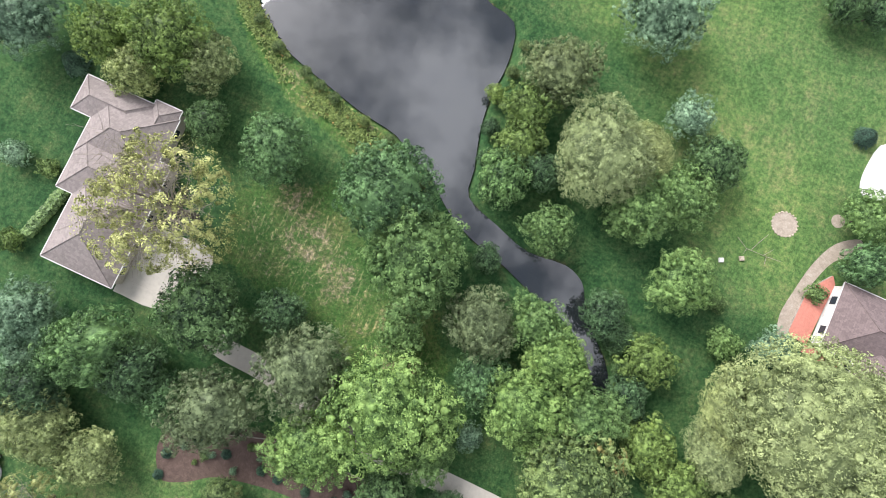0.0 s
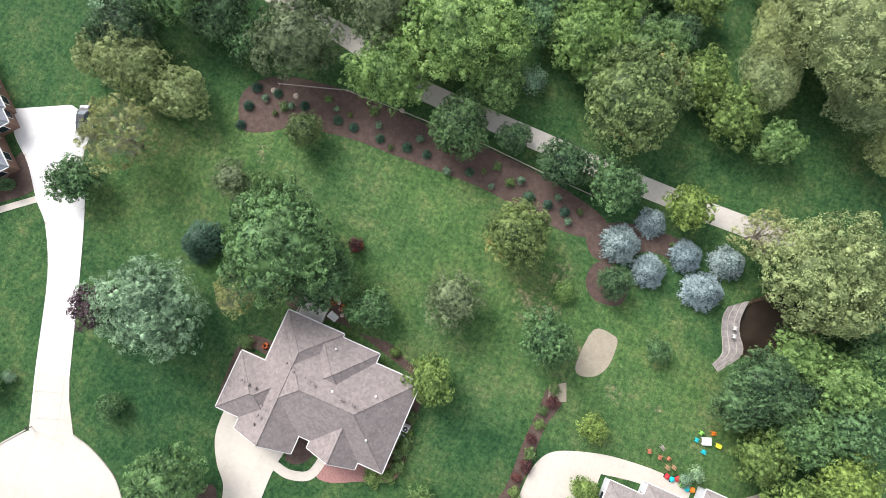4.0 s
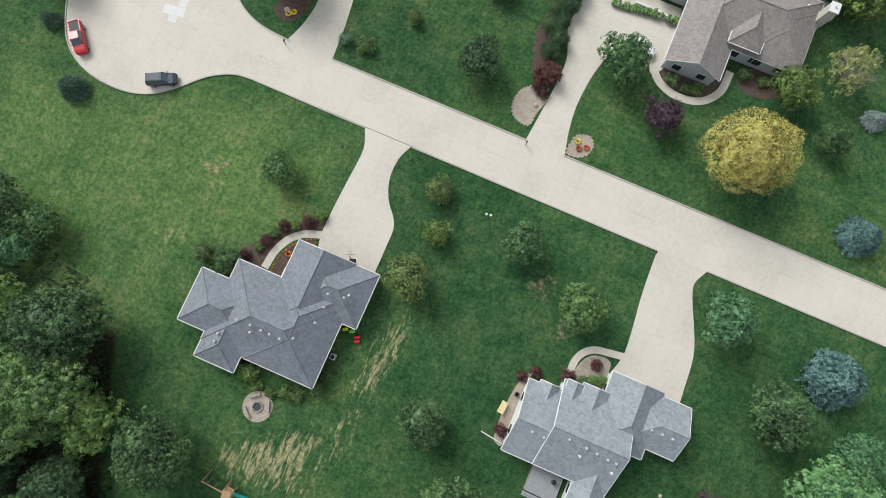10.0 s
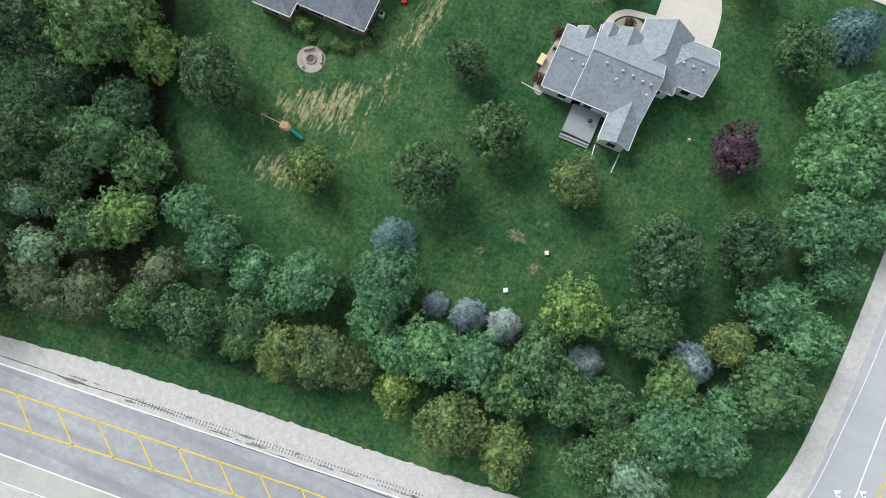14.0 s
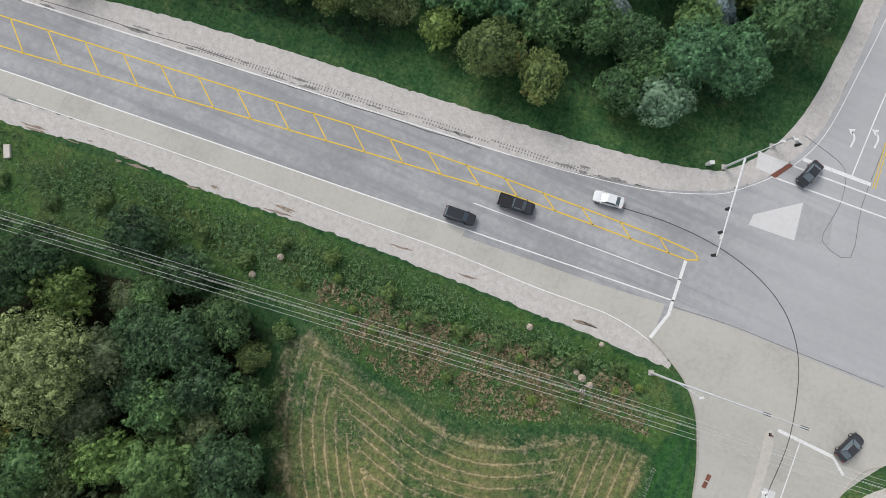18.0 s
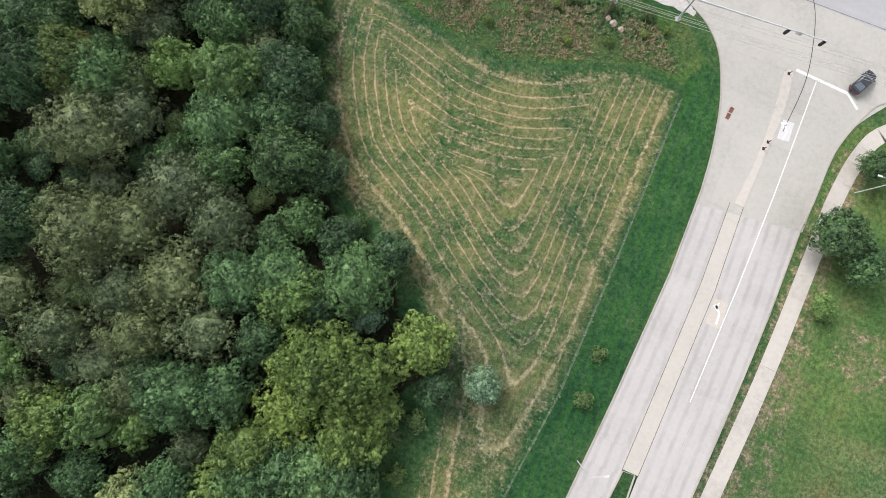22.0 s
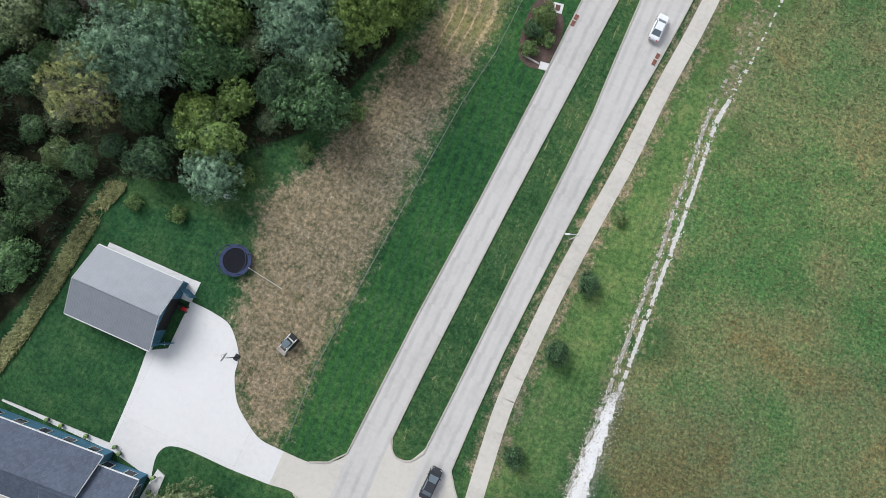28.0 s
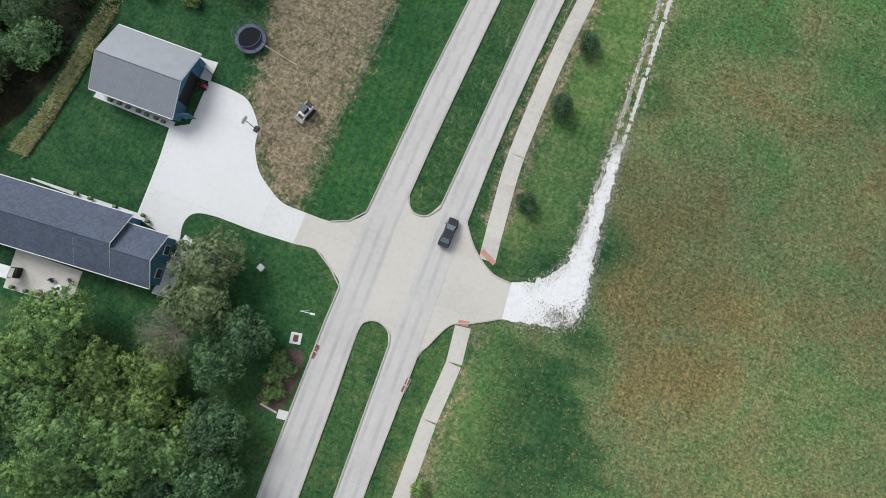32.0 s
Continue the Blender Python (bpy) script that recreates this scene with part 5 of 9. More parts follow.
def wing(root, x0, x1, y0, y1, axis="x", ends="hh", pitch=0.5, z=2.9, roof=None, wall=None, over=0.45, trim=True, windows=True, rng=random):
    """One rectangular wing: walls, gable or hip roof with thickness, gutter boards, windows."""
    ra, rb = roof_faces(x0, x1, y0, y1, axis, ends, pitch, z)
    c = [(x0, y0, z), (x1, y0, z), (x1, y1, z), (x0, y1, z)]
    bm = bmesh.new()
    t = 0.18
    for up in (1, 0):
        dz = 0.0 if up else -t
        v = [bm.verts.new((p[0], p[1], p[2] + dz)) for p in c]
        a, b = bm.verts.new((ra[0], ra[1], ra[2] + dz)), bm.verts.new((rb[0], rb[1], rb[2] + dz))
        if (Vector(ra) - Vector(rb)).length < 0.02:
            bm.verts.remove(b)
            b = a
        q = [v[0], v[1], v[2], v[3]]
        if axis == "x":
            sides = [[q[0], q[1], b, a], [q[2], q[3], a, b]]
            caps = [[q[3], q[0], a], [q[1], q[2], b]]
        else:
            sides = [[q[3], q[0], a, b], [q[1], q[2], b, a]]
            caps = [[q[0], q[1], a], [q[2], q[3], b]]
        for s in sides:
            s = [s[i] for i in range(len(s)) if s[i] is not s[i - 1]]
            bm.faces.new(s if up else s[::-1])
        for s, e in zip(caps, ends):
            if e == "h":
                bm.faces.new(s if up else s[::-1])
    rim = [e for e in bm.edges if len(e.link_faces) == 1]
    tops = {}
    for e in rim:
        k = tuple(sorted((round(p.co.x, 3), round(p.co.y, 3)) for p in e.verts))
        tops.setdefault(k, []).append(e)
    for pair in tops.values():
        if len(pair) == 2:
            e, f = pair
            p, q = e.verts
            r, s = f.verts
            if (p.co.to_2d() - r.co.to_2d()).length > 0.01:
                r, s = s, r
            try:
                bm.faces.new((p, q, s, r))
            except ValueError:
                pass
    bmesh.ops.recalc_face_normals(bm, faces=bm.faces)
    top = part("roof", bm, roof, root)
    # ridge and hip caps
    runs = [(ra, rb)]
    for e, r, cs in ((ends[0], ra, (c[3], c[0]) if axis == "x" else (c[0], c[1])), (ends[1], rb, (c[1], c[2]) if axis == "x" else (c[2], c[3]))):
        runs += [(p, r) for p in cs] if e == "h" else []
    for a, b in runs:
        if (Vector(a) - Vector(b)).length > 0.3:
            part("ridge_cap", rod(bmesh.new(), a, b, 0.085, n=4), roof, top)
    # walls with gable triangles
    i = over
    bm = bmesh.new()
    X0, X1, Y0, Y1 = x0 + i, x1 - i, y0 + i, y1 - i
    base = [(X0, Y0), (X1, Y0), (X1, Y1), (X0, Y1)]
    lo = [bm.verts.new((x, y, -0.1)) for x, y in base]
    hi = [bm.verts.new((x, y, z - 0.02)) for x, y in base]
    for k in range(4):
        if axis == "x" and ((k == 1 and ends[1] == "g") or (k == 3 and ends[0] == "g")) or axis == "y" and ((k == 0 and ends[0] == "g") or (k == 2 and ends[1] == "g")):
            half = (Y1 - Y0 if axis == "x" else X1 - X0) / 2
            m = (Vector(base[k]) + Vector(base[(k + 1) % 4])) / 2
            apex = bm.verts.new((m.x, m.y, z - 0.02 + half * pitch))
            bm.faces.new((lo[k], lo[(k + 1) % 4], hi[(k + 1) % 4], apex, hi[k]))
        else:
            bm.faces.new((lo[k], lo[(k + 1) % 4], hi[(k + 1) % 4], hi[k]))
    part("wall", bm, wall, root)
    if trim:
        g = 0.06
        runs = []
        if not (axis == "y" and ends[0] == "g"):
            runs.append(((x0, y0), (x1, y0)))
        if not (axis == "y" and ends[1] == "g"):
            runs.append(((x1, y1), (x0, y1)))
        if not (axis == "x" and ends[1] == "g"):
            runs.append(((x1, y0), (x1, y1)))
        if not (axis == "x" and ends[0] == "g"):
            runs.append(((x0, y1), (x0, y0)))
        for a, b in runs:
            part("gutter", ribbon([a, b], 0.02, -0.13, z - 0.17, z - 0.02), M_trim, root)
        for e, r, cs in ((ends[0], ra, (c[3], c[0]) if axis == "x" else (c[0], c[1])), (ends[1], rb, (c[1], c[2]) if axis == "x" else (c[2], c[3]))):
            if e == "g":
                for p in cs:
                    bm = bmesh.new()
                    d = Vector((-0.05, 0, 0)) if axis == "x" else Vector((0, -0.05, 0))
                    if e is ends[1] and r is rb:
                        d = -d
                    rod(bm, Vector(p) + d + Vector((0, 0, -0.08)), Vector(r) + d + Vector((0, 0, -0.08)), 0.09, n=4)
                    part("bargeboard", bm, M_trim, root)
    if windows:
        for k in range(4):
            a, b = Vector(base[k]), Vector(base[(k + 1) % 4])
            d = b - a
            n = int(d.length // 3.4)
            nrm = Vector((d.y, -d.x)).normalized()
            ang = math.degrees(math.atan2(d.y, d.x))
            for j in range(n):
                m = a + d * ((j + 0.5) / n)
                bm = box(bmesh.new(), m.x + nrm.x * 0.03, m.y + nrm.y * 0.03, 0.85, 1.5, 0.14, 1.35, ang)
                f = part("window", bm, M_trim, root)
                part("pane", box(bmesh.new(), m.x + nrm.x * 0.09, m.y + nrm.y * 0.09, 0.93, 1.32, 0.06, 1.19, ang), M_glass, f)
    return top


M_vent = plain("weathered_grey_vent", (0.42, 0.43, 0.44), 0.6)


def roof_vents(root, spots, mat=None):
    for x, y, z in spots:
        bm = box(bmesh.new(), x, y, z - 0.15, 0.34, 0.34, 0.36, 8, 0.05)
        part("roof_vent", bm, mat or M_roofDark, root)


def vent_pipe(root, x, y, z, mat=None):
    bm = cyl(bmesh.new(), x, y, z - 0.3, 0.09, 0.75, n=8)
    cyl(bm, x, y, z + 0.4, 0.2, 0.12, 0.12, 8)
    part("vent_pipe", bm, mat or M_trim, root)


def house(label, wings, roof, wall, pitch=0.5, z=2.9, over=0.45, windows=True):
    cx, cy = np.mean([(w[0] + w[1]) / 2 for w in wings]), np.mean([(w[2] + w[3]) / 2 for w in wings])
    root = thing("house", label, "house")
    for w in wings:
        opt = dict(w[5]) if len(w) > 5 else {}
        wing(root, *w[:4], axis=w[4][0], ends=w[4][1:], pitch=opt.get("pitch", pitch), z=opt.get("z", z), roof=roof, wall=opt.get("wall", wall), over=over, windows=opt.get("windows", windows))
    return root


def chimney(root, x, y, sx, sy, h, mat):
    ch = part("chimney", box(bmesh.new(), x, y, -0.1, sx, sy, h, 0, 0.02), mat, root)
    part("cap", box(bmesh.new(), x, y, h - 0.1, sx + 0.16, sy + 0.16, 0.14, 0, 0.02), M_trim, ch)
    part("flue", cyl(bmesh.new(), x, y, h, 0.16, 0.35), M_steel, ch)


HA = house("taupe-shingled brick bungalow with many hipped roofs", [(-6.6, 2.6, -86.9, -68.05, "ygh"), (-6.45, 16.0, -84.1, -70.05, "xhh", {"z": 2.94}), (-1, 8.7, -78.5, -68.6, "xhh", {"pitch": 0.62}), (-10.45, -1, -85.2, -76.3, "xhh"), (4.4, 12.1, -85.2, -76, "ygh", {"pitch": 0.6})], M_roofBrown, M_brick, 0.52)
HB = house("large tan-shingled house with hipped roofs and a white chimney", [(52, 61.2, -89.2, -72, "ygh"), (52.2, 72.4, -83.3, -69.9, "xhh"), (46.9, 57, -77.6, -71.7, "xhh"), (60.3, 67.3, -78, -67.3, "yhh"), (59.9, 65.1, -83.2, -75.5, "yhh", {"pitch": 0.65, "z": 4.0, "windows": False}), (63, 72.35, -83.25, -72, "yhh")], M_roofTan, M_sideGrey, 0.5)
HC = house("slate-grey-shingled house with hipped roofs", [(11, 22.1, -157.6, -143, "yhh"), (11.1, 20.6, -152, -138.5, "yhg", {"z": 2.99}), (4, 22, -157.5, -144.7, "xhh"), (-0.5, 10, -156.3, -148, "xhh"), (4.1, 10.5, -160.1, -150, "yhh"), (14, 24.4, -147.3, -138.6, "xhh")], M_roofSlate, M_brick, 0.5)
HD = house("light-grey-shingled gabled house with a rear deck", [(50.8, 58, -154.6, -143.7, "xgg"), (55.7, 66.8, -154.6, -141.7, "xgg", {"z": 3.0}), (61.8, 69.9, -148, -137.9, "yhg", {"pitch": 0.62}), (66, 74.3, -146.3, -138.4, "xhg"), (61.9, 66.8, -158.9, -149, "ygh", {"pitch": 0.55}), (58.3, 62.4, -148, -141.1, "yhg", {"z": 3.3}), (56.0, 58.4, -149, -141.5, "yhg", {"z": 3.5, "pitch": 0.6}), (52.5, 55.5, -148, -143.2, "yhg", {"pitch": 0.6})], M_roofLight, M_sideWhite, 0.5)
house("taupe-shingled rambling house near the pond", [(-64, -52, 0.9, 6.8, "xhh"), (-60.4, -47.6, -5, 6.2, "xhh"), (-60.3, -45.5, -11, -1, "xhh"), (-57.4, -45.3, -21.5, -7, "yhh"), (-52.4, -47.9, 1.8, 7.6, "yhh")], M_roofBrown, M_sideBeige, 0.5)
HQ = house("brown-shingled house behind a red deck", [(56.5, 74, 15.2, 26, "xhh"), (62, 74, 8, 20, "yhh")], M_roofPurple, M_sideWhite, 0.45)
HW = house("grey-shingled brick house beside a white driveway", [(-17, 0, 0, 9.5, "xhh"), (-22, 3, 6.5, 19, "xhh"), (-8, 3.5, 9, 24, "yhh")], M_roofSlate, M_brick, 0.5)
HW.matrix_world = pose(-56, -65.5, 0, 0, 0, 53)
HE = house("long blue-sided house with dark shingles and white porches", [(-31, -6.55, 0.45, 9.95, "xgg", {"z": 3.2}), (-12, -0.5, 0.45, 8.6, "xgg", {"z": 3.185})], M_roofDark, M_sideBlue, 0.55)
HE.matrix_world = pose(80.3, -425.1, 0, 0, 0, 3.7)
chimney(HB, 72.6, -72.9, 1.4, 1.7, 6.0, M_sideBeige)
for root, pts in ((HA, [(-2.7, -74.5, 6.2), (-1.2, -75.2, 6.6), (0.6, -75.2, 6.6), (2, -75.6, 6.4), (6.5, -75.9, 6.6), (8.2, -75.9, 6.6), (10, -75.9, 6.6), (-8, -79.6, 4.9), (-6.8, -79.7, 5), (-5.6, -79.8, 5), (-3.6, -81.5, 5.6), (-3.6, -83, 5.3), (-3.8, -84.6, 4.6)]),
                  (HC, [(8.8, -152.4, 5.9), (10.9, -152.3, 6), (12.6, -152.4, 5.9), (13.9, -152.4, 5.9), (15.5, -152.4, 5.9), (17.2, -151.6, 5.8), (19, -148.5, 5.2), (19.2, -146, 5.2), (19, -144, 5.3), (21.3, -143.6, 5.2), (6.6, -155.5, 4.5), (6.6, -156.7, 4.4)]),
                  (HD, [(53.4, -150.2, 5.1), (55.2, -150.3, 5.1), (58.4, -149, 5.8), (61, -149.2, 5.8), (62.6, -149.3, 5.8), (64.3, -149.5, 5.7), (65.6, -149.5, 5.7), (69.2, -143.4, 4.4), (70.8, -143.4, 4.4), (72.4, -143.4, 4.4)])):
    roof_vents(root, pts, M_vent if root is not HA else M_roofBrown)
for root, x, y, z in ((HA, 2.6, -70.3, 3.8), (HA, 5, -75.3, 6.6), (HA, 10.8, -73.9, 4.9), (HA, 12, -80, 4.8), (HB, 57.5, -72.5, 4.2), (HB, 61.7, -73.2, 5), (HB, 69.3, -73, 4.4), (HC, 11.2, -153.3, 5.4), (HC, 21.8, -143, 4.8), (HD, 60.6, -150.6, 5.2), (HD, 65.6, -151, 5), (HE, 62, -424.5, 4.2), (HE, 52, -423.5, 4.6), (HQ, 68, 20, 5)):
    vent_pipe(root, x, y, z)

# ---- shed ----
SH = thing("shed", "blue shed with a ribbed grey metal roof and open door", "shed")
wing(SH, 58.3, 72.2, -400.1, -389.1, "x", "gg", 0.33, 2.6, M_roofMetal, M_sideBlue, 0.35, windows=False)
# black panel on the closed wall, for the unlit inside behind the doors
part("dark_doorway_panel", box(bmesh.new(), 71.86, -394.6, 0.0, 0.06, 5.0, 2.6), M_black, SH)

# ---- trees ----


def quads_mesh(name, P, N, size, aspect, mats, core=None, rng=None, droop=0.0):
    """Leaf clumps: one folded rhombus at each point P facing N, over a rough inner mass."""
    n = len(P)
    ref = rng.normal(size=(n, 3))
    T = np.cross(N, ref)
    T /= np.linalg.norm(T, axis=1)[:, None] + 1e-9
    T[:, 2] -= droop
    T /= np.linalg.norm(T, axis=1)[:, None] + 1e-9
    B = np.cross(N, T)
    s = size * (0.65 + 0.7 * rng.random((n, 1)))
    a, b = T * s, B * s * aspect
    up = N * s * 0.25
    V = np.concatenate([P - a, P - b + up, P + a, P + b + up]).reshape(4, n, 3).transpose(1, 0, 2).reshape(-1, 3)
    loops, starts = np.arange(4 * n), np.arange(n) * 4
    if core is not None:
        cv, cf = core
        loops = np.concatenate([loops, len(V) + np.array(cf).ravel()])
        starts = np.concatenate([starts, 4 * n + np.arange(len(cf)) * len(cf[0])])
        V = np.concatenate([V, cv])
    me = bpy.data.meshes.new(name)
    me.vertices.add(len(V))
    me.vertices.foreach_set("co", V.astype(np.float32).ravel())
    me.loops.add(len(loops))
    me.loops.foreach_set("vertex_index", loops.astype(np.int32))
    me.polygons.add(len(starts))
    me.polygons.foreach_set("loop_start", starts.astype(np.int32))
    me.update(calc_edges=True)
    for m in mats:
        me.materials.append(m)
    return me


ICO = bmesh.new()
bmesh.ops.create_icosphere(ICO, subdivisions=1, radius=1.0)
ICO_V = np.array([v.co[:] for v in ICO.verts])
ICO_F = [[v.index for v in f.verts] for f in ICO.faces]
bmesh.ops.subdivide_edges(ICO, edges=ICO.edges[:], cuts=2, use_grid_fill=True)
HEART_V = np.array([v.co.normalized()[:] for v in ICO.verts])
HEART_F = [[v.index for v in f.verts] for f in ICO.faces]
ICO.free()


def crown_points(seed, lobes, leaves, flat, lump, spread_, dome=0.07):
    """Leaf places on a crown of many lobes, unit radius, standing on z = 0."""
    rng = np.random.default_rng(seed)
    k = np.arange(lobes)
    zz = 1 - (k + 0.5) / lobes * 1.45
    zz = np.clip(zz, -0.6, 1)
    ang = k * 2.39996 + rng.random(lobes) * 0.9
    rr = np.sqrt(np.clip(1 - zz**2, 0, 1))
    squeeze = 1 + 0.09 * np.sin(ang * 2 + seed) + 0.08 * np.sin(ang * 3 + seed * 1.7)
    reach = (0.60 + spread_ * rng.random(lobes)) * squeeze
    c = np.stack([rr * np.cos(ang) * reach, rr * np.sin(ang) * reach, zz * reach * flat], 1)
    lr = lump * (0.75 + 0.6 * rng.random(lobes))
    # each lobe carries small clumps, and each clump its leaves
    knobs = 9
    kd = rng.normal(size=(lobes * knobs, 3))
    kd[:, 2] = kd[:, 2] * 0.8 + 0.3
    kd /= np.linalg.norm(kd, axis=1)[:, None]
    owner = np.repeat(np.arange(lobes), knobs)
    kc = c[owner] + kd * lr[owner][:, None] * (0.55 + 0.45 * rng.random((lobes * knobs, 1)))
    kr = lr[owner] * (0.29 + 0.25 * rng.random(lobes * knobs))
    which_knob = rng.integers(0, lobes * knobs, leaves * 2)
    d = rng.normal(size=(leaves * 2, 3)) + kd[which_knob] * 1.3
    d[:, 2] = d[:, 2] * 0.8 + 0.35
    d /= np.linalg.norm(d, axis=1)[:, None]
    P = kc[which_knob] + d * kr[which_knob][:, None] * (0.75 + 0.4 * rng.random((leaves * 2, 1)))
    depth = np.full(len(P), 9.0)
    for at_, lr_ in zip(c, lr):
        depth = np.minimum(depth, np.sqrt(((P - at_) ** 2).sum(1)) / lr_)
    keep = np.where((depth > 0.72) & (P[:, 2] > -0.5 * flat))[0][:leaves]
    P, N = P[keep], d[keep] + kd[which_knob[keep]] * 0.5 + rng.normal(size=(len(keep), 3)) * 0.42
    # leaves that close the dome between the lobes
    m = int(leaves * dome)
    e = rng.normal(size=(m, 3))
    e[:, 2] = np.abs(e[:, 2]) * 1.1 - 0.25
    e /= np.linalg.norm(e, axis=1)[:, None]
    az = np.arctan2(e[:, 1], e[:, 0])
    swell = 1 + 0.09 * np.sin(az * 2 + seed) + 0.08 * np.sin(az * 3 + seed * 1.7) if dome < 0.6 else 1 + 0.05 * np.sin(az * 2 + seed) + 0.04 * np.sin(az * 5 + seed) + 0.05 * np.sin(az * 9 + e[:, 2] * 8)
    rad = (0.60 + spread_ * 0.72 + (0.16 if dome > 0.6 else 0.06)) * swell * (0.94 + 0.10 * rng.random(m)) + 0.03 * np.sin(e[:, 0] * 13 + e[:, 1] * 11 + e[:, 2] * 15)
    Q = e * rad[:, None] * np.array([1, 1, flat])
    P, N = np.concatenate([P, Q]), np.concatenate([N, e + rng.normal(size=(m, 3)) * 0.6])
    N /= np.linalg.norm(N, axis=1)[:, None]
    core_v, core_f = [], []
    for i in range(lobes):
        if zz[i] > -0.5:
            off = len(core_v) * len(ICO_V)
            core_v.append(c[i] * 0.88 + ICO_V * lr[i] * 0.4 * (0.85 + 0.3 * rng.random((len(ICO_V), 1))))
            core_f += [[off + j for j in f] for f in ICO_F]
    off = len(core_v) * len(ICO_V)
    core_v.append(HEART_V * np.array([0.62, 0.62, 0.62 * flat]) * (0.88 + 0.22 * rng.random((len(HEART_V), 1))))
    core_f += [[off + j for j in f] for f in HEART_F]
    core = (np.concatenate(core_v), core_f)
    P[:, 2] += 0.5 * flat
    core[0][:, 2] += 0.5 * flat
    return P, N, core, rng


def broadleaf(kind, seed, lobes=60, leaves=11500, size=0.0255, flat=0.8, lump=0.175, spread_=0.34, aspect=0.6, droop=0.0, dome=0.06):
    P, N, core, rng = crown_points(seed, lobes, leaves, flat, lump, spread_, dome)
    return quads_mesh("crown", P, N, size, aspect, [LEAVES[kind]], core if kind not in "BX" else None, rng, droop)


def conifer(kind, seed, sprays=5200, tall=1.25):
    """Short upturned sprays all over a rounded cone, in loose whorls."""
    rng = np.random.default_rng(seed)
    u = 1 - np.sqrt(rng.random(sprays))
    a = rng.random(sprays) * 2 * math.pi
    a += 0.12 * np.sin(a * 17 + np.floor(u * 9) * 2.1)
    lump = 1 + 0.07 * np.sin(a * 5 + seed) + 0.05 * np.sin(a * 11 + u * 14)
    reach = (1 - u) ** 0.72 * lump * (0.80 + 0.24 * rng.random(sprays)) + 0.02
    z = tall * u * 0.95 + 0.10 * np.abs(np.sin(u * 9 * math.pi)) - 0.12 * (reach - 0.6)
    P = np.stack([np.cos(a) * reach, np.sin(a) * reach, z], 1)
    N = np.stack([np.cos(a) * 0.55, np.sin(a) * 0.55, np.full_like(a, 0.75)], 1) + rng.normal(size=(sprays, 3)) * 0.35
    N /= np.linalg.norm(N, axis=1)[:, None]
    cone = [(0.78 * math.cos(i * math.pi / 8), 0.78 * math.sin(i * math.pi / 8), 0.0) for i in range(16)] + [(0.5 * math.cos(i * math.pi / 8), 0.5 * math.sin(i * math.pi / 8), tall * 0.45) for i in range(16)] + [(0, 0, tall * 0.9)]
    cf = [t for i in range(16) for t in ([i, (i + 1) % 16, 16 + i], [(i + 1) % 16, 16 + (i + 1) % 16, 16 + i], [16 + i, 16 + (i + 1) % 16, 32])]
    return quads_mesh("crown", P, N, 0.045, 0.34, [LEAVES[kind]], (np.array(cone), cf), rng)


def branches(seed, n=9, twigs=5, tall=1.7, r=0.035, spread_=0.95):
    """A bare frame of limbs and twigs, unit radius."""
    rng = random.Random(seed)
    bm = bmesh.new()
    rod(bm, (0, 0, 0), (0, 0, tall * 0.5), r * 1.6, r, 6)
    for i in range(n):
        a = i * 2.4 + rng.random()
        z0 = tall * (0.25 + 0.3 * rng.random())
        l = spread_ * (0.5 + 0.5 * rng.random())
        p1 = Vector((math.cos(a) * l * 0.5, math.sin(a) * l * 0.5, z0 + tall * 0.22))
        p2 = Vector((math.cos(a + 0.2) * l, math.sin(a + 0.2) * l, z0 + tall * (0.25 + 0.2 * rng.random())))
        rod(bm, (0, 0, z0), p1, r * 0.7, r * 0.45, 5)
        rod(bm, p1, p2, r * 0.45, r * 0.15, 4)
        for j in range(twigs):
            s = p1.lerp(p2, rng.random())
            t = s + Vector((rng.uniform(-1, 1) * 0.3, rng.uniform(-1, 1) * 0.3, rng.random() * 0.25))
            rod(bm, s, t, r * 0.22, r * 0.08, 3)
    me = bpy.data.meshes.new("branches")
    bm.to_mesh(me)
    bm.free()
    return me


def trunk_mesh(seed, r, h):
    rng = random.Random(seed)
    bm = bmesh.new()
    rod(bm, (0, 0, -0.05), (0, 0, h * 0.55), r, r * 0.75, 8)
    for i in range(5):
        a = i * 1.26 + rng.random()
        rod(bm, (0, 0, h * (0.4 + 0.03 * i)), (math.cos(a) * 0.45, math.sin(a) * 0.45, h), r * 0.55, r * 0.15, 5)
    me = bpy.data.meshes.new("trunk")
    bm.to_mesh(me)
    bm.free()
    me.materials.append(M_bark)
    return me


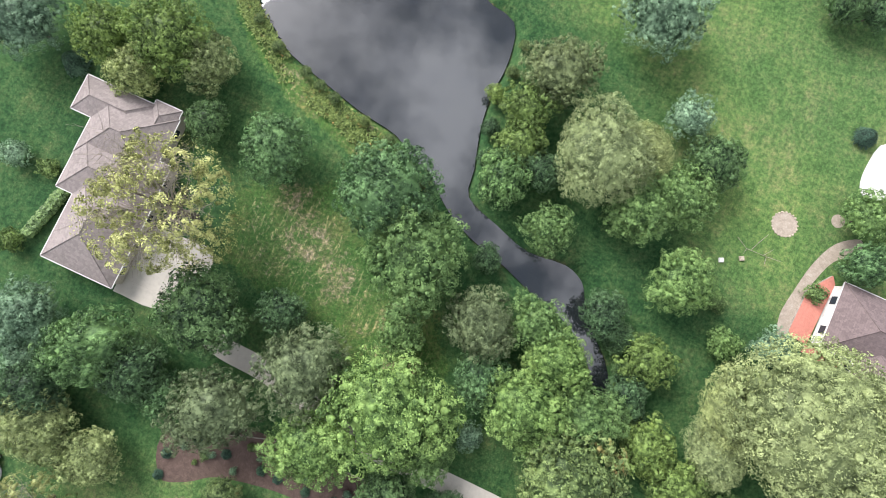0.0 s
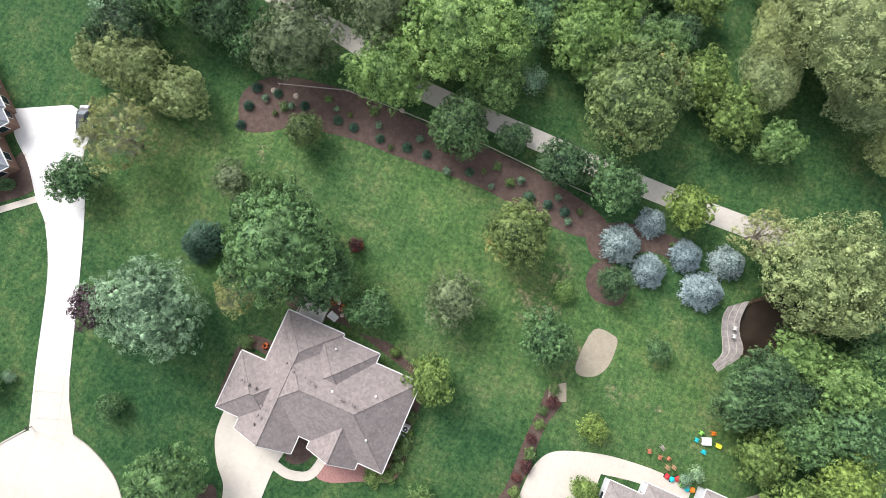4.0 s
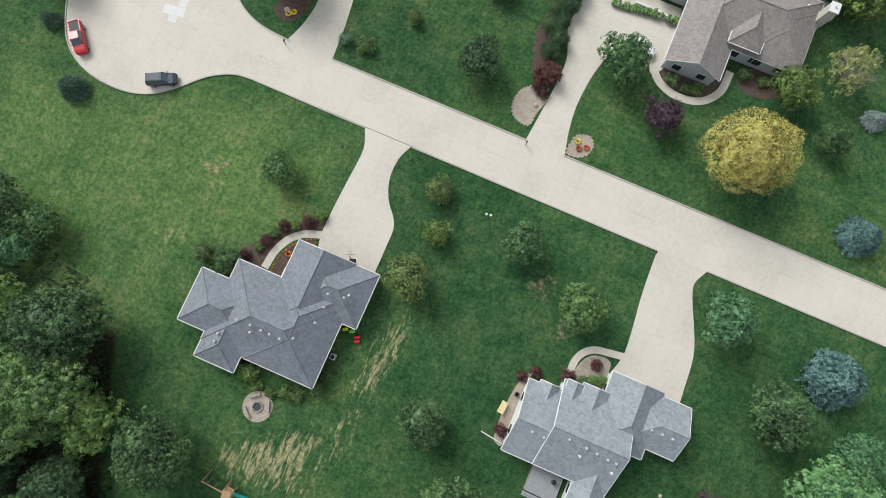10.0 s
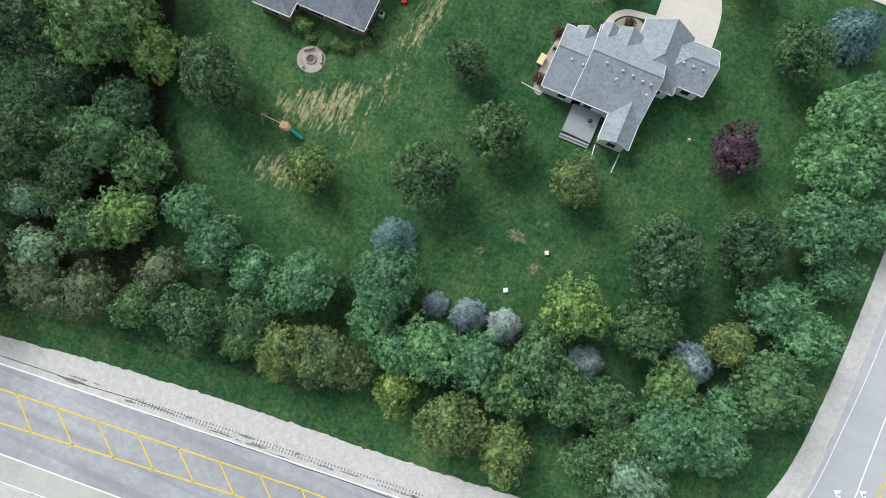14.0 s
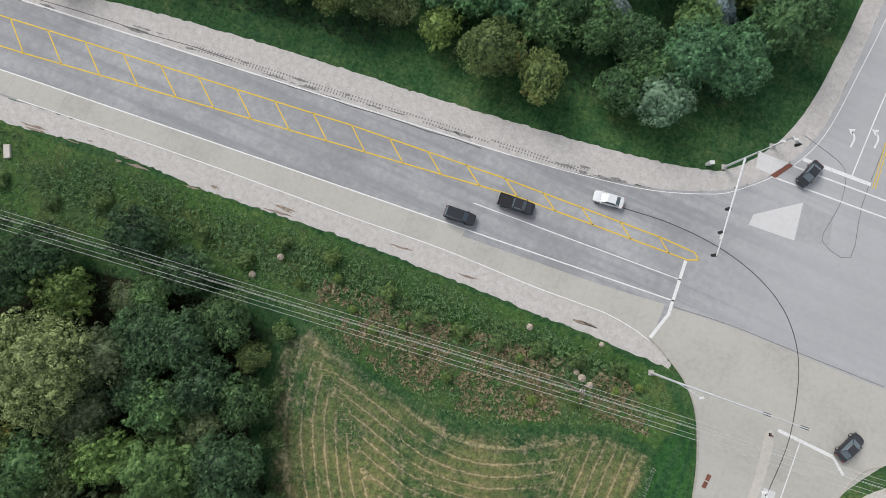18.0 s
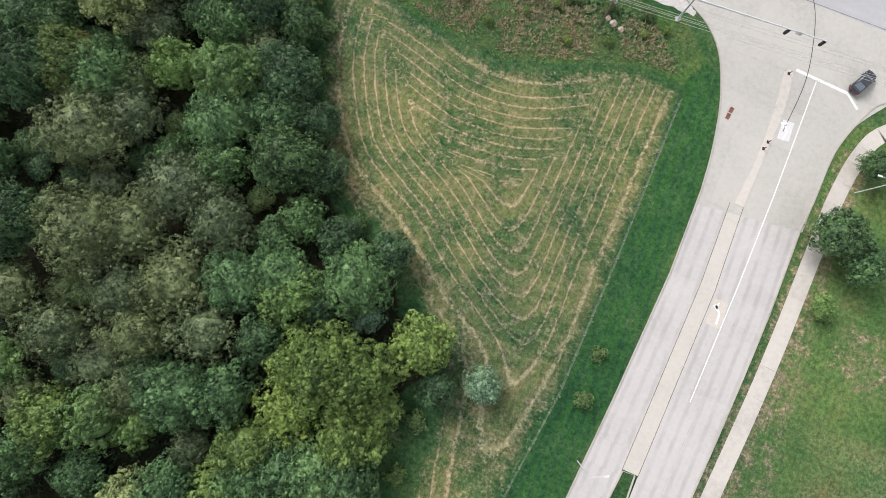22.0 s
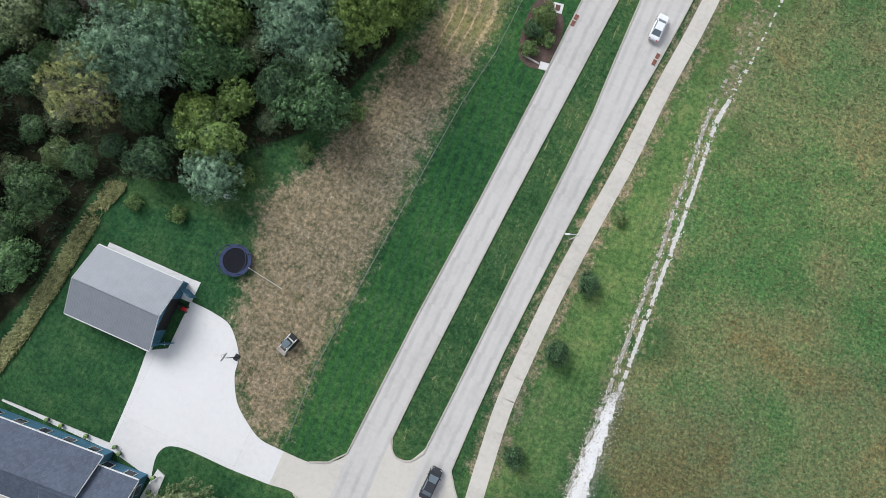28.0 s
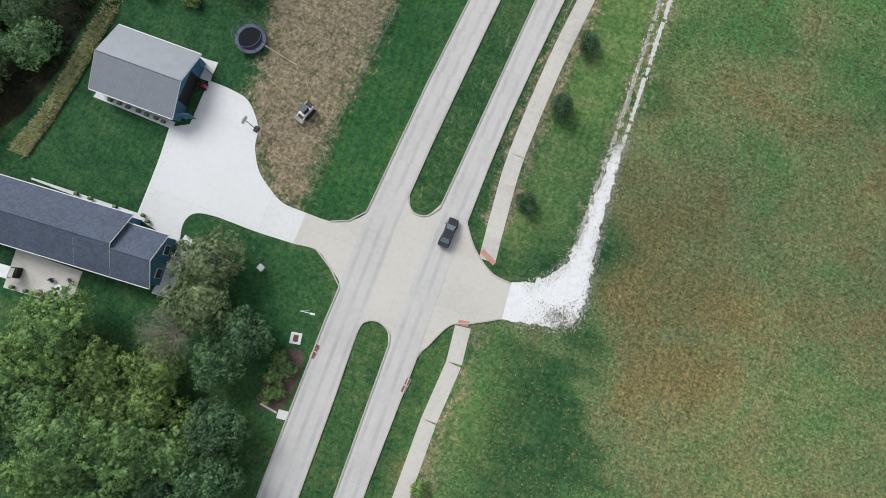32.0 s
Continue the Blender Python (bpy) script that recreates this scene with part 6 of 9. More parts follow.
STYLE = {
    "D": dict(lobes=95, lump=0.145, spread_=0.30), "K": dict(lobes=140, lump=0.118, spread_=0.25, leaves=13000, size=0.021), "L": dict(lump=0.19, spread_=0.33), "Y": dict(lump=0.165, spread_=0.34),
    "G": dict(lobes=150, leaves=9000, lump=0.12, spread_=0.20, size=0.017, flat=0.85, dome=0.9), "T": dict(lobes=90, lump=0.14, size=0.02, aspect=0.45), "X": dict(lobes=44, lump=0.14, leaves=3000, size=0.014, spread_=0.4, dome=0.3), "O": dict(lobes=140, lump=0.118, spread_=0.25, leaves=13000, size=0.021), "W": dict(lobes=150, lump=0.12, leaves=13000, size=0.017, aspect=0.4, flat=0.72, droop=0.4, spread_=0.2, dome=0.4),
    "P": dict(lump=0.16), "E": dict(lobes=100, lump=0.14, spread_=0.30, size=0.023, aspect=0.5), "F": dict(lump=0.165, spread_=0.36, dome=0.2), "R": dict(lobes=26, lump=0.26, leaves=3200, size=0.05), "H": dict(lump=0.165, size=0.022, aspect=0.42), "U": dict(lobes=22, lump=0.3, leaves=3200, size=0.05, flat=0.7),
    "B": dict(lobes=64, lump=0.14, leaves=26000, size=0.0135, spread_=0.40, dome=0.1),
}
CROWNS, BIG = {}, {}
for n, (kind, opt) in enumerate(STYLE.items()):
    CROWNS[kind] = [broadleaf(kind, 100 * n + 7 * i, **opt) for i in range(4 if kind in "DKL" else 2)]
    if kind in "DKLYOWHTFE":
        more = dict(opt, lobes=max(130, int(opt.get("lobes", 60) * 1.5)), leaves=24000, size=0.017 if kind != "W" else 0.0135, lump=opt.get("lump", 0.18) * 0.8)
        BIG[kind] = [broadleaf(kind, 1000 + 100 * n + 7 * i, **more) for i in range(2)]
CROWNS["S"] = [conifer("S", 31 + i) for i in range(2)]
CROWNS["Z"] = [conifer("Z", 47 + i) for i in range(2)]
CROWNS["C"] = [conifer("C", 61 + i) for i in range(2)]
TRUNK = trunk_mesh(3, 0.06, 1.0)
BARE = [branches(5 + i, 34, 34, r=0.011) for i in range(2)]
for me in BARE:
    me.materials.append(M_twig)
LABEL = {
    "D": ("maple_tree", "round-headed tree with mid-green leaves"), "K": ("oak_tree", "dense tree with dark green leaves"), "L": ("ash_tree", "leafy tree with bright green leaves"),
    "Y": ("locust_tree", "loose tree with yellow-green leaves"), "G": ("maple_tree", "round tree turning golden yellow"), "O": ("pear_tree", "green tree tinged with russet"),
    "W": ("willow_tree", "broad willow with fine olive-green leaves"), "P": ("plum_tree", "round ornamental tree with dark purple leaves"), "R": ("shrub", "dark red-leaved shrub"),
    "S": ("spruce_tree", "pale blue spruce with layered boughs"), "Z": ("spruce_tree", "dense blue-green spruce"), "C": ("conifer_tree", "dark green conifer"), "H": ("poplar_tree", "tree with silvery grey-green leaves"),
    "E": ("walnut_tree", "full tree with pale bluish-green leaves"), "B": ("dying_tree", "half-bare grey tree with thin yellow leaves"), "X": ("dead_tree", "withered grey tree with bare twigs"), "F": ("cottonwood_tree", "tall airy tree with pale yellow-green leaves"), "T": ("elm_tree", "fine-leaved tree with dull olive foliage"), "U": ("shrub", "small green garden shrub"),
}
TALL = {"S": 1.0, "Z": 1.0, "C": 1.0, "W": 1.0, "U": 0.9, "R": 0.95, "B": 1.15, "X": 1.15}
tree_rng = random.Random(11)


def tree(kind, x, y, r, where="", tall=1.0, z0=0.0):
    """A trunk with limbs under a leafy crown; every copy turned and stretched a little."""
    nm, lb = LABEL[kind]
    root = thing(nm, lb + where, "shrub" if nm == "shrub" else "tree", (x, y, z0), tree_rng.uniform(0, 360))
    k = tree_rng.choice(BIG[kind] if r > 5.2 and kind in BIG else CROWNS[kind])
    h = min(1.0, (6.5 / r) ** 0.3) * TALL.get(kind, 0.9) * tall * tree_rng.uniform(0.92, 1.1)
    crown = mesh_part("crown", k, root)
    low = {"S": 0.1, "Z": 0.1, "C": 0.15, "U": 0.1, "R": 0.15}.get(kind, 0.28 if r < 3 else 0.45) * r
    crown.location = (0, 0, low)
    crown.scale = (r * tree_rng.uniform(0.93, 1.05), r * tree_rng.uniform(0.93, 1.05), r * h)
    t = mesh_part("trunk", TRUNK, root)
    t.scale = (r, r, low + 0.55 * r * h)
    if kind in "BX":
        b = mesh_part("limb_frame", tree_rng.choice(BARE), root)
        b.scale = (r, r, r * 0.95)
    return root


TREES = {
    "pond": {
        "B": [(-40, -6.5, 10.4)],
        "H": [(-75.4, 10.2, 6.8), (-69.6, -9.3, 2.5), (-53.9, -30.0, 5.6), (-52.0, -36.1, 3.9), (13.6, -19.3, 2.4)],
        "C": [(-68.4, 7.9, 2.3)],
        "Y": [(-63.4, 13.7, 5.3), (-53.2, 16.9, 7.0), (-63.8, -21.7, 2.1)],
        "F": [(-47.0, 16.2, 4.7), (-56.7, 10.3, 4.7)],
        "U": [(-64.3, -9.2, 1.7)],
        "K": [(-43.4, 7.7, 3.9), (5.0, 6.5, 2.7), (-29.8, -18.1, 7.8), (-19.8, -13.7, 4.4), (-36.3, -30.2, 6.0), (-48.0, -39.1, 5.8)],
        "D": [(-31.3, 8.2, 6.0), (-12.8, 9.4, 8.5), (-42.0, -29.2, 7.0), (-30.5, -32.2, 3.9), (11.2, -10.3, 4.7)],
        "L": [(-4.9, 1.7, 8.0), (-2.4, -9.3, 3.9), (0.8, -19.6, 9.5), (-7.2, -29.0, 6.6), (7.5, -23.2, 5.3), (15.7, 0.4, 4.7), (20.5, -3.4, 5.3), (18.6, -11.5, 6.4), (28.2, -9.4, 5.6), (23.2, -14.7, 4.9)],
        "T": [(-22.0, -30.0, 7.3), (-12.7, -19.4, 7.8), (7.8, -2.8, 5.8)],
    },
    "creek": {
        "Y": [(-4.4, 31.4, 1.9), (1.0, 30.4, 4.7), (2.2, 24.6, 4.4), (33.2, 2.4, 4.4), (37.6, -9.1, 4.4)],
        "T": [(3.3, 37.4, 6.4)],
        "W": [(13.8, 27.4, 9.2), (19.3, 30.9, 5.8), (52.9, 3.2, 14.6), (46.5, 1.2, 7.3), (61.0, 7.8, 7.6), (59.7, -2.6, 8.7), (46.6, -5.9, 5.8)],
        "D": [(2.0, 18.6, 4.7), (58.0, 29.5, 4.1)],
        "L": [(11.5, 14.4, 4.1), (22.8, 22.9, 5.8), (28.4, 27.4, 4.9), (32.9, 15.2, 5.3), (43.6, 9.7, 2.7), (56.0, 36.6, 4.4)],
        "U": [(40.5, 15.3, 1.6), (54.4, 23.1, 1.7)],
        "H": [(14.3, 52.0, 7.0), (24.8, 40.0, 3.9), (50.0, 12.0, 3.5)],
        "K": [(30.7, 34.2, 5.0), (24.5, 5.8, 4.1), (28.6, 3.8, 2.9), (32.4, -3.6, 3.7), (40.4, 67.4, 3.9), (45.6, 68.8, 3.9), (7.0, 22.5, 3.9)],
        "C": [(52.8, 50.0, 1.9)],
    },
    "garden": {
        "F": [(-44.5, -43.0, 5.8), (-50.4, -43.7, 4.4), (-36.5, -44.5, 4.7), (62.9, -32.0, 9.2), (69.3, -33.6, 5.8)],
        "B": [(-40.4, -54.2, 5.6), (54.5, -29.3, 4.1)],
        "D": [(-45.2, -63.2, 4.1), (31.2, -30.7, 4.7), (-10.5, -59.5, 9.7), (-4.1, -61.4, 5.8), (74.3, -29.1, 5.6), (4.7, -63.0, 3.5), (71.4, -33.9, 5.6), (75.6, -38.7, 3.9), (47.3, -51.4, 2.3)],
        "O": [(-16.4, -41.9, 3.5), (28.4, -18.6, 9.7), (20.6, -44.1, 6.0)],
        "K": [(5.9, -31.9, 5.6), (14.3, -29.7, 3.1), (23.0, -30.8, 4.5), (37.0, -44.6, 3.1), (61.8, -50.3, 6.0), (67.9, -48.6, 3.9)],
        "Y": [(43.3, -29.5, 3.9), (43.9, -13.4, 5.0), (38.7, -10.1, 3.9)],
        "S": [(39.6, -33.2, 2.5), (36.2, -38.3, 3.1), (41.8, -40.5, 2.9), (46.4, -36.0, 2.8), (52.7, -34.5, 2.8), (50.6, -40.2, 3.3)],
        "L": [(30.9, -48.7, 1.7), (-18.9, -51.9, 2.5), (52.0, -14.4, 3.9), (66.1, -43.7, 4.3), (72.8, -45.6, 4.9)],
        "T": [(15.5, -56.9, 5.0), (-23.5, -53.4, 3.3)],
        "C": [(-24.0, -64.1, 3.5)],
        "H": [(-24.0, -75.2, 7.8)],
        "P": [(-32.6, -78.7, 4.3)],
        "W": [(68.9, -9.1, 6.6)],
    },
    "culdesac": {
        "B": [(-15, -69, 3.2), (79.5, -79.5, 3.7)],
        "D": [(-11, -97.5, 6.6), (-44, -96.5, 2.6), (-25.5, -92, 2.4), (30.5, -56.5, 4.6), (46, -92, 4.5), (69.5, -54.5, 4.6), (76, -51, 5)],
        "K": [(25, -101, 4), (60, -53.5, 5.1)],
        "O": [(12, -97.5, 1.5)],
        "Y": [(17, -69, 3.9), (42.5, -66, 2.3), (44.5, -75, 2.4), (65.5, -60, 4.2), (73.5, -64.5, 5.9), (77.5, -67, 5), (78, -59, 5), (72.5, -85.5, 3.7)],
        "L": [(23, -86.5, 2.9)],
        "U": [(6.5, -105, 1.6)],
        "R": [(36, -98, 2.2)],
    },
    "street": {
        "H": [(-44.5, -113.5, 4.3)],
        "C": [(-33.5, -130.5, 2.4), (-42.5, -121.5, 1.7)],
        "O": [(-2, -146, 1.9)],
        "S": [(87.5, -84, 1.9)],
        "G": [(68, -100, 6.9)],
        "P": [(55, -98, 3.2)],
        "K": [(81, -91, 3.2), (2, -146, 2.7)],
    },
    "backyards": {
        "D": [(3.4, -129.6, 3.4), (42.4, -125.6, 3.9), (-26.1, -151.8, 4.2), (-5.6, -189.0, 6.5), (1.0, -189.6, 5.1)],
        "O": [(27.3, -122.7, 2.8), (28.5, -137.3, 4.5), (61.0, -166.7, 4.7)],
        "Y": [(29.6, -129.2, 2.6), (23.7, -180.8, 4.3)],
        "L": [(54.3, -131.1, 4.2), (-25.7, -164.3, 4.7), (-12.3, -173.3, 8.4), (-18.8, -173.4, 5.6), (-5.1, -173.8, 5.1)],
        "E": [(75.0, -124.2, 4.9), (-27.9, -156.3, 3.7), (95.6, -141.8, 7.0), (98.8, -135.1, 4.2), (95.0, -150.7, 7.0), (101.3, -146.3, 4.7), (96.3, -159.5, 6.5), (104.9, -154.9, 4.7)],
        "K": [(85.3, -134.2, 5.6), (-31.9, -151.5, 5.6), (-14.1, -163.0, 7.9), (-15.4, -184.5, 5.6), (-5.0, -183.5, 5.6), (-8.5, -195.3, 4.7), (5.3, -173.8, 6.4), (38.7, -155.7, 4.2), (47.3, -164.9, 5.6), (40.5, -175.1, 7.0), (-35.1, -159.7, 6.5), (-24.4, -178.6, 7.5), (-17.1, -193.1, 6.5)],
        "Z": [(93.5, -126.0, 5.0), (90.7, -103.4, 3.6)],
        "P": [(81.5, -152.7, 4.5)],
        "U": [(12.2, -159.5, 1.5)],
    },
    "belt": {
        "L": [(2.2, -198.1, 5.1), (24.9, -207.9, 3.3), (67.7, -184.4, 5.6), (85.0, -189.5, 4.7)],
        "D": [(-2.3, -201.8, 4.7), (17.9, -207.3, 5.6), (9.6, -209.2, 4.2), (25.6, -204.8, 4.7), (65.7, -193.5, 5.6), (63.5, -198.8, 4.7), (71.2, -196.3, 5.1), (76.9, -195.5, 4.7), (80.9, -198.9, 4.2), (77.7, -203.7, 4.2), (96.8, -184.4, 6.5)],
        "E": [(10.9, -193.4, 4.7), (16.1, -196.5, 4.7), (23.1, -198.0, 4.2), (30.6, -196.5, 5.8), (41.5, -191.8, 6.1), (41.6, -197.0, 4.7), (51.0, -198.2, 5.6), (57.6, -197.1, 5.1), (46.6, -200.1, 4.2), (86.1, -194.9, 6.5), (92.8, -194.6, 5.1), (94.3, -172.4, 5.6), (99.7, -175.4, 5.6), (93.6, -189.2, 4.2), (101.3, -164.9, 4.7)],
        "H": [(-7.6, -207.8, 4.2), (-13.2, -201.9, 3.7), (84.2, -203.2, 5.1)],
        "K": [(-8.6, -199.9, 3.7), (78.1, -183.0, 5.6), (76.9, -172.8, 7.5), (87.4, -166.4, 6.5), (-20.7, -200.7, 6.5)],
        "T": [(-5.1, -212.0, 4.7), (2.3, -210.6, 5.1), (10.4, -203.5, 4.2), (40.9, -205.2, 4.2), (-15.3, -210.2, 5.6), (-12.5, -217.0, 5.6)],
        "O": [(31.8, -206.5, 5.1), (37.3, -205.0, 5.6), (90.7, -180.2, 4.3), (57.7, -206.4, 5.8), (66.1, -206.9, 5.1)],
        "Z": [(39.5, -185.4, 3.9)],
        "S": [(49.2, -192.0, 2.2), (54.4, -191.5, 3.0), (60.0, -190.9, 3.0), (87.7, -185.0, 3.7), (73.2, -190.9, 3.0)],
        "Y": [(48.8, -205.3, 3.7)],
    },
    "south": {
        "L": [(70.6, -434.4, 6.1), (67.8, -439.6, 4.7), (72.0, -444.7, 5.1), (92.3, -444.5, 4.2), (126.5, -438, 1.3), (79.1, -446.9, 6.5), (86.0, -445.2, 5.6), (75.9, -452.9, 4.7)],
        "Y": [(78.1, -437.5, 4.7), (85.5, -434.8, 4.2), (81.4, -441.2, 4.2), (86.7, -439.2, 4.7), (93.9, -440.8, 3.7)],
        "X": [(85.7, -429.2, 4.3)],
        "T": [(86.9, -417.7, 5.1), (87.7, -423.8, 5.1)],
        "K": [(95.6, -426.0, 4.2), (96.8, -438.8, 4.7), (91.8, -449.7, 3.7), (64.6, -447.4, 5.6), (127.8, -365.6, 2.1), (127.2, -377.0, 2.3), (127.0, -393.2, 2.0)],
        "D": [(93.3, -431.0, 4.2), (98.7, -445.3, 4.7), (70.5, -450.3, 3.7), (84.9, -455.9, 5.6), (98.2, -451.7, 5.1)],
    },
    "east": {
        "K": [(132, -265.5, 4.5), (134.5, -253, 3.3), (105, -331.5, 1.8)],
        "L": [(135, -276, 2)],
        "D": [(137.5, -268, 3.7)],
        "U": [(107, -296, 1.2), (107.5, -303, 1.4)],
        "O": [(106, -328.5, 2.2)],
        "H": [(92.5, -306.5, 2.7)],
    },
    "blvd": {
        "O": [(129, -354.5, 1)],
    },
}
PLACE = {"pond": " near the pond", "creek": " beside the creek", "garden": " in the back gardens", "culdesac": " on a house lawn", "street": " near the street", "backyards": " on a back lawn", "belt": " in the tree belt", "south": " beside the southern house", "east": " beside the boulevard", "blvd": " beside the footpath"}
SPREAD = {"backyards": 0.92, "belt": 0.92}
for area_, kinds in TREES.items():
    for kind, spots in kinds.items():
        for x, y, r in spots:
            tree(kind, x, y, r * SPREAD.get(area_, 1.0), PLACE[area_])

# ---- woods ----


def in_poly(poly, x, y):
    odd = False
    for i in range(len(poly)):
        (ax, ay), (bx, by) = poly[i - 1], poly[i]
        if (ay > y) != (by > y) and x < (bx - ax) * (y - ay) / (by - ay) + ax:
            odd = not odd
    return odd


def fill(poly, gap, kinds, sizes, seed, where, xmin=-40, tries=6000, most=400, ready=()):
    """Trees scattered over a polygon, no two nearer than gap times their mean radius."""
    rng = random.Random(seed)
    got = list(ready)
    x0, x1 = max(xmin, min(p[0] for p in poly)), max(p[0] for p in poly)
    y0, y1 = min(p[1] for p in poly), max(p[1] for p in poly)
    for _ in range(tries):
        x, y, r = rng.uniform(x0, x1), rng.uniform(y0, y1), rng.uniform(*sizes)
        if in_poly(poly, x, y) and all(math.hypot(x - a, y - b) > gap * (r + c) for a, b, c in got):
            got.append((x, y, r))
            tree(rng.choice(kinds), x, y, r, where, rng.uniform(0.65, 1.35))
            if len(got) >= most:
                break


WOOD_IN = [(-30, -262), (8, -262), (31, -258), (42, -259), (44, -266), (48, -276), (54, -286), (62, -294), (70, -295), (75, -299), (80, -306), (81, -314), (80, -324), (83, -336), (83, -345), (79, -356), (71, -366), (64, -374), (52, -378), (49, -390), (47, -402), (40, -412), (20, -412), (0, -380), (-20, -330)]
WOOD_NORTH = {
    "F": [(19.2, -273.5, 7.8), (14.0, -276.3, 4.1)],
    "Y": [(15.8, -264.1, 4.4)],
    "T": [(25.0, -269.8, 4.9), (25.1, -296.5, 6.9), (29.1, -291.7, 4.9)],
    "K": [(7.6, -264.9, 5.9), (10.9, -260.3, 4.9), (21.9, -252.6, 4.9), (30.1, -254.6, 4.4), (29.4, -265.3, 5.4), (34.8, -263.7, 4.9), (38.4, -258.4, 4.4), (39.6, -268.0, 4.9), (45.7, -268.0, 4.4), (31.2, -272.4, 3.9), (47.8, -276.7, 5.9), (54.3, -281.0, 3.9), (53.4, -288.6, 5.9), (58.4, -287.8, 3.9), (11.7, -283.6, 4.4), (2.9, -273.5, 6.9), (12.2, -292.1, 6.9)],
    "O": [(43.7, -262.2, 2.7), (17.7, -288.0, 5.4), (26.6, -286.0, 4.4)],
    "D": [(35.6, -273.3, 4.4), (22.4, -287.7, 5.9), (49.0, -282.4, 4.4), (41.4, -287.1, 5.9), (45.7, -282.9, 4.4), (44.3, -292.9, 4.4), (8.6, -276.9, 4.9)],
    "L": [(31.8, -282.0, 4.4), (39.6, -280.3, 5.4)],
}
WOOD_MIDDLE = {
    "T": [(31.6, -309.5, 6.9), (37.1, -306.7, 5.9), (40.4, -298.5, 5.9), (48.6, -300.4, 5.4), (45.9, -311.2, 5.9), (40.0, -315.3, 4.9), (45.0, -319.6, 4.9), (53.3, -315.9, 4.9), (32.8, -334.9, 3.9), (24.8, -322.1, 4.9), (34.1, -323.6, 4.9), (46.8, -327.8, 3.9)],
    "K": [(20.8, -312.3, 6.4), (72.7, -294.8, 3.9), (66.7, -306.0, 3.9), (86.9, -310.0, 3.4), (48.2, -324.5, 4.4), (36.0, -344.2, 4.9), (60.2, -342.2, 4.9), (50.7, -346.3, 4.9), (68.5, -338.7, 3.4)],
    "D": [(58.8, -295.1, 3.9), (54.0, -307.5, 5.4), (59.7, -304.0, 5.4), (70.0, -300.5, 5.9), (76.2, -327.2, 5.9), (80.5, -325.4, 4.9), (72.0, -328.3, 4.9), (67.4, -332.1, 4.4), (79.1, -332.2, 4.4), (53.8, -325.0, 5.9), (59.3, -322.4, 4.9), (37.8, -339.9, 4.4), (45.4, -341.0, 3.9), (58.4, -336.9, 4.9), (61.0, -357.6, 4.9), (64.5, -355.8, 3.4)],
    "L": [(62.5, -306.3, 4.9), (63.0, -329.7, 2.9), (44.4, -332.6, 4.9), (27.5, -332.0, 4.9), (49.6, -332.0, 3.4), (51.3, -353.5, 5.4), (57.2, -350.2, 4.9)],
    "H": [(73.4, -304.7, 2.9), (93.0, -307.2, 2.9), (67.6, -342.9, 5.9), (72.9, -346.9, 6.9), (76.4, -350.1, 4.9), (53.3, -360.4, 7.8), (46.5, -364.9, 4.9)],
    "Y": [(82.0, -305.1, 4.9), (70.6, -313.1, 6.4), (67.9, -315.9, 4.9), (75.6, -312.6, 5.9), (79.7, -316.0, 4.4), (68.6, -321.0, 4.9), (78.2, -320.3, 5.4), (65.5, -327.7, 4.9), (64.6, -335.0, 4.9), (81.9, -338.9, 6.9), (84.9, -337.4, 3.9), (80.1, -343.6, 4.4), (38.5, -335.2, 4.9), (61.3, -350.2, 4.4)],
    "F": [(54.4, -341.3, 4.9)],
    "X": [(42.1, -352.4, 8.3)],
}
WOOD_SOUTH = {
    "K": [(74.1, -356.5, 4.7), (60.0, -374.5, 3.9)],
    "Y": [(63.4, -365.2, 3.5), (68.1, -367.9, 4.7)],
    "H": [(54.2, -358.8, 6.6), (52.5, -363.6, 4.7), (70.0, -373.2, 4.7)],
    "D": [(77.1, -357.6, 4.7), (80.5, -357, 4.7)],
    "X": [(66.5, -366.2, 2.7)],
    "B": [(48.4, -368.6, 5.8)],
}
stand = []
for kinds in (WOOD_NORTH, WOOD_MIDDLE, WOOD_SOUTH):
    for kind, spots in kinds.items():
        for x, y, r in spots:
            tree(kind, x, y, r, " in the dense wood", tree_rng.uniform(0.9, 1.3))
            stand.append((x, y, r))
fill(WOOD_IN, 0.66, "DKKTTOKYODKTTOKK", (2.2, 4.8), 21, " in the dense wood", ready=stand)

# ---- planting beds ----


def bed(label, pts, mat, z=0.03, edging=None, corners=()):
    line = smooth(pts, corners, steps=4)
    root = thing("garden_bed", label, "garden bed", kind="structure")
    part("mulch", sheet(line, -0.1, z), mat, root)
    if edging:
        rng = random.Random(len(pts))
        L = [Vector(p) for p in line] + [Vector(line[0])]
        s, want = 0.0, 0.0
        for a, b in zip(L, L[1:]):
            d = (b - a).length
            while want < s + d:
                q = a.lerp(b, (want - s) / max(d, 1e-6))
                bm = bmesh.new()
                ball(bm, (q.x, q.y, 0.05), 0.16 + 0.08 * rng.random(), 1, 0.7, 0.3)
                part("edging_stone", bm, edging, root)
                want += 0.5 + 0.25 * rng.random()
            s += d
    return root


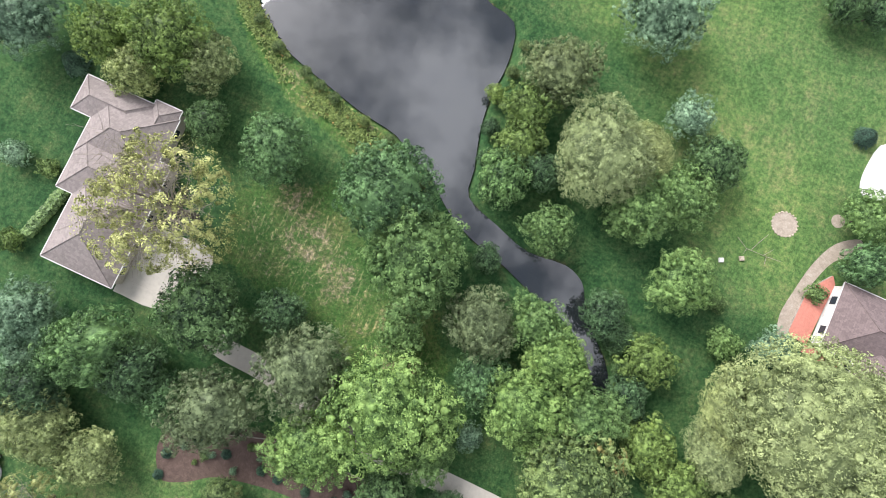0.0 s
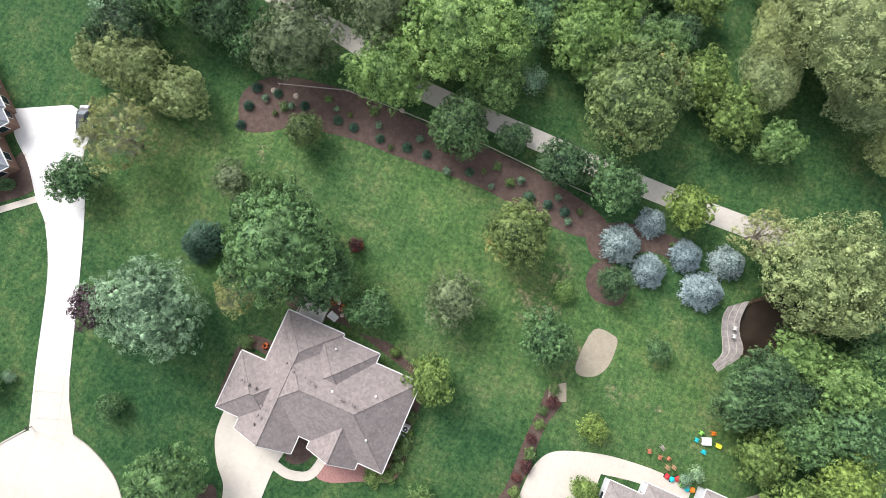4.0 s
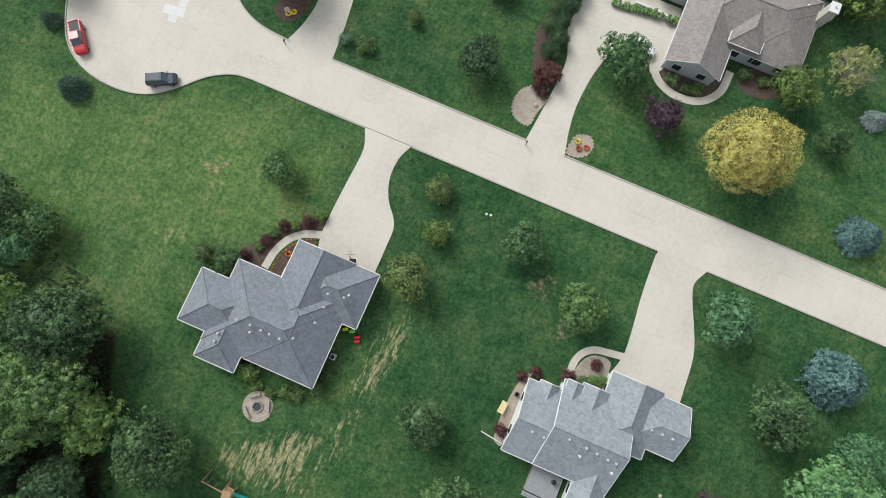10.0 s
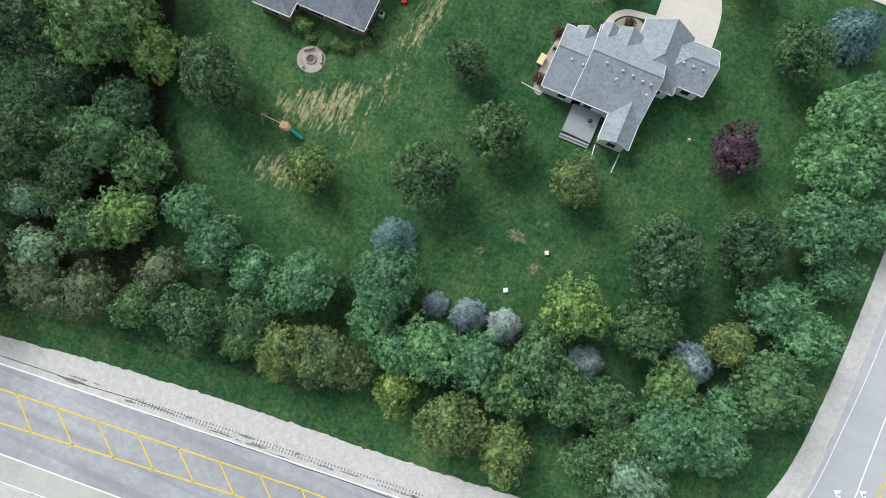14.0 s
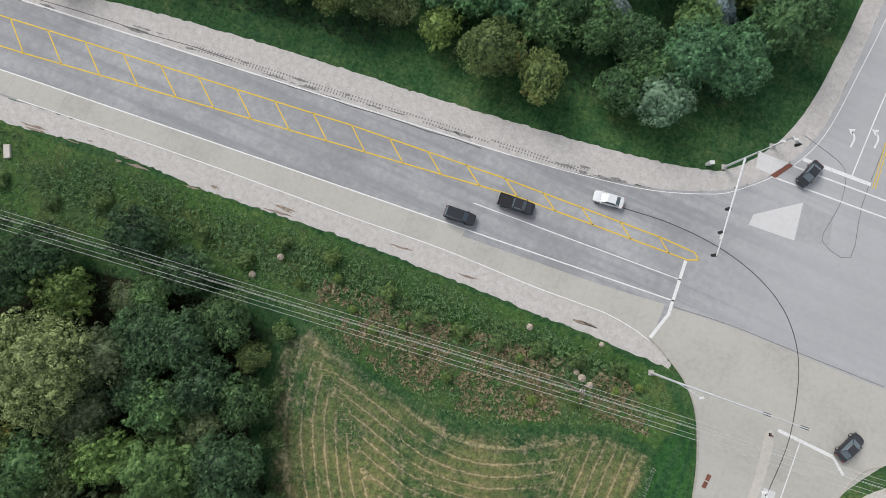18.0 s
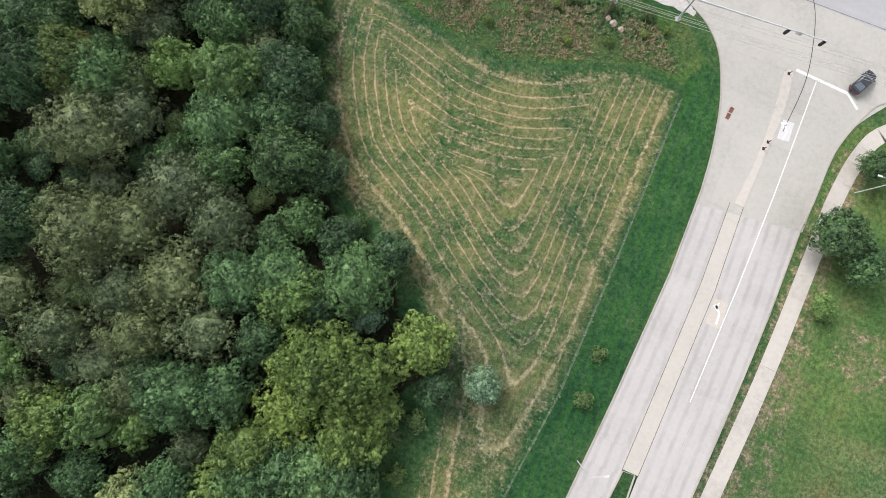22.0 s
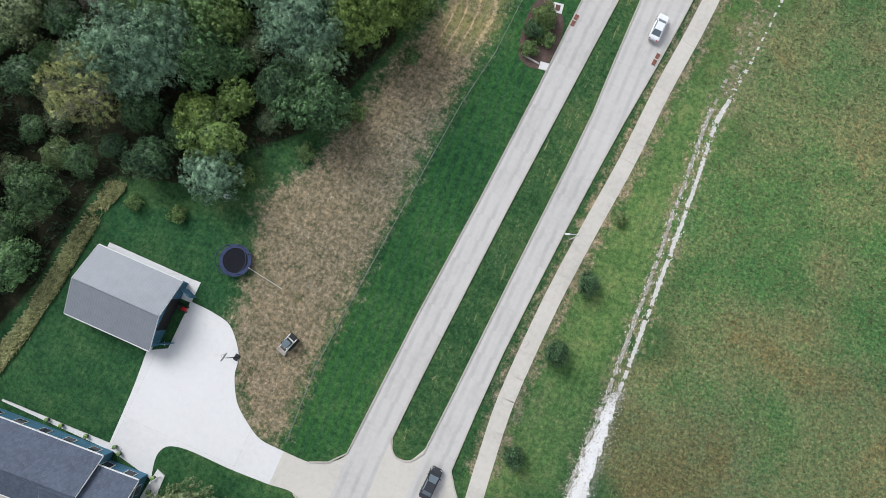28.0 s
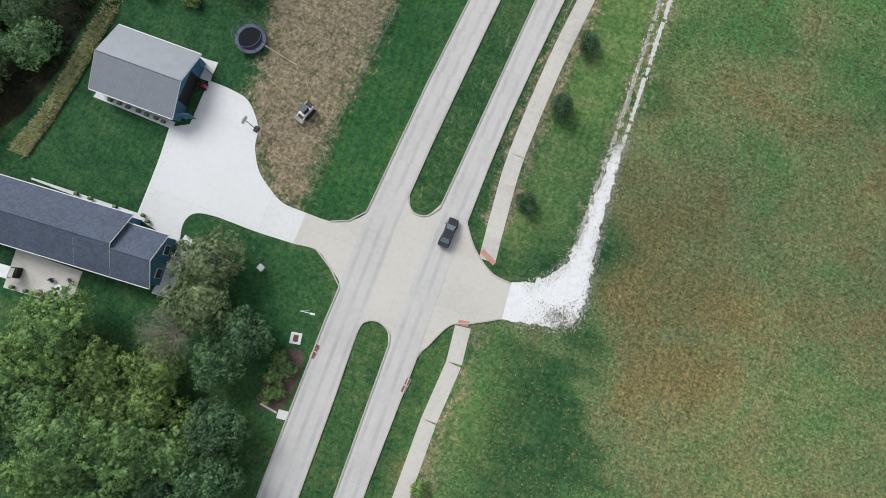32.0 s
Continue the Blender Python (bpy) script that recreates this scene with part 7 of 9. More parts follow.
M_stone = plain("tan_field_stone", (0.40, 0.34, 0.27), 0.9, vary=0.35)
M_rosestone = plain("pink_lava_rock", (0.30, 0.16, 0.145), 0.95, vary=0.45, scale=9)
M_flower = leaf("orange_red_flowers", (0.20, 0.035, 0.018), (0.48, 0.13, 0.04))
M_flowerY = leaf("yellow_flowers", (0.45, 0.33, 0.03), (0.7, 0.55, 0.08))
bed("long mulched border below the lane with stone edging", [(-29.5, -39.5), (-27, -45), (-23, -44), (-19, -41.4), (-10, -39.6), (-1.1, -39.2), (12.5, -38.6), (24.6, -39.8), (31.5, -39.2), (33, -35.5), (22.6, -33), (12, -32.2), (-3.4, -32.4), (-14, -32.4), (-25, -34.5)], M_mulch)
bed("mulched bed between blue spruces", [(31, -38.2), (35, -35), (42, -33.6), (48.5, -34.6), (48, -37.2), (41, -37.4), (37.2, -41.2), (33, -41.6)], M_mulch, 0.038)
bed("dry patch of packed sand in the lawn", [(37.6, -52.3), (40.8, -51.9), (41.7, -52.6), (41.8, -56.3), (40.5, -58.8), (38.0, -59.7), (37.0, -58.3)], M_sand, 0.045)
bed("small square of packed sand in the lawn", [(34.5, -63.0), (36.7, -61.5), (37.8, -64.2), (35.1, -65.4)], M_sand, 0.045, corners=(0, 1, 2, 3))
bed("round bed round a shrub", [(34.5, -42), (39.5, -42.5), (40, -47), (36, -48), (33.5, -45.5)], M_mulch)
bed("mulched bed behind the house with paving stones", [(-7.8, -68), (-7.5, -64), (-4.3, -63), (-1.1, -63.3), (1.5, -66.2), (3.5, -67.4), (9, -66.9), (12.3, -68.2), (16.5, -69), (16.5, -70.4), (8, -68.4), (2, -67.2)], M_mulch)
bed("narrow mulched bed along the wall", [(-12.2, -75.8), (-10.8, -74.2), (-6.8, -74.2), (-6.6, -76.4), (-10.4, -76.6), (-10.4, -85.6), (-11.6, -85.4), (-12.1, -80.9)], M_mulch, corners=(3,))
bed("mulched bed round the front walk", [(1.6, -88.9), (1.9, -84), (4.6, -84), (5.4, -86.5), (4.6, -88.4), (3.2, -89.3)], M_mulch, corners=(1, 2))
bed("pink rock bed under the front windows", [(7.9, -84.6), (12, -84.8), (16, -83.8), (18.4, -82.6), (18, -85.6), (13.9, -87.4), (9.5, -89.5), (7, -89.5), (7.6, -87)], M_rosestone)
bed("mulched bed along the gable wall", [(15.8, -70.5), (17.3, -72), (17.6, -79), (18.6, -82.6), (15.9, -83)], M_mulch)
bed("mulched ring under a street tree", [(-10.4, -104.4), (-9, -101), (-7.1, -96.9), (-5.2, -98.5), (-5.2, -102.4), (-6.4, -105.6), (-9.2, -106)], M_mulch)
bed("pebble island beside the drive entrance", [(32.5, -104.5), (32.9, -101.5), (35.6, -99.8), (37.3, -101.5), (36.6, -104.5), (36.2, -106.8), (33.7, -106.5)], M_pebble, edging=M_stone)
bed("stone-edged flower bed at the drive", [(43.6, -108.6), (44, -105.4), (46.2, -104.6), (47.2, -106.4), (46, -108.4)], M_pebble, edging=M_stone)
bed("mulched shrub border", [(34.5, -63.1), (36.9, -62.2), (37.3, -64.8), (36.2, -69.2), (36.3, -75), (36, -79.4), (36, -84), (35.6, -94), (37, -98), (34, -99), (31.5, -92), (32, -86), (34, -80), (34, -72.4), (34.3, -66.9)], M_mulch)
bed("bed between front path and wall", [(53.2, -90.2), (56.5, -91.7), (60.6, -90.8), (62.4, -88.5), (62.6, -84), (60.4, -84), (60.4, -88.6), (53.4, -89)], M_mulch, corners=(4, 5, 6))
bed("dark bed by the front wing", [(65.5, -83), (65.2, -86.6), (68.6, -87.6), (72.6, -85.6), (72.4, -83)], M_mulch)
bed("flower bed beside the front path", [(8.5, -145.2), (8.4, -141.9), (10.1, -139), (12.4, -137.4), (12.6, -139), (11.4, -139), (11, -145.2)], M_mulch, edging=M_flower)
bed("shrub border along the front path", [(1, -147.5), (2.6, -143.8), (6, -138.6), (9, -135.8), (12.5, -133), (12.6, -135.8), (9.4, -137.6), (7, -141), (6.2, -145), (3.6, -145), (3.4, -147.6)], M_mulch)
bed("pebble bed along the gable wall", [(51.7, -142.8), (50.3, -144.6), (49.6, -149), (49.8, -154.2), (51.4, -154.6), (51.4, -144)], M_pebble)
bed("pebble bed inside the curved path", [(57.5, -141.6), (57.8, -138.6), (59.3, -136.8), (61.8, -136.6), (62.3, -138.3), (61.8, -141.6)], M_pebble)
bed("pebble path beside the red deck", [(53.7, 14.4), (51.8, 14.8), (51, 18), (51.6, 22), (52.8, 27.4), (55, 32), (58.5, 34.4), (59, 32.2), (56, 29.5), (54.4, 26), (53.2, 21)], M_pebble)
bed("stony ring round a stump", [(46.4 + 2.1 * math.cos(a), 31.6 + 2.0 * math.sin(a)) for a in np.arange(0, 6.2, 0.7)], M_pebble, edging=M_stone)
bed("small round bare bed", [(54.1 + 1.1 * math.cos(a), 35.7 + 1.1 * math.sin(a)) for a in np.arange(0, 6.2, 0.8)], M_pebble)
terrace = thing("stone_terrace", "curved grey flagstone terrace by the garden pond", "terrace", kind="structure")
INNER = smooth([(58.4, -38.4), (58.1, -41.2), (58.6, -43.6), (60.2, -46.6), (57.6, -50.7)], closed=False, steps=4)
OUTER = smooth([(55.6, -40.6), (55.4, -42.4), (56, -44.6), (57.2, -47.6), (56.4, -49.9)], closed=False, steps=4)
part("bed", sheet(INNER + OUTER[::-1], -0.1, 0.03), M_joint, terrace)
M_flag = plain("grey_flagstone", (0.27, 0.245, 0.235), 0.85, vary=0.3, scale=1.2)
for i in range(len(INNER) - 1):
    for u, v in ((0.02, 0.3), (0.34, 0.66), (0.7, 0.98)):
        quad = [Vector(OUTER[i]).lerp(Vector(INNER[i]), u), Vector(OUTER[i]).lerp(Vector(INNER[i]), v), Vector(OUTER[i + 1]).lerp(Vector(INNER[i + 1]), v), Vector(OUTER[i + 1]).lerp(Vector(INNER[i + 1]), u)]
        mid = sum(quad, Vector((0, 0))) / 4
        part("flagstone", sheet([tuple(mid + (q - mid) * 0.95) for q in quad], 0.0, 0.06), M_flag, terrace)
bed("shrub planter beside the road", [(103.6, -326), (107, -325.4), (109.4, -329), (109, -336), (105, -336.4), (103.4, -332)], M_mulch)
bed("shrub planter beside the boulevard", [(100.2, -427), (103.6, -426.2), (103.8, -434), (100, -435.6), (99.6, -431)], M_mulch)
bed("dark mulched corner bed beside the driveway", [(-59.4, -66.4), (-57.4, -61.6), (-52.8, -66.9), (-54.1, -69), (-58.1, -72.3), (-60.5, -71.8)], M_mulch, 0.035, corners=(0, 1, 2, 4))
bed("gravel path of paving near the drive's top", [(57, 51), (55, 45.4), (55.9, 41.4), (60, 42), (66, 47)], M_white, 0.05)

# ---- shrubs ----
for kind, where, r, spots in (
    ("C", " in the long border", 0.9, [(-27.5, -41.2), (-27.3, -44.6), (-27.6, -37.9), (-24, -37.4), (-19.1, -37.6), (-10.3, -37.7), (-5.6, -37.7), (-1, -37.3), (2.4, -37.1), (-13.1, -37.6), (20.2, -37), (23.5, -36.9), (26.4, -36.9), (9.9, -37)]),
    ("H", " in the long border", 0.7, [(-25.5, -39), (-21, -38.5), (-17, -39.3), (-14, -36), (-6.6, -35.8), (0.4, -35.2), (6.5, -38.4), (14, -37.8), (18, -35), (24.5, -35.2), (27.4, -38.2)]),
    ("O", " in the long border", 0.6, [(-23, -40.6), (-11.6, -36), (-3.4, -38.4), (8, -35.4), (12, -36), (21.6, -38.4), (28.6, -36), (35.6, -37), (44, -35)]),
    ("U", " in the long border", 0.8, [(-8.3, -34), (13.7, -34.4), (16.5, -36), (5, -35), (-16, -35), (-22, -39)]),
    ("U", " clipped by the house corner", 1.15, [(16.9, -84.9), (15.2, -86.2), (17.8, -83.2), (17.3, -81.2), (17.2, -79.2), (14.6, -85.4), (16.8, -75.6), (-11.2, -75.6)]),
    ("Y", " beside the house wall", 0.8, [(17.4, -78), (17.5, -80.4), (10.5, -67.8)]),
    ("U", " in the shrub border", 0.95, [(35.3, -63.2), (34.8, -66.8), (35.1, -68.9), (35.5, -73.4), (35.4, -79.7)]),
    ("R", " on the lawn behind the house", 1.1, [(-1.8, -55.1)]),
    ("R", " in the shrub border", 0.95, [(35.6, -65), (34.7, -71.3), (35.6, -75.3), (34.9, -77.5), (36.4, -101), (35, -100)]),
    ("K", " in the hedge by the drive", 1.9, [(35, -82.5), (33.6, -84.2), (35, -85.6), (33.2, -87), (34.6, -88.3), (33.6, -90.2), (35.2, -91.6), (34.8, -94)]),
    ("U", " along the front path", 0.9, [(4.9, -141.9), (6.3, -139), (8.8, -136.8), (11.9, -133.8), (2.5, -145)]),
    ("R", " along the front path", 1.0, [(5.6, -140.5), (3.4, -143.9), (7.3, -137.4), (10.4, -135.4)]),
    ("U", " below the rear wall", 1.0, [(16.1, -161.2), (18.2, -160.4), (20.2, -160), (22.3, -158), (13.8, -161), (22.9, -155.6), (0.8, -147)]),
    ("L", " below the rear wall", 1.4, [(11.8, -159.8)]),
    ("L", " in the pebble bed", 1.0, [(60.3, -140.4), (61.6, -139.9), (59, -141)]),
    ("R", " beside the gable wall", 1.1, [(52, -142.6), (50.2, -144), (56.6, -141.3), (59.9, -138), (50.2, -152.6)]),
    ("U", " by the front steps", 1.0, [(54.8, -90.4), (57.6, -90.8), (59.2, -90.4), (65.6, -85), (68.8, -84.8), (72.8, -84)]),
    ("U", " in the roadside planter", 1.3, [(104.8, -328.3), (106.6, -329.7), (105.5, -334.4), (107.8, -331.9), (105.2, -331.4), (100.8, -428), (101, -430.4), (101, -433.3), (102.3, -428.9), (102.3, -432.4)]),
    ("P", " near the gutter", 1.1, [(36.5, -98.5)]),
    ("H", " beside the drive", 1.3, [(59.4, -66.2), (3.1, -105.4), (-42.1, -94.7), (58.2, -67.6)]),
    ("K", " along the creek bank", 2.0, [(28.5, 2.5), (31, -0.5), (33.5, -3), (35.5, -6), (26, 5), (23.5, 8), (0.5, 16.5), (-1, 21), (-3, 26)]),
    ("O", " on the pond bank", 1.2, [(-45, 27), (-40, 24), (-34, 22), (-28, 20), (-22, 18.6), (-17, 17.4), (-13, 15.4), (-9, 13.6), (-31, 21), (-3.6, 36), (-3.6, 41)]),
    ("U", " on the wood's edge", 1.5, [(46, -257.5), (48.5, -266), (51, -272), (55, -280), (60, -288), (66, -292.5), (73, -294.5), (86, -316), (86.5, -324), (88, -334), (89, -343), (84.5, -355), (80, -364), (73, -371), (66, -380.5), (59, -381.5)]),
    ("Y", " in the rough verge", 0.8, [(62, -250), (66, -252), (71, -254), (76, -250), (84, -252), (90, -249.5), (95, -246), (58, -252), (54, -250.5), (80, -247), (98, -244), (45, -250), (50, -247)]),
    ("U", " in the rough verge", 1.3, [(20, -250), (28, -249), (36, -250), (12, -251), (5, -254), (-4, -254), (-12, -256), (-18, -258), (26, -253), (16, -255), (64, -247.5), (70, -246.8), (76, -246.3), (82, -244.6), (88, -243.8), (94, -242.6), (58, -246), (48, -244.5), (40, -245.4)]),
):
    for x, y in spots:
        tree(kind, x, y, r * tree_rng.uniform(0.85, 1.15), where)
for x, y in ((-56.3, -68.3), (-58.5, -71)):
    tree("K", x, y, 1.2, " clipped to a tall column", 2.4)
hedge = thing("hedge", "clipped green hedge beside the house", "hedge")
bm = bmesh.new()
for i in range(9):
    ball(bm, (-62.4 + 0.26 * i, -19.5 + 1.04 * i, 0.75), 1.1, 3, 0.75, 0.35)
part("foliage", bm, LEAVES["U"], hedge)
vine = thing("vine_wall", "low wall overgrown with yellow-green vines", "wall")
part("coping", ribbon([(44.6, -80.3), (48.5, -80.3), (52.8, -80.8)], 0.15, -0.15, 0, 0.9), M_trim, vine)
bm = bmesh.new()
rng = random.Random(8)
for i in range(60):
    u = rng.random()
    ball(bm, (41 + 11.5 * u, -81.5 + 0.9 * math.sin(u * 1.6) + rng.uniform(-0.5, 0.3), 0.45 + 0.4 * u), 0.35 + 0.2 * rng.random(), 1, 0.8, 0.4)
part("vine", bm, LEAVES["U"], vine)

# ---- stuff: rough plants nobody could count ----


def tufts(name, label, spots, mat, size, category="grass"):
    """Many small plants of folded blades in one mesh."""
    rng = np.random.default_rng(4)
    c = np.array(spots, float)
    n = len(c)
    per = 5
    ang = rng.random((n, per)) * 6.283
    s = size * (0.6 + 0.8 * rng.random((n, per, 1)))
    base = np.repeat(c[:, None, :], per, 1) + rng.normal(size=(n, per, 3)) * (size * 0.45) * np.array([1, 1, 0])
    d = np.stack([np.cos(ang), np.sin(ang), np.full_like(ang, 0.55)], -1)
    side = np.stack([-np.sin(ang), np.cos(ang), np.zeros_like(ang)], -1)
    p0, p2 = base - side * s * 0.22, base + side * s * 0.22
    p1 = base + d * s
    up = np.array([0, 0, 0.25]) * s
    V = np.stack([p0, p1 - side * s * 0.12 + up, p1 + side * s * 0.12 + up, p2], 2).reshape(-1, 3)
    me = bpy.data.meshes.new(name)
    F = np.arange(len(V)).reshape(-1, 4)
    me.from_pydata(V.tolist(), [], F.tolist())
    me.materials.append(mat)
    return tagged(new(name, me), label, category, kind="stuff")


def scatter(poly, count, seed, zbase=0.0):
    rng = random.Random(seed)
    x0, x1 = min(p[0] for p in poly), max(p[0] for p in poly)
    y0, y1 = min(p[1] for p in poly), max(p[1] for p in poly)
    out = []
    while len(out) < count:
        x, y = rng.uniform(x0, x1), rng.uniform(y0, y1)
        k = noise.noise((x * 0.16, y * 0.16, seed)) + 0.35 * noise.noise((x * 0.7, y * 0.7, seed))
        if in_poly(poly, x, y) and k > rng.uniform(-0.5, 0.25):
            out.append((x, y, zbase))
    return out


# dark leaf tones with the trees' shade mixed into the colour
M_under = leaf("shade_toned_undergrowth_leaves", (0.014, 0.032, 0.014), (0.045, 0.085, 0.034))
VERGE_NEAR = [(-30, -261), (-2, -259), (31, -255), (46, -254.5), (60, -258), (76, -259), (87, -255), (96, -251), (103, -250), (104, -244), (99, -241), (90, -240.8), (73, -241.2), (54, -241.8), (26, -243.8), (-5, -246.3), (-30, -248.6)]
tufts("rough_weeds", "tall green weeds in the highway ditch", scatter(VERGE_NEAR, 12000, 3, -0.1), LEAVES["K"], 0.27, "weeds")
tufts("dry_weeds", "tan seed heads and dry weeds in the ditch", scatter([(48, -248), (70, -246.5), (96, -243.5), (102, -250), (95, -250), (86, -254.5), (75, -258), (60, -256.8), (48, -253.5)], 1300, 9, -0.1), leaf("dry_seed_heads", (0.16, 0.12, 0.06), (0.36, 0.29, 0.17)), 0.4, "weeds")
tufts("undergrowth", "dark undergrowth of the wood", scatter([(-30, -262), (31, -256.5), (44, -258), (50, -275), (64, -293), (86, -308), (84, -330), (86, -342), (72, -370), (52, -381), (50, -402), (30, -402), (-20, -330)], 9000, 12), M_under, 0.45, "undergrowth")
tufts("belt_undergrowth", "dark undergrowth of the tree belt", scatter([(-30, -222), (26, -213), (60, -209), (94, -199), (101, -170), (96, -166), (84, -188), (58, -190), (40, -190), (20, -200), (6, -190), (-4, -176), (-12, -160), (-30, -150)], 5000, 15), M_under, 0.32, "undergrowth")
tufts("tall_grass", "band of tall straw-coloured grass along the wood's edge", scatter([(56.5, -379.5), (55, -384), (54.6, -390), (54, -398), (53, -406), (51.5, -413), (49, -413), (51, -405), (52, -396), (52.4, -388), (53.6, -380)], 2200, 17), leaf("straw_grass", (0.14, 0.165, 0.06), (0.36, 0.37, 0.18)), 0.4, "grass")
tufts("bank_reeds", "brown reeds and sedge on the pond's bank", scatter([(-58, 46), (-47, 29.4), (-36.5, 22.4), (-23.5, 18.8), (-12.7, 15.4), (-8.5, 13), (-11, 11.5), (-24, 15.5), (-38, 19.8), (-49, 27.5), (-60, 44)], 1500, 19), LEAVES["O"], 0.5, "reeds")
tufts("meadow_weeds", "coarse weeds in the meadow", scatter([(141, -300), (139.5, -350), (142, -400), (131, -414), (128, -470), (200, -470), (200, -300)], 15000, 23), leaf("meadow_leaves", (0.075, 0.11, 0.046), (0.155, 0.19, 0.088)), 0.2, "weeds")

# ---- reed line, fence ----
M_fence = plain("grey_green_wire", (0.20, 0.23, 0.20), 0.6, 0.2)
fence = thing("wire_fence", "low grey wire fence with posts along the mown strip", "fence")
FL = [(104.2, -254), (104.3, -281.5), (103.9, -303.8), (101.6, -324.9), (100.9, -336.8), (99.2, -347), (97.5, -364.9), (96, -382), (95.1, -393.2), (95.7, -404.6)]
for a, b in zip(FL, FL[1:]):
    a, b = Vector(a), Vector(b)
    n = max(1, round((b - a).length / 3))
    for i in range(n):
        q = a.lerp(b, i / n)
        part("post", cyl(bmesh.new(), q.x, q.y, -0.1, 0.05, 1.2, n=6), M_greypost, fence)
    for z_ in (0.15, 0.45, 0.75, 1.0):
        bm = rod(bmesh.new(), (a.x, a.y, z_), (b.x, b.y, z_), 0.013, n=4)
        part("wire", bm, M_fence, fence)
line_rng = random.Random(41)
weeds = []
for a, b in zip(FL, FL[1:]):
    for i in range(int(14 * math.hypot(b[0] - a[0], b[1] - a[1]))):
        u = line_rng.random()
        if noise.noise((a[1] + (b[1] - a[1]) * u, 0.0, 5.0)) > 0.1:
            weeds.append((a[0] + (b[0] - a[0]) * u + line_rng.gauss(-0.2, 0.3), a[1] + (b[1] - a[1]) * u, 0.0))
tufts("fence_weeds", "dark weeds grown up along the wire fence", weeds, LEAVES["K"], 0.2, "weeds")
rail = thing("rail_fence", "weathered wooden rail fence behind the border", "fence")
RF = [(-24.4, -36), (-13.8, -32.6), (-3.7, -32.2), (11, -32), (22, -32.6), (29.7, -32.8)]
for a, b in zip(RF, RF[1:]):
    part("rail", rod(bmesh.new(), (*a, 0.7), (*b, 0.7), 0.09, n=6), M_greypost, rail)
    part("post", cyl(bmesh.new(), a[0], a[1], -0.1, 0.09, 0.95, n=6), M_greypost, rail)

# ---- vehicles ----
M_tyre = plain("black_rubber", (0.02, 0.02, 0.02), 0.9)
M_rim = plain("alloy_rim", (0.5, 0.5, 0.52), 0.3, 0.8, 0.05)
# pale blue-grey base colour carries the sky's reflection in the glass
k = Mat("sky_tinted_car_glass", 0.08).color((0.10, 0.13, 0.15))
k.b.inputs["Specular IOR Level"].default_value = 0.9
M_carglass = k.m
M_lamp = plain("clear_lamp_glass", (0.7, 0.7, 0.68), 0.2, vary=0.03)
M_tail = plain("red_lamp_glass", (0.35, 0.01, 0.01), 0.25, vary=0.05)
PAINT = {}


def paint(name, c):
    if name not in PAINT:
        k = Mat(name + "_car_paint", 0.25, 0.15)
        k.b.inputs["Coat Weight"].default_value = 0.6
        k.color(k.ramp(k.noise(2.0, 3), (0.3, tuple(v * 0.93 for v in c)), (0.7, tuple(min(1, v * 1.05) for v in c))))
        PAINT[name] = k.m
    return PAINT[name]


def loft(sections):
    """Body from cross sections (x, half width, bottom, shoulder z, top z, top half width)."""
    bm = bmesh.new()
    rings = []
    for x, w, z0, zs, zt, wt in sections:
        pts = [(-w * 0.92, z0), (-w, (z0 + zs) / 2), (-w * 0.98, zs), (-wt, zt), (wt, zt), (w * 0.98, zs), (w, (z0 + zs) / 2), (w * 0.92, z0)]
        rings.append([bm.verts.new((x, y, z_)) for y, z_ in pts])
    for a, b in zip(rings, rings[1:]):
        for i in range(8):
            bm.faces.new((a[i], a[(i + 1) % 8], b[(i + 1) % 8], b[i]))
    bm.faces.new(rings[0][::-1])
    bm.faces.new(rings[-1])
    bmesh.ops.recalc_face_normals(bm, faces=bm.faces)
    return bm


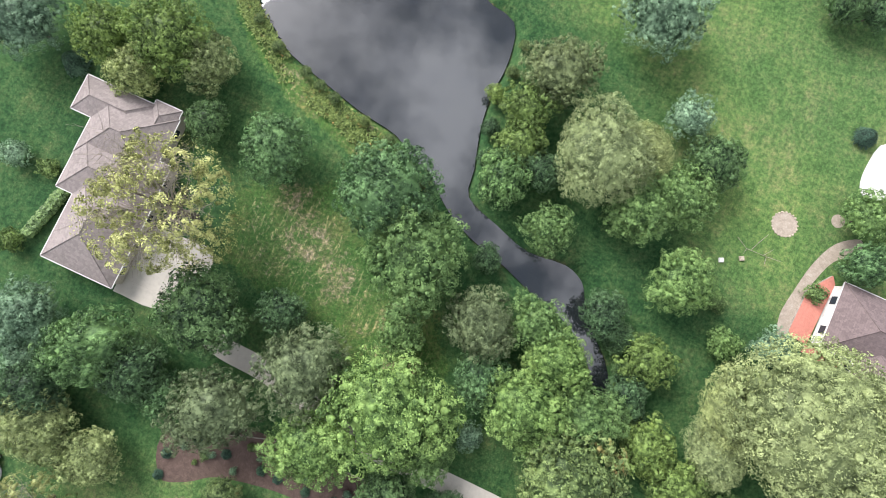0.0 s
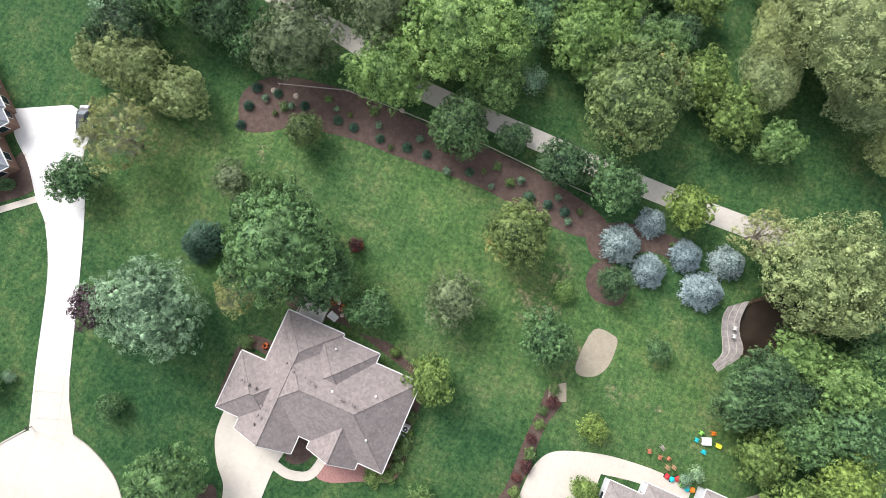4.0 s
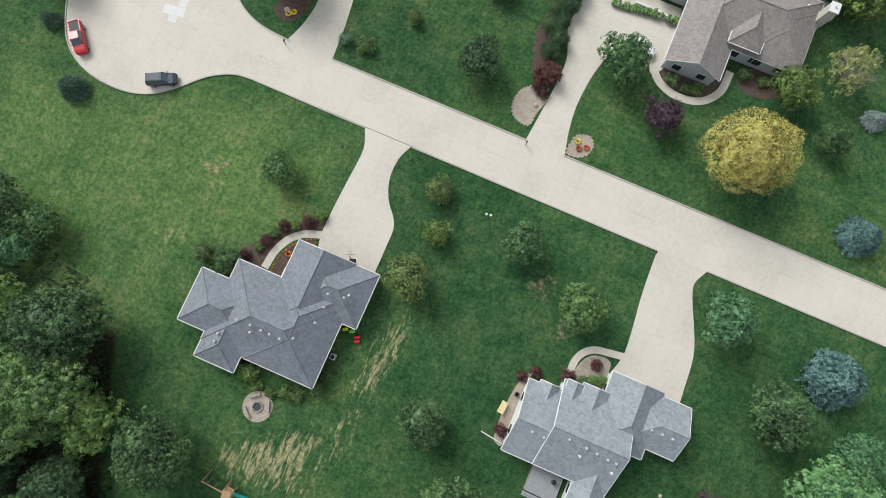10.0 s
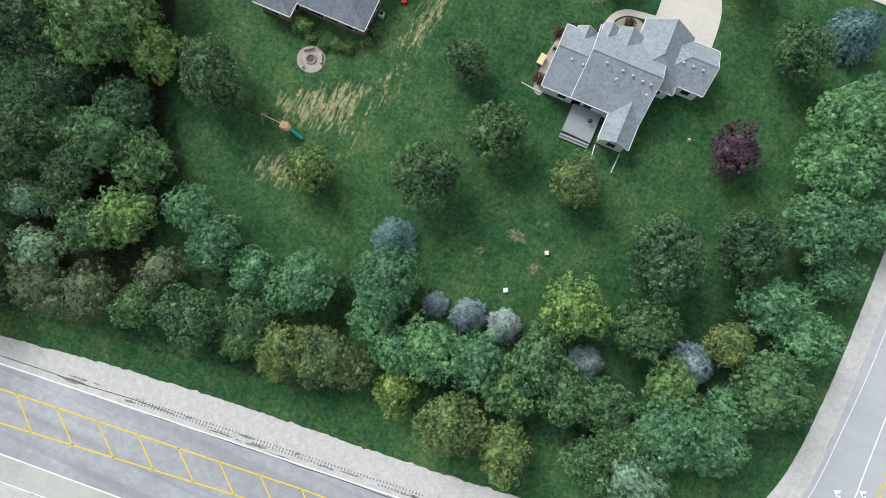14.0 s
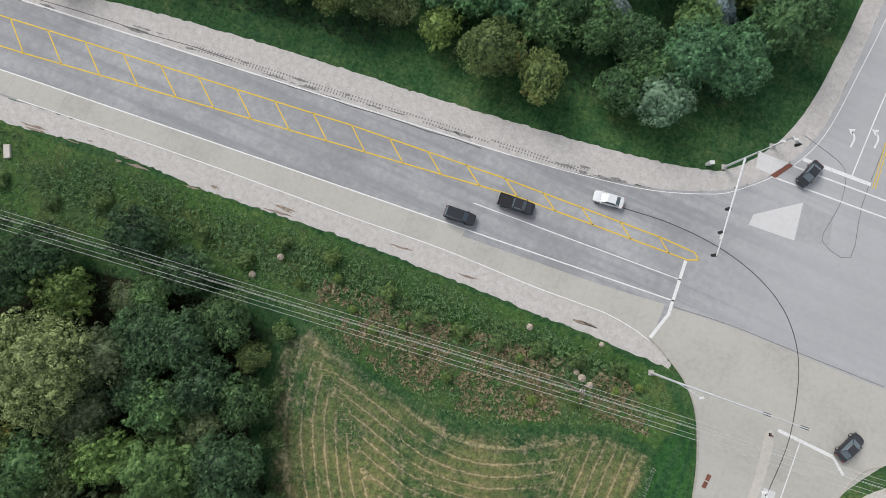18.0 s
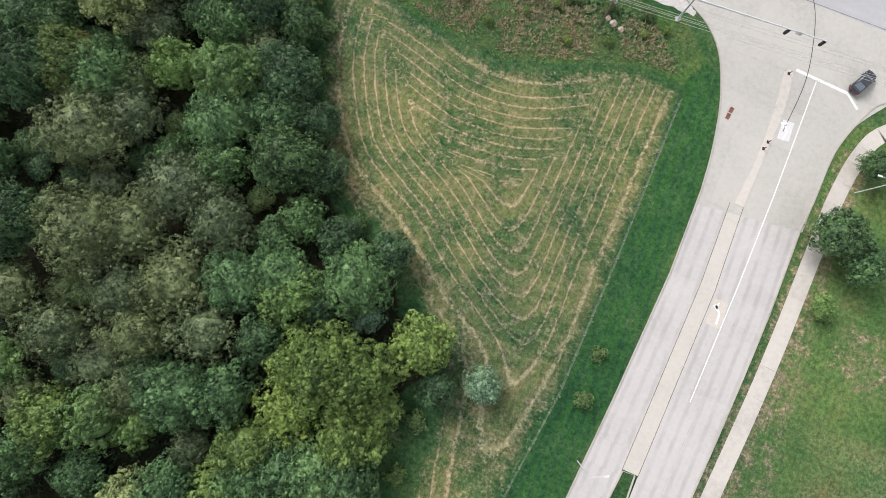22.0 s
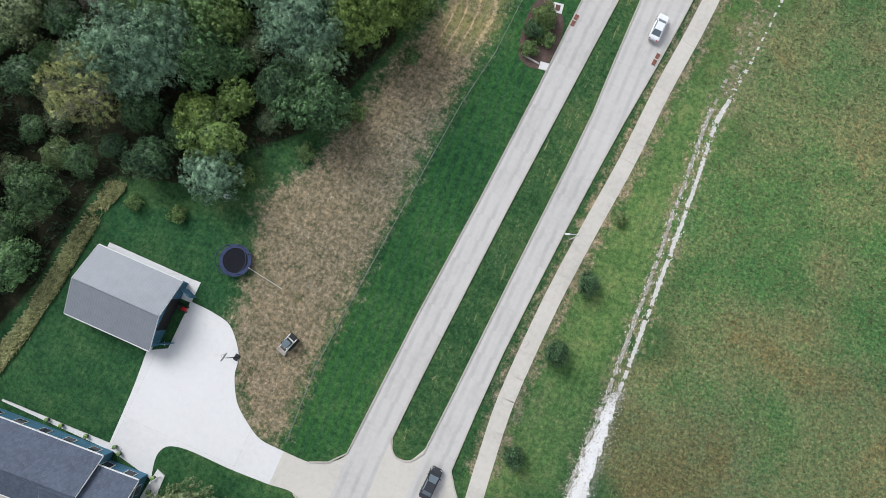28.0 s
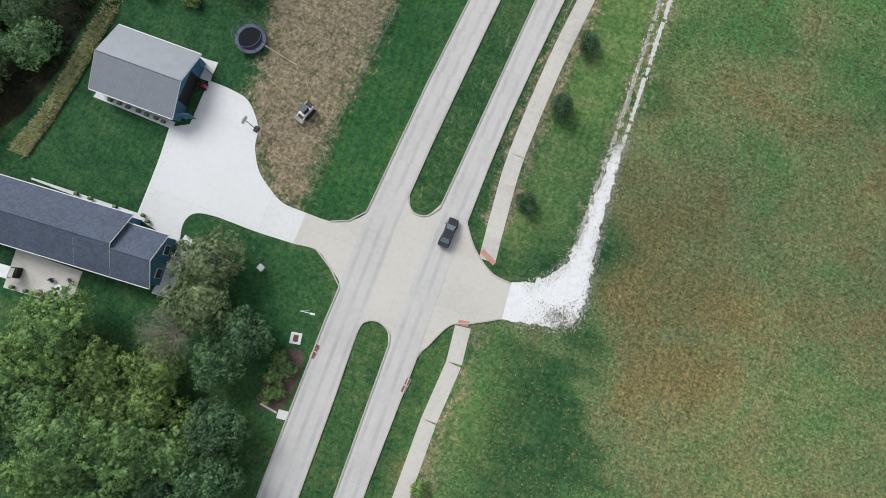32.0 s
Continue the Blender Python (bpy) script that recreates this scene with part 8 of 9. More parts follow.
def car(kind, colour, rgb, x, y, turn, label):
    pickup, suv = kind == "pickup_truck", kind == "suv"
    L, w = (5.8, 1.0) if pickup else (4.9, 0.97) if suv else (4.7, 0.91)
    h, hs = (1.85, 1.05) if pickup else (1.75, 1.0) if suv else (1.45, 0.88)
    root = thing(kind, label, "car", (x, y, 0.06), turn)
    mat = paint(colour, rgb)
    f = L / 2
    body = loft([(-f, w * 0.86, 0.4, hs * 0.9, hs * 0.93, w * 0.72), (-f + 0.25, w, 0.28, hs, hs * 1.03, w * 0.86), (-f * 0.4, w, 0.24, hs, hs * 1.04, w * 0.88), (f * 0.3, w, 0.24, hs, hs * 1.05, w * 0.88), (f - 0.55, w * 0.97, 0.26, hs * 0.9, hs * 0.97, w * 0.8), (f - 0.1, w * 0.88, 0.34, hs * 0.78, hs * 0.83, w * 0.66), (f, w * 0.74, 0.42, hs * 0.68, hs * 0.7, w * 0.55)])
    part("body", body, mat, root)
    if pickup:
        c0, c1, r0, r1 = -0.55, 1.55, -0.35, 0.85
        part("cargo_bed", box(bmesh.new(), -1.75, 0, hs * 0.98, 1.95, 1.5, 0.09), M_black, root)
        for sy in (-0.86, 0.86):
            part("bed_rail", box(bmesh.new(), -1.75, sy, hs * 1.0, 2.1, 0.16, 0.14, 0, 0.03), mat, root)
        part("tailgate", box(bmesh.new(), -2.78, 0, hs * 0.9, 0.12, 1.7, 0.26, 0, 0.03), mat, root)
    elif suv:
        c0, c1, r0, r1 = -2.3, 1.25, -2.0, 0.45
    else:
        c0, c1, r0, r1 = -1.75, 1.25, -0.95, 0.35
    corner_lo = [(c0, -w * 0.86, hs), (c1, -w * 0.86, hs), (c1, w * 0.86, hs), (c0, w * 0.86, hs)]
    corner_hi = [(r0, -w * 0.68, h - 0.04), (r1, -w * 0.68, h - 0.04), (r1, w * 0.68, h - 0.04), (r0, w * 0.68, h - 0.04)]
    for i, nm in enumerate(("side_window", "windshield", "side_window", "rear_window")):
        bm, j = bmesh.new(), (i + 1) % 4
        mid = Vector(((c0 + c1) / 2, 0, hs))
        outer = [Vector(q) for q in (corner_lo[i], corner_lo[j], corner_hi[j], corner_hi[i])]
        inner = [q.lerp(mid, 0.05) for q in outer]
        a, b = [bm.verts.new(q) for q in outer], [bm.verts.new(q) for q in inner]
        bm.faces.new(a)
        bm.faces.new(b[::-1])
        for n_ in range(4):
            bm.faces.new((a[n_], b[n_], b[(n_ + 1) % 4], a[(n_ + 1) % 4]))
        bmesh.ops.recalc_face_normals(bm, faces=bm.faces)
        part(nm, bm, M_carglass, root)
    part("roof_panel", box(bmesh.new(), (r0 + r1) / 2, 0, h - 0.05, r1 - r0 + 0.1, w * 1.42, 0.07, 0, 0.03), mat, root)
    for sy in (-1, 1):
        for a, b in (((c1, hs), (r1, h - 0.03)), ((c0, hs), (r0, h - 0.03))):
            part("pillar", rod(bmesh.new(), (a[0], sy * w * 0.86, a[1]), (b[0], sy * w * 0.69, b[1]), 0.06, n=4), mat, root)
        part("mirror", box(bmesh.new(), c1 - 0.15, sy * (w + 0.06), hs + 0.02, 0.14, 0.2, 0.14, 0, 0.03), mat, root)
        part("headlight", box(bmesh.new(), f - 0.22, sy * w * 0.62, hs * 0.66, 0.26, 0.34, 0.16, 0, 0.04), M_lamp, root)
        part("tail_light", box(bmesh.new(), -f + 0.03, sy * w * 0.68, hs * 0.72, 0.1, 0.28, 0.22, 0, 0.03), M_tail, root)
        for wx in (f * 0.62, -f * 0.6):
            t = part("wheel", rod(bmesh.new(), (wx, sy * (w - 0.22), 0.34), (wx, sy * (w + 0.01), 0.34), 0.34, n=16), M_tyre, root)
            part("rim", rod(bmesh.new(), (wx, sy * (w - 0.05), 0.34), (wx, sy * (w + 0.025), 0.34), 0.2, n=10), M_rim, t)
    return root


BLACK, WHITE, REDC, NAVY = (0.028, 0.030, 0.035), (0.75, 0.76, 0.76), (0.42, 0.015, 0.02), (0.025, 0.032, 0.05)
car("pickup_truck", "red", REDC, -36.9, -122.6, -50, "red pickup truck parked at the turning circle")
car("suv", "navy", NAVY, -21.2, -123.6, 27, "dark blue estate car parked at the kerb")
car("suv", "white", WHITE, 48.2, -87.4, -5, "white estate car on the drive under a tree")
car("sedan", "black", BLACK, -50.7, -53.9, 112, "black car parked beside the dark-roofed house")
car("suv", "black", BLACK, 63.2, -230.9, 4.5, "black van on the highway")
car("pickup_truck", "black", BLACK, 70.4, -225.8, 4.5, "black pickup truck on the highway")
car("sedan", "white", WHITE, 83.2, -219.4, 187, "white saloon car on the highway")
car("sedan", "black", BLACK, 110.4, -203.2, 250, "black saloon car waiting at the junction")
car("sedan", "black", BLACK, 129.6, -239.6, 65, "black saloon car at the stop line")
car("sedan", "white", WHITE, 123.3, -323, 86, "white saloon car on the boulevard")
car("sedan", "black", BLACK, 117.5, -401.5, 87, "black saloon car on the boulevard")

# ---- junction signals, poles and wires ----
M_signal = plain("black_signal_housing", (0.02, 0.02, 0.02), 0.5)


def signal_mast(x, y, dx, dy, height, arm_z, spots, label, lumin=(2.2, 1.2)):
    root = thing("traffic_signal", label, "traffic signal", (x, y, 0))
    part("footing", box(bmesh.new(), 0, 0, -0.1, 0.8, 0.8, 0.3, 20), M_hwc, root)
    part("pole", cyl(bmesh.new(), 0, 0, 0, 0.2, height, 0.13, 12), M_steel, root)
    part("mast_arm", rod(bmesh.new(), (0, 0, arm_z), (dx, dy, arm_z + 0.3), 0.16, 0.08, 10), M_steel, root)
    part("lamp_arm", rod(bmesh.new(), (0, 0, height - 0.2), (lumin[0], lumin[1], height + 0.2), 0.06, n=6), M_steel, root)
    part("lamp_head", box(bmesh.new(), lumin[0], lumin[1], height + 0.1, 0.7, 0.35, 0.16, 30, 0.04), M_trim, root)
    for u in spots:
        sx, sy = dx * u, dy * u
        s = part("signal_head", box(bmesh.new(), sx, sy, arm_z - 0.95, 0.4, 0.36, 1.15, 0, 0.04), M_signal, root)
        for i in range(3):
            part("visor", cyl(bmesh.new(), sx + 0.22, sy, arm_z - 0.9 + 0.36 * i, 0.12, 0.2, n=8), M_signal, s)
    part("sign_plate", box(bmesh.new(), dx * 0.8, dy * 0.8, arm_z - 0.3, 0.06 if abs(dy) > abs(dx) else 0.9, 0.9 if abs(dy) > abs(dx) else 0.06, 0.7), M_trim, root)
    return root


signal_mast(98.1, -207.2, 1.0, -15.2, 8.4, 5.3, (0.52, 0.76, 0.99), "steel traffic signal mast over the highway", (2.4, 2.6))
signal_mast(99, -241.2, 20.3, 1.4, 8.2, 5.4, (0.72, 0.99), "steel traffic signal mast over the boulevard", (3.5, -0.6))
signal_mast(103.9, -201, 1.6, -0.4, 4.6, 4.2, (0.9,), "short signal post at the corner ramp", (0.4, -0.3))
cab = thing("control_cabinet", "grey metal signal control cabinet", "cabinet", (95.6, -207.8, 0), 20)
part("body", box(bmesh.new(), 0, 0, 0, 0.7, 0.5, 1.3, 0, 0.03), M_steel, cab)
part("lid", box(bmesh.new(), 0, 0, 1.3, 0.78, 0.58, 0.06, 0, 0.02), M_trim, cab)
M_brickred = plain("rust_red_iron", (0.17, 0.068, 0.048), 0.7, vary=0.3)
tactile = thing("tactile_plate", "rust-red tactile paving plate at the kerb ramp", "plate", kind="structure")
part("plate", sheet([(105.2, -205.5), (107.3, -202.5), (108.0, -202.6), (106.1, -205.6)], 0.05, 0.075), M_brickred, tactile)
for q in ([(123, -402.6), (125.6, -403.8), (125.9, -403.1), (123.4, -401.9)], [(123.5, -413.3), (125.2, -413), (125.2, -413.8), (123.6, -414.1)]):
    t = thing("tactile_plate", "salmon-pink tactile paving plate at the kerb ramp", "plate", kind="structure")
    part("plate", sheet(q, 0.05, 0.08), plain("salmon_plate", (0.45, 0.22, 0.17), 0.8), t)
M_wood = plain("weathered_pole_wood", (0.16, 0.125, 0.10), 0.9, vary=0.3)


def power_pole(x, y, h=9.0, turn=6):
    root = thing("utility_pole", "weathered wooden utility pole with crossarm", "utility pole", (x, y, 0), turn)
    part("pole", cyl(bmesh.new(), 0, 0, -0.2, 0.17, h + 0.4, 0.12), M_wood, root)
    part("crossarm", box(bmesh.new(), 0, 0, h - 0.5, 0.14, 2.6, 0.14), M_wood, root)
    part("crossarm", box(bmesh.new(), 0, 0, h - 1.4, 0.12, 1.8, 0.12), M_wood, root)
    part("transformer", cyl(bmesh.new(), 0.35, 0.2, h - 2.6, 0.24, 0.9), M_steel, root)
    for i in (-1.2, -0.6, 0.6, 1.2):
        part("insulator", cyl(bmesh.new(), 0, i, h - 0.38, 0.06, 0.2, n=6), M_trim, root)
    return root


power_pole(87.8, -247.6)
power_pole(-40, -263.4)
power_pole(160, -240)
power_pole(115.8, -150, 9, 84)
for k_, (oy, oz) in enumerate(((-1.2, 9.0), (-0.6, 9.0), (0.6, 9.0), (1.2, 8.9), (0.1, 7.6), (-0.1, 6.9))):
    w = thing("power_line", "thin grey overhead power line", "cable", group="overhead lines")
    pts = []
    for (ax, ay), (bx, by) in (((-40, -263.4), (87.8, -247.6)), ((87.8, -247.6), (160, -240))):
        for i in range(13):
            u = i / 12
            pts.append(Vector((ax + (bx - ax) * u, ay + (by - ay) * u + oy, oz - 1.6 * 4 * u * (1 - u) * ((bx - ax) / 128) ** 2)))
    pts = [q for i, q in enumerate(pts) if i == 0 or (q - pts[i - 1]).length > 0.01]
    bm = bmesh.new()
    rings = [[bm.verts.new(q + Vector((0, 0.022 * math.cos(t_ * math.pi / 2), 0.022 * math.sin(t_ * math.pi / 2)))) for t_ in range(4)] for q in pts]
    for r0, r1 in zip(rings, rings[1:]):
        for t_ in range(4):
            bm.faces.new((r0[t_], r0[(t_ + 1) % 4], r1[(t_ + 1) % 4], r1[t_]))
    part("wire", bm, plain("bright_aluminium_wire", (0.6, 0.6, 0.58), 0.5, 0.3) if k_ == 0 else bpy.data.materials["bright_aluminium_wire"], w)


def street_lamp(x, y, turn, label, h=7.0, arm=2.2):
    root = thing("street_lamp", label, "street lamp", (x, y, 0), turn)
    part("pole", cyl(bmesh.new(), 0, 0, -0.1, 0.09, h, 0.06), M_steel, root)
    part("arm", rod(bmesh.new(), (0, 0, h - 0.15), (arm, 0, h + 0.25), 0.045, n=6), M_steel, root)
    part("head", box(bmesh.new(), arm + 0.25, 0, h + 0.18, 0.7, 0.28, 0.12, 0, 0.03), M_trim, root)


street_lamp(102, -419.8, 8, "slim steel street lamp beside the boulevard", 5.0, 1.6)
street_lamp(110.2, -311.6, 30, "slim steel street lamp beside the boulevard", 6.5, 1.8)
street_lamp(123, -360.2, 200, "slim steel street lamp between road and footpath", 5.5, 1.6)
street_lamp(134.6, -256.8, 185, "slim steel street lamp by the footpath", 7, 2.4)

# ---- drains, lids, small street things ----


def drain(x, y, turn=84):
    root = thing("storm_drain", "rust-red iron storm drain in the kerb", "drain", (x, y, 0.06), turn)
    part("frame", box(bmesh.new(), 0, 0, -0.05, 2.2, 0.75, 0.1), M_hwc, root)
    for i in (-0.58, 0.58):
        part("grate", box(bmesh.new(), i, 0, 0.0, 0.95, 0.6, 0.1, 0, 0.02), M_brickred, root)


for x, y in ((105, -425.2), (119.5, -425.1), (110.5, -326.8), (124.9, -327.8), (112.2, -252.6)):
    drain(x, y)


def slab_lid(x, y, turn, label="square concrete lid with a brown iron hatch"):
    root = thing("utility_chamber", label, "lid", (x, y, 0), turn)
    part("frame", box(bmesh.new(), 0, 0, -0.1, 1.7, 1.7, 0.22, 0, 0.03), M_white, root)
    part("hatch", box(bmesh.new(), 0, 0, 0.1, 0.75, 1.0, 0.06, 0, 0.01), plain("brown_iron_hatch", (0.11, 0.055, 0.045), 0.7), root)


slab_lid(101.6, -424.4, 10)
slab_lid(107.2, -325.9, 8)
for x, y in ((104, -435.4), (108.9, -335.9)):
    t = thing("spillway_slab", "small pale concrete spillway slab by the kerb", "slab", (x, y, 0), 6)
    part("slab", box(bmesh.new(), 0, 0, -0.1, 1.6, 1.3, 0.2, 0, 0.03), M_white, t)
    t = thing("retaining_kerb", "low grey concrete retaining edge", "wall", (x - 2.3, y + 0.2, 0), 0)
    part("edge", box(bmesh.new(), 0, 0, -0.1, 2.8, 0.25, 0.35, -8, 0.03), M_hwc, t)
ub = thing("utility_box", "grey-green metal utility box on the lawn", "utility box", (92.8, -416.4, 0), -20)
part("body", box(bmesh.new(), 0, 0, 0, 0.9, 0.8, 0.7, 0, 0.05), plain("grey_green_metal", (0.22, 0.25, 0.24), 0.5), ub)
part("lid", box(bmesh.new(), 0, 0, 0.7, 0.98, 0.88, 0.07, 0, 0.02), M_steel, ub)
for x, y in ((119.1, -255.9), (119.4, -254.6), (118.6, -242.6)):
    b = thing("lane_divider", "rusty lane divider post on a base", "bollard", (x, y, 0.06), 10)
    part("base", box(bmesh.new(), 0, 0, 0, 0.4, 0.5, 0.08, 0, 0.02), M_black, b)
    part("post", cyl(bmesh.new(), 0, 0, 0.08, 0.1, 0.7, 0.07), M_brickred, b)
isl = thing("traffic_island", "narrow pale concrete lane island", "kerb", kind="structure")
part("island", sheet(smooth([(117.9, -242.8), (118.5, -241.9), (119.3, -242.6), (120.0, -249), (119.7, -257.2), (119.5, -266), (118, -266), (118.7, -257.7), (118.5, -249)], (5, 6)), 0.0, 0.1), M_walk, isl)
arrow = thing("lane_arrow", "worn white painted lane arrow", "road marking", kind="structure")
part("shaft", ribbon(smooth([(121.9, -284.6), (121.8, -283), (121.2, -282.2), (120.9, -282)], closed=False), 0.16, -0.16, 0.05, 0.066), M_lineW, arrow)
part("head", sheet([(121.3, -281.3), (120.5, -282.1), (121.3, -282.7)], 0.05, 0.066), M_lineW, arrow)
patch = thing("pale_patch", "pale square repair patch in the road", "road patch", kind="structure")
part("patch", sheet([(120.4, -250.1), (122.2, -250), (122.4, -253.2), (120.5, -253.4)], 0.0, 0.062), M_white, patch)
part("patch", sheet([(120.3, -281), (122.6, -280.9), (122.7, -285), (120.4, -285.1)], 0.0, 0.058), M_conc, patch)
for x, y, a in ((121.4, -251.8, 0), (115.3, -194.6, 4), (118.8, -193.2, 6)):
    t = thing("lane_arrow", "white painted turn arrow", "road marking", kind="structure")
    part("shaft", ribbon(smooth([(x, y - 1.6), (x + 0.1, y), (x - 0.5, y + 0.9)], closed=False), 0.14, -0.14, 0.05, 0.068), M_lineW, t)
    part("head", sheet([(x - 0.2, y + 1.5), (x - 1.3, y + 1.1), (x - 0.5, y + 0.3)], 0.05, 0.068), M_lineW, t)
turn_ = thing("repair_slabs", "bright cross of new concrete in the turning circle", "road patch", kind="structure")
part("slab", sheet([(-27, -113), (-23.4, -112.4), (-23.6, -110.8), (-27.2, -111.4)], 0, 0.06), M_white, turn_)
part("slab", sheet([(-25.7, -114), (-24.2, -113.8), (-24.2, -112.6), (-25.8, -112.8)], 0, 0.06), M_white, turn_)
part("slab", sheet([(-25.2, -110.9), (-23.9, -110.7), (-23.8, -109.3), (-24.9, -109.4)], 0, 0.06), M_white, turn_)
cracks = thing("road_cracks", "dark dirt-filled cracks in the turning circle", "crack", kind="structure")
rng = random.Random(3)
for a, b in (((-23.4, -112.3), (-20, -113.6)), ((-35, -124), (-33.4, -121.5)), ((-36.5, -122.4), (-34.2, -122.3)), ((-32, -127), (-32.6, -124.4)), ((-40.6, -113), (-41.4, -116.5)), ((-10, -113.4), (-2, -113.6)), ((20, -113.3), (33, -113.4)), ((46, -113.4), (60, -113.5)), ((8, -117.2), (8.2, -113.5)), ((30, -111), (31.4, -113.4))):
    pts = [(a[0] + (b[0] - a[0]) * i / 8 + rng.uniform(-0.1, 0.1), a[1] + (b[1] - a[1]) * i / 8 + rng.uniform(-0.1, 0.1)) for i in range(9)]
    part("crack", ribbon(pts, 0.022, -0.022, 0.03, 0.054), M_joint, cracks)
for x, y in ((10.3, -122.3), (22.1, -118.6), (62.2, -118.4), (-35.8, -100.2), (-5.8, -109.9), (37, -110)):
    m = thing("mailbox", "black mailbox on a post at the kerb", "mailbox", (x, y, 0))
    part("post", box(bmesh.new(), 0, 0, -0.1, 0.1, 0.1, 1.15), M_wood, m)
    part("box", box(bmesh.new(), 0, 0.1, 1.0, 0.2, 0.5, 0.26, 0, 0.06), M_black, m)
for i, (x, y) in enumerate(((35.6, -123), (36.3, -122.9))):
    t = thing("water_cap", "small white plastic utility cap on the lawn", "cap", (x, y, 0))
    part("cap", cyl(bmesh.new(), 0, 0, -0.05, 0.24, 0.35, 0.18, 12), M_trim, t)
for x, y, r in ((-8.2, -104.3, 0.5), (75.8, -152.1, 0.3), (36, -103.2, 0.4), (-42.1, -95.2, 0.4), (89.7, -246.1, 0.6), (91.2, -246.6, 0.5), (88.6, -245.6, 0.45), (90.6, -240.3, 0.4), (79.6, -242.2, 0.5), (40.5, -247.6, 0.5), (37.7, -251.7, 0.5), (-24.9, -37.2, 0.5), (-21.2, -36.6, 0.45), (-8.6, -33.3, 0.4), (-4.3, -31.9, 0.4)):
    t = thing("boulder", "pale weathered boulder half sunk in grass", "stone", (x, y, 0), 30 * r)
    part("stone", ball(bmesh.new(), (0, 0, 0.1), r, 2, 0.7, 0.5), M_stone, t)
slab = thing("concrete_box", "flat weathered concrete box in the grass", "box", (-5.3, -249.6, 0), 30)
part("slab", box(bmesh.new(), 0, 0, -0.1, 1.0, 2.2, 0.45, 0, 0.04), M_walk, slab)


def condenser(x, y, turn):
    root = thing("air_conditioner", "square grey air conditioner unit by the house wall", "air conditioner", (x, y, 0), turn)
    part("pad", box(bmesh.new(), 0, 0, -0.05, 1.2, 1.2, 0.12, 0, 0.02), M_hwc, root)
    part("casing", box(bmesh.new(), 0, 0, 0.07, 0.9, 0.9, 0.8, 0, 0.04), M_steel, root)
    g = part("fan_grille", cyl(bmesh.new(), 0, 0, 0.87, 0.36, 0.03, n=20), M_black, root)
    part("fan_hub", cyl(bmesh.new(), 0, 0, 0.9, 0.12, 0.03, n=12), M_steel, g)


condenser(16.7, -77.6, 0)

# ---- garden things ----
def deck(label, pts, z_, mat, step=0.3, along=0.0, rail_=True, name="deck"):
    """A raised deck of boards with posts and a rail."""
    root = thing(name, label, "deck")
    c, s = math.cos(radians(along)), math.sin(radians(along))
    loc = [(x * c + y * s, -x * s + y * c) for x, y in pts]
    lo, hi = min(p[1] for p in loc), max(p[1] for p in loc)
    v = lo
    while v < hi:
        strip = clip(clip(loc, 0, -1, -(v + 0.012)), 0, 1, v + step - 0.012)
        if len(strip) > 2 and abs(area(strip)) > 0.02:
            part("board", sheet([(x * c - y * s, x * s + y * c) for x, y in strip], z_ - 0.06, z_), mat, root)
        v += step
    part("skirt", sheet(pts, -0.1, z_ - 0.08), M_greypost, root)
    if rail_:
        n = len(pts)
        for i in range(n):
            a, b = pts[i - 1], pts[i]
            if math.hypot(a[0] - b[0], a[1] - b[1]) > 0.5:
                part("rail", ribbon([a, b], 0.05, -0.05, z_ + 0.85, z_ + 0.93), M_trim, root)
                part("post", box(bmesh.new(), a[0], a[1], z_, 0.1, 0.1, 0.95), M_trim, root)
    return root


M_deckgrey = plain("grey_deck_board", (0.27, 0.28, 0.29), 0.8, vary=0.12)
M_deckred = plain("salmon_red_deck_paint", (0.50, 0.20, 0.155), 0.7, vary=0.1)
M_deckpale = plain("pale_deck_board", (0.52, 0.5, 0.47), 0.8, vary=0.1)
deck("grey board deck behind the light-grey house", [(56.6, -159), (61.4, -159.2), (61.4, -154.2), (56.6, -154.2)], 0.7, M_deckgrey, 0.3, 90, False)
st = thing("deck_steps", "two grey wooden steps along the deck", "steps")
for i in range(2):
    part("step", box(bmesh.new(), 59, -159.5 - 0.35 * i, -0.05, 4.8, 0.36, 0.5 - 0.2 * i, 0, 0.02), M_deckgrey, st)
deck("pale deck behind the taupe-roofed house", [(-5.7, -68.4), (-1.6, -68.2), (-1.6, -65.6), (-5.5, -65.6)], 0.9, M_deckpale, 0.28)
st = thing("deck_steps", "white wooden steps down from the deck", "steps", (-1.3, -66.4, 0), -20)
for i in range(5):
    part("step", box(bmesh.new(), 0.3 * i + 0.2, 0, -0.05, 0.3, 1.1, 0.85 - 0.17 * i, 0, 0.02), M_trim, st)
deck("raised grey deck at the tan-roofed house", [(66.9, -67.3), (69.6, -65.2), (71.2, -68), (74.6, -68.2), (74.8, -71.4), (71.9, -71), (67.3, -70)], 1.5, M_deckgrey, 0.3)
deck("salmon-red painted deck along the house", [(52.9, 15.3), (56.2, 15.2), (57, 25.8), (56.2, 27), (53.4, 23.4)], 0.5, M_deckred, 0.25, 85, False)
deck("lower salmon-red painted wooden deck", [(56, 13.8), (61.6, 13.2), (62.6, 15.1), (56.2, 15.1)], 0.35, M_deckred, 0.25, 0, False)
bench = thing("bench", "white slatted bench along the red deck", "bench", (57.0, 20.5, 0.5), 90)
for i in range(3):
    part("slat", box(bmesh.new(), 0, -0.15 + 0.15 * i, 0.42, 7.5, 0.12, 0.04), M_trim, bench)
for i in (-3, 0, 3):
    part("leg", box(bmesh.new(), i, 0, 0, 0.1, 0.4, 0.42), M_trim, bench)
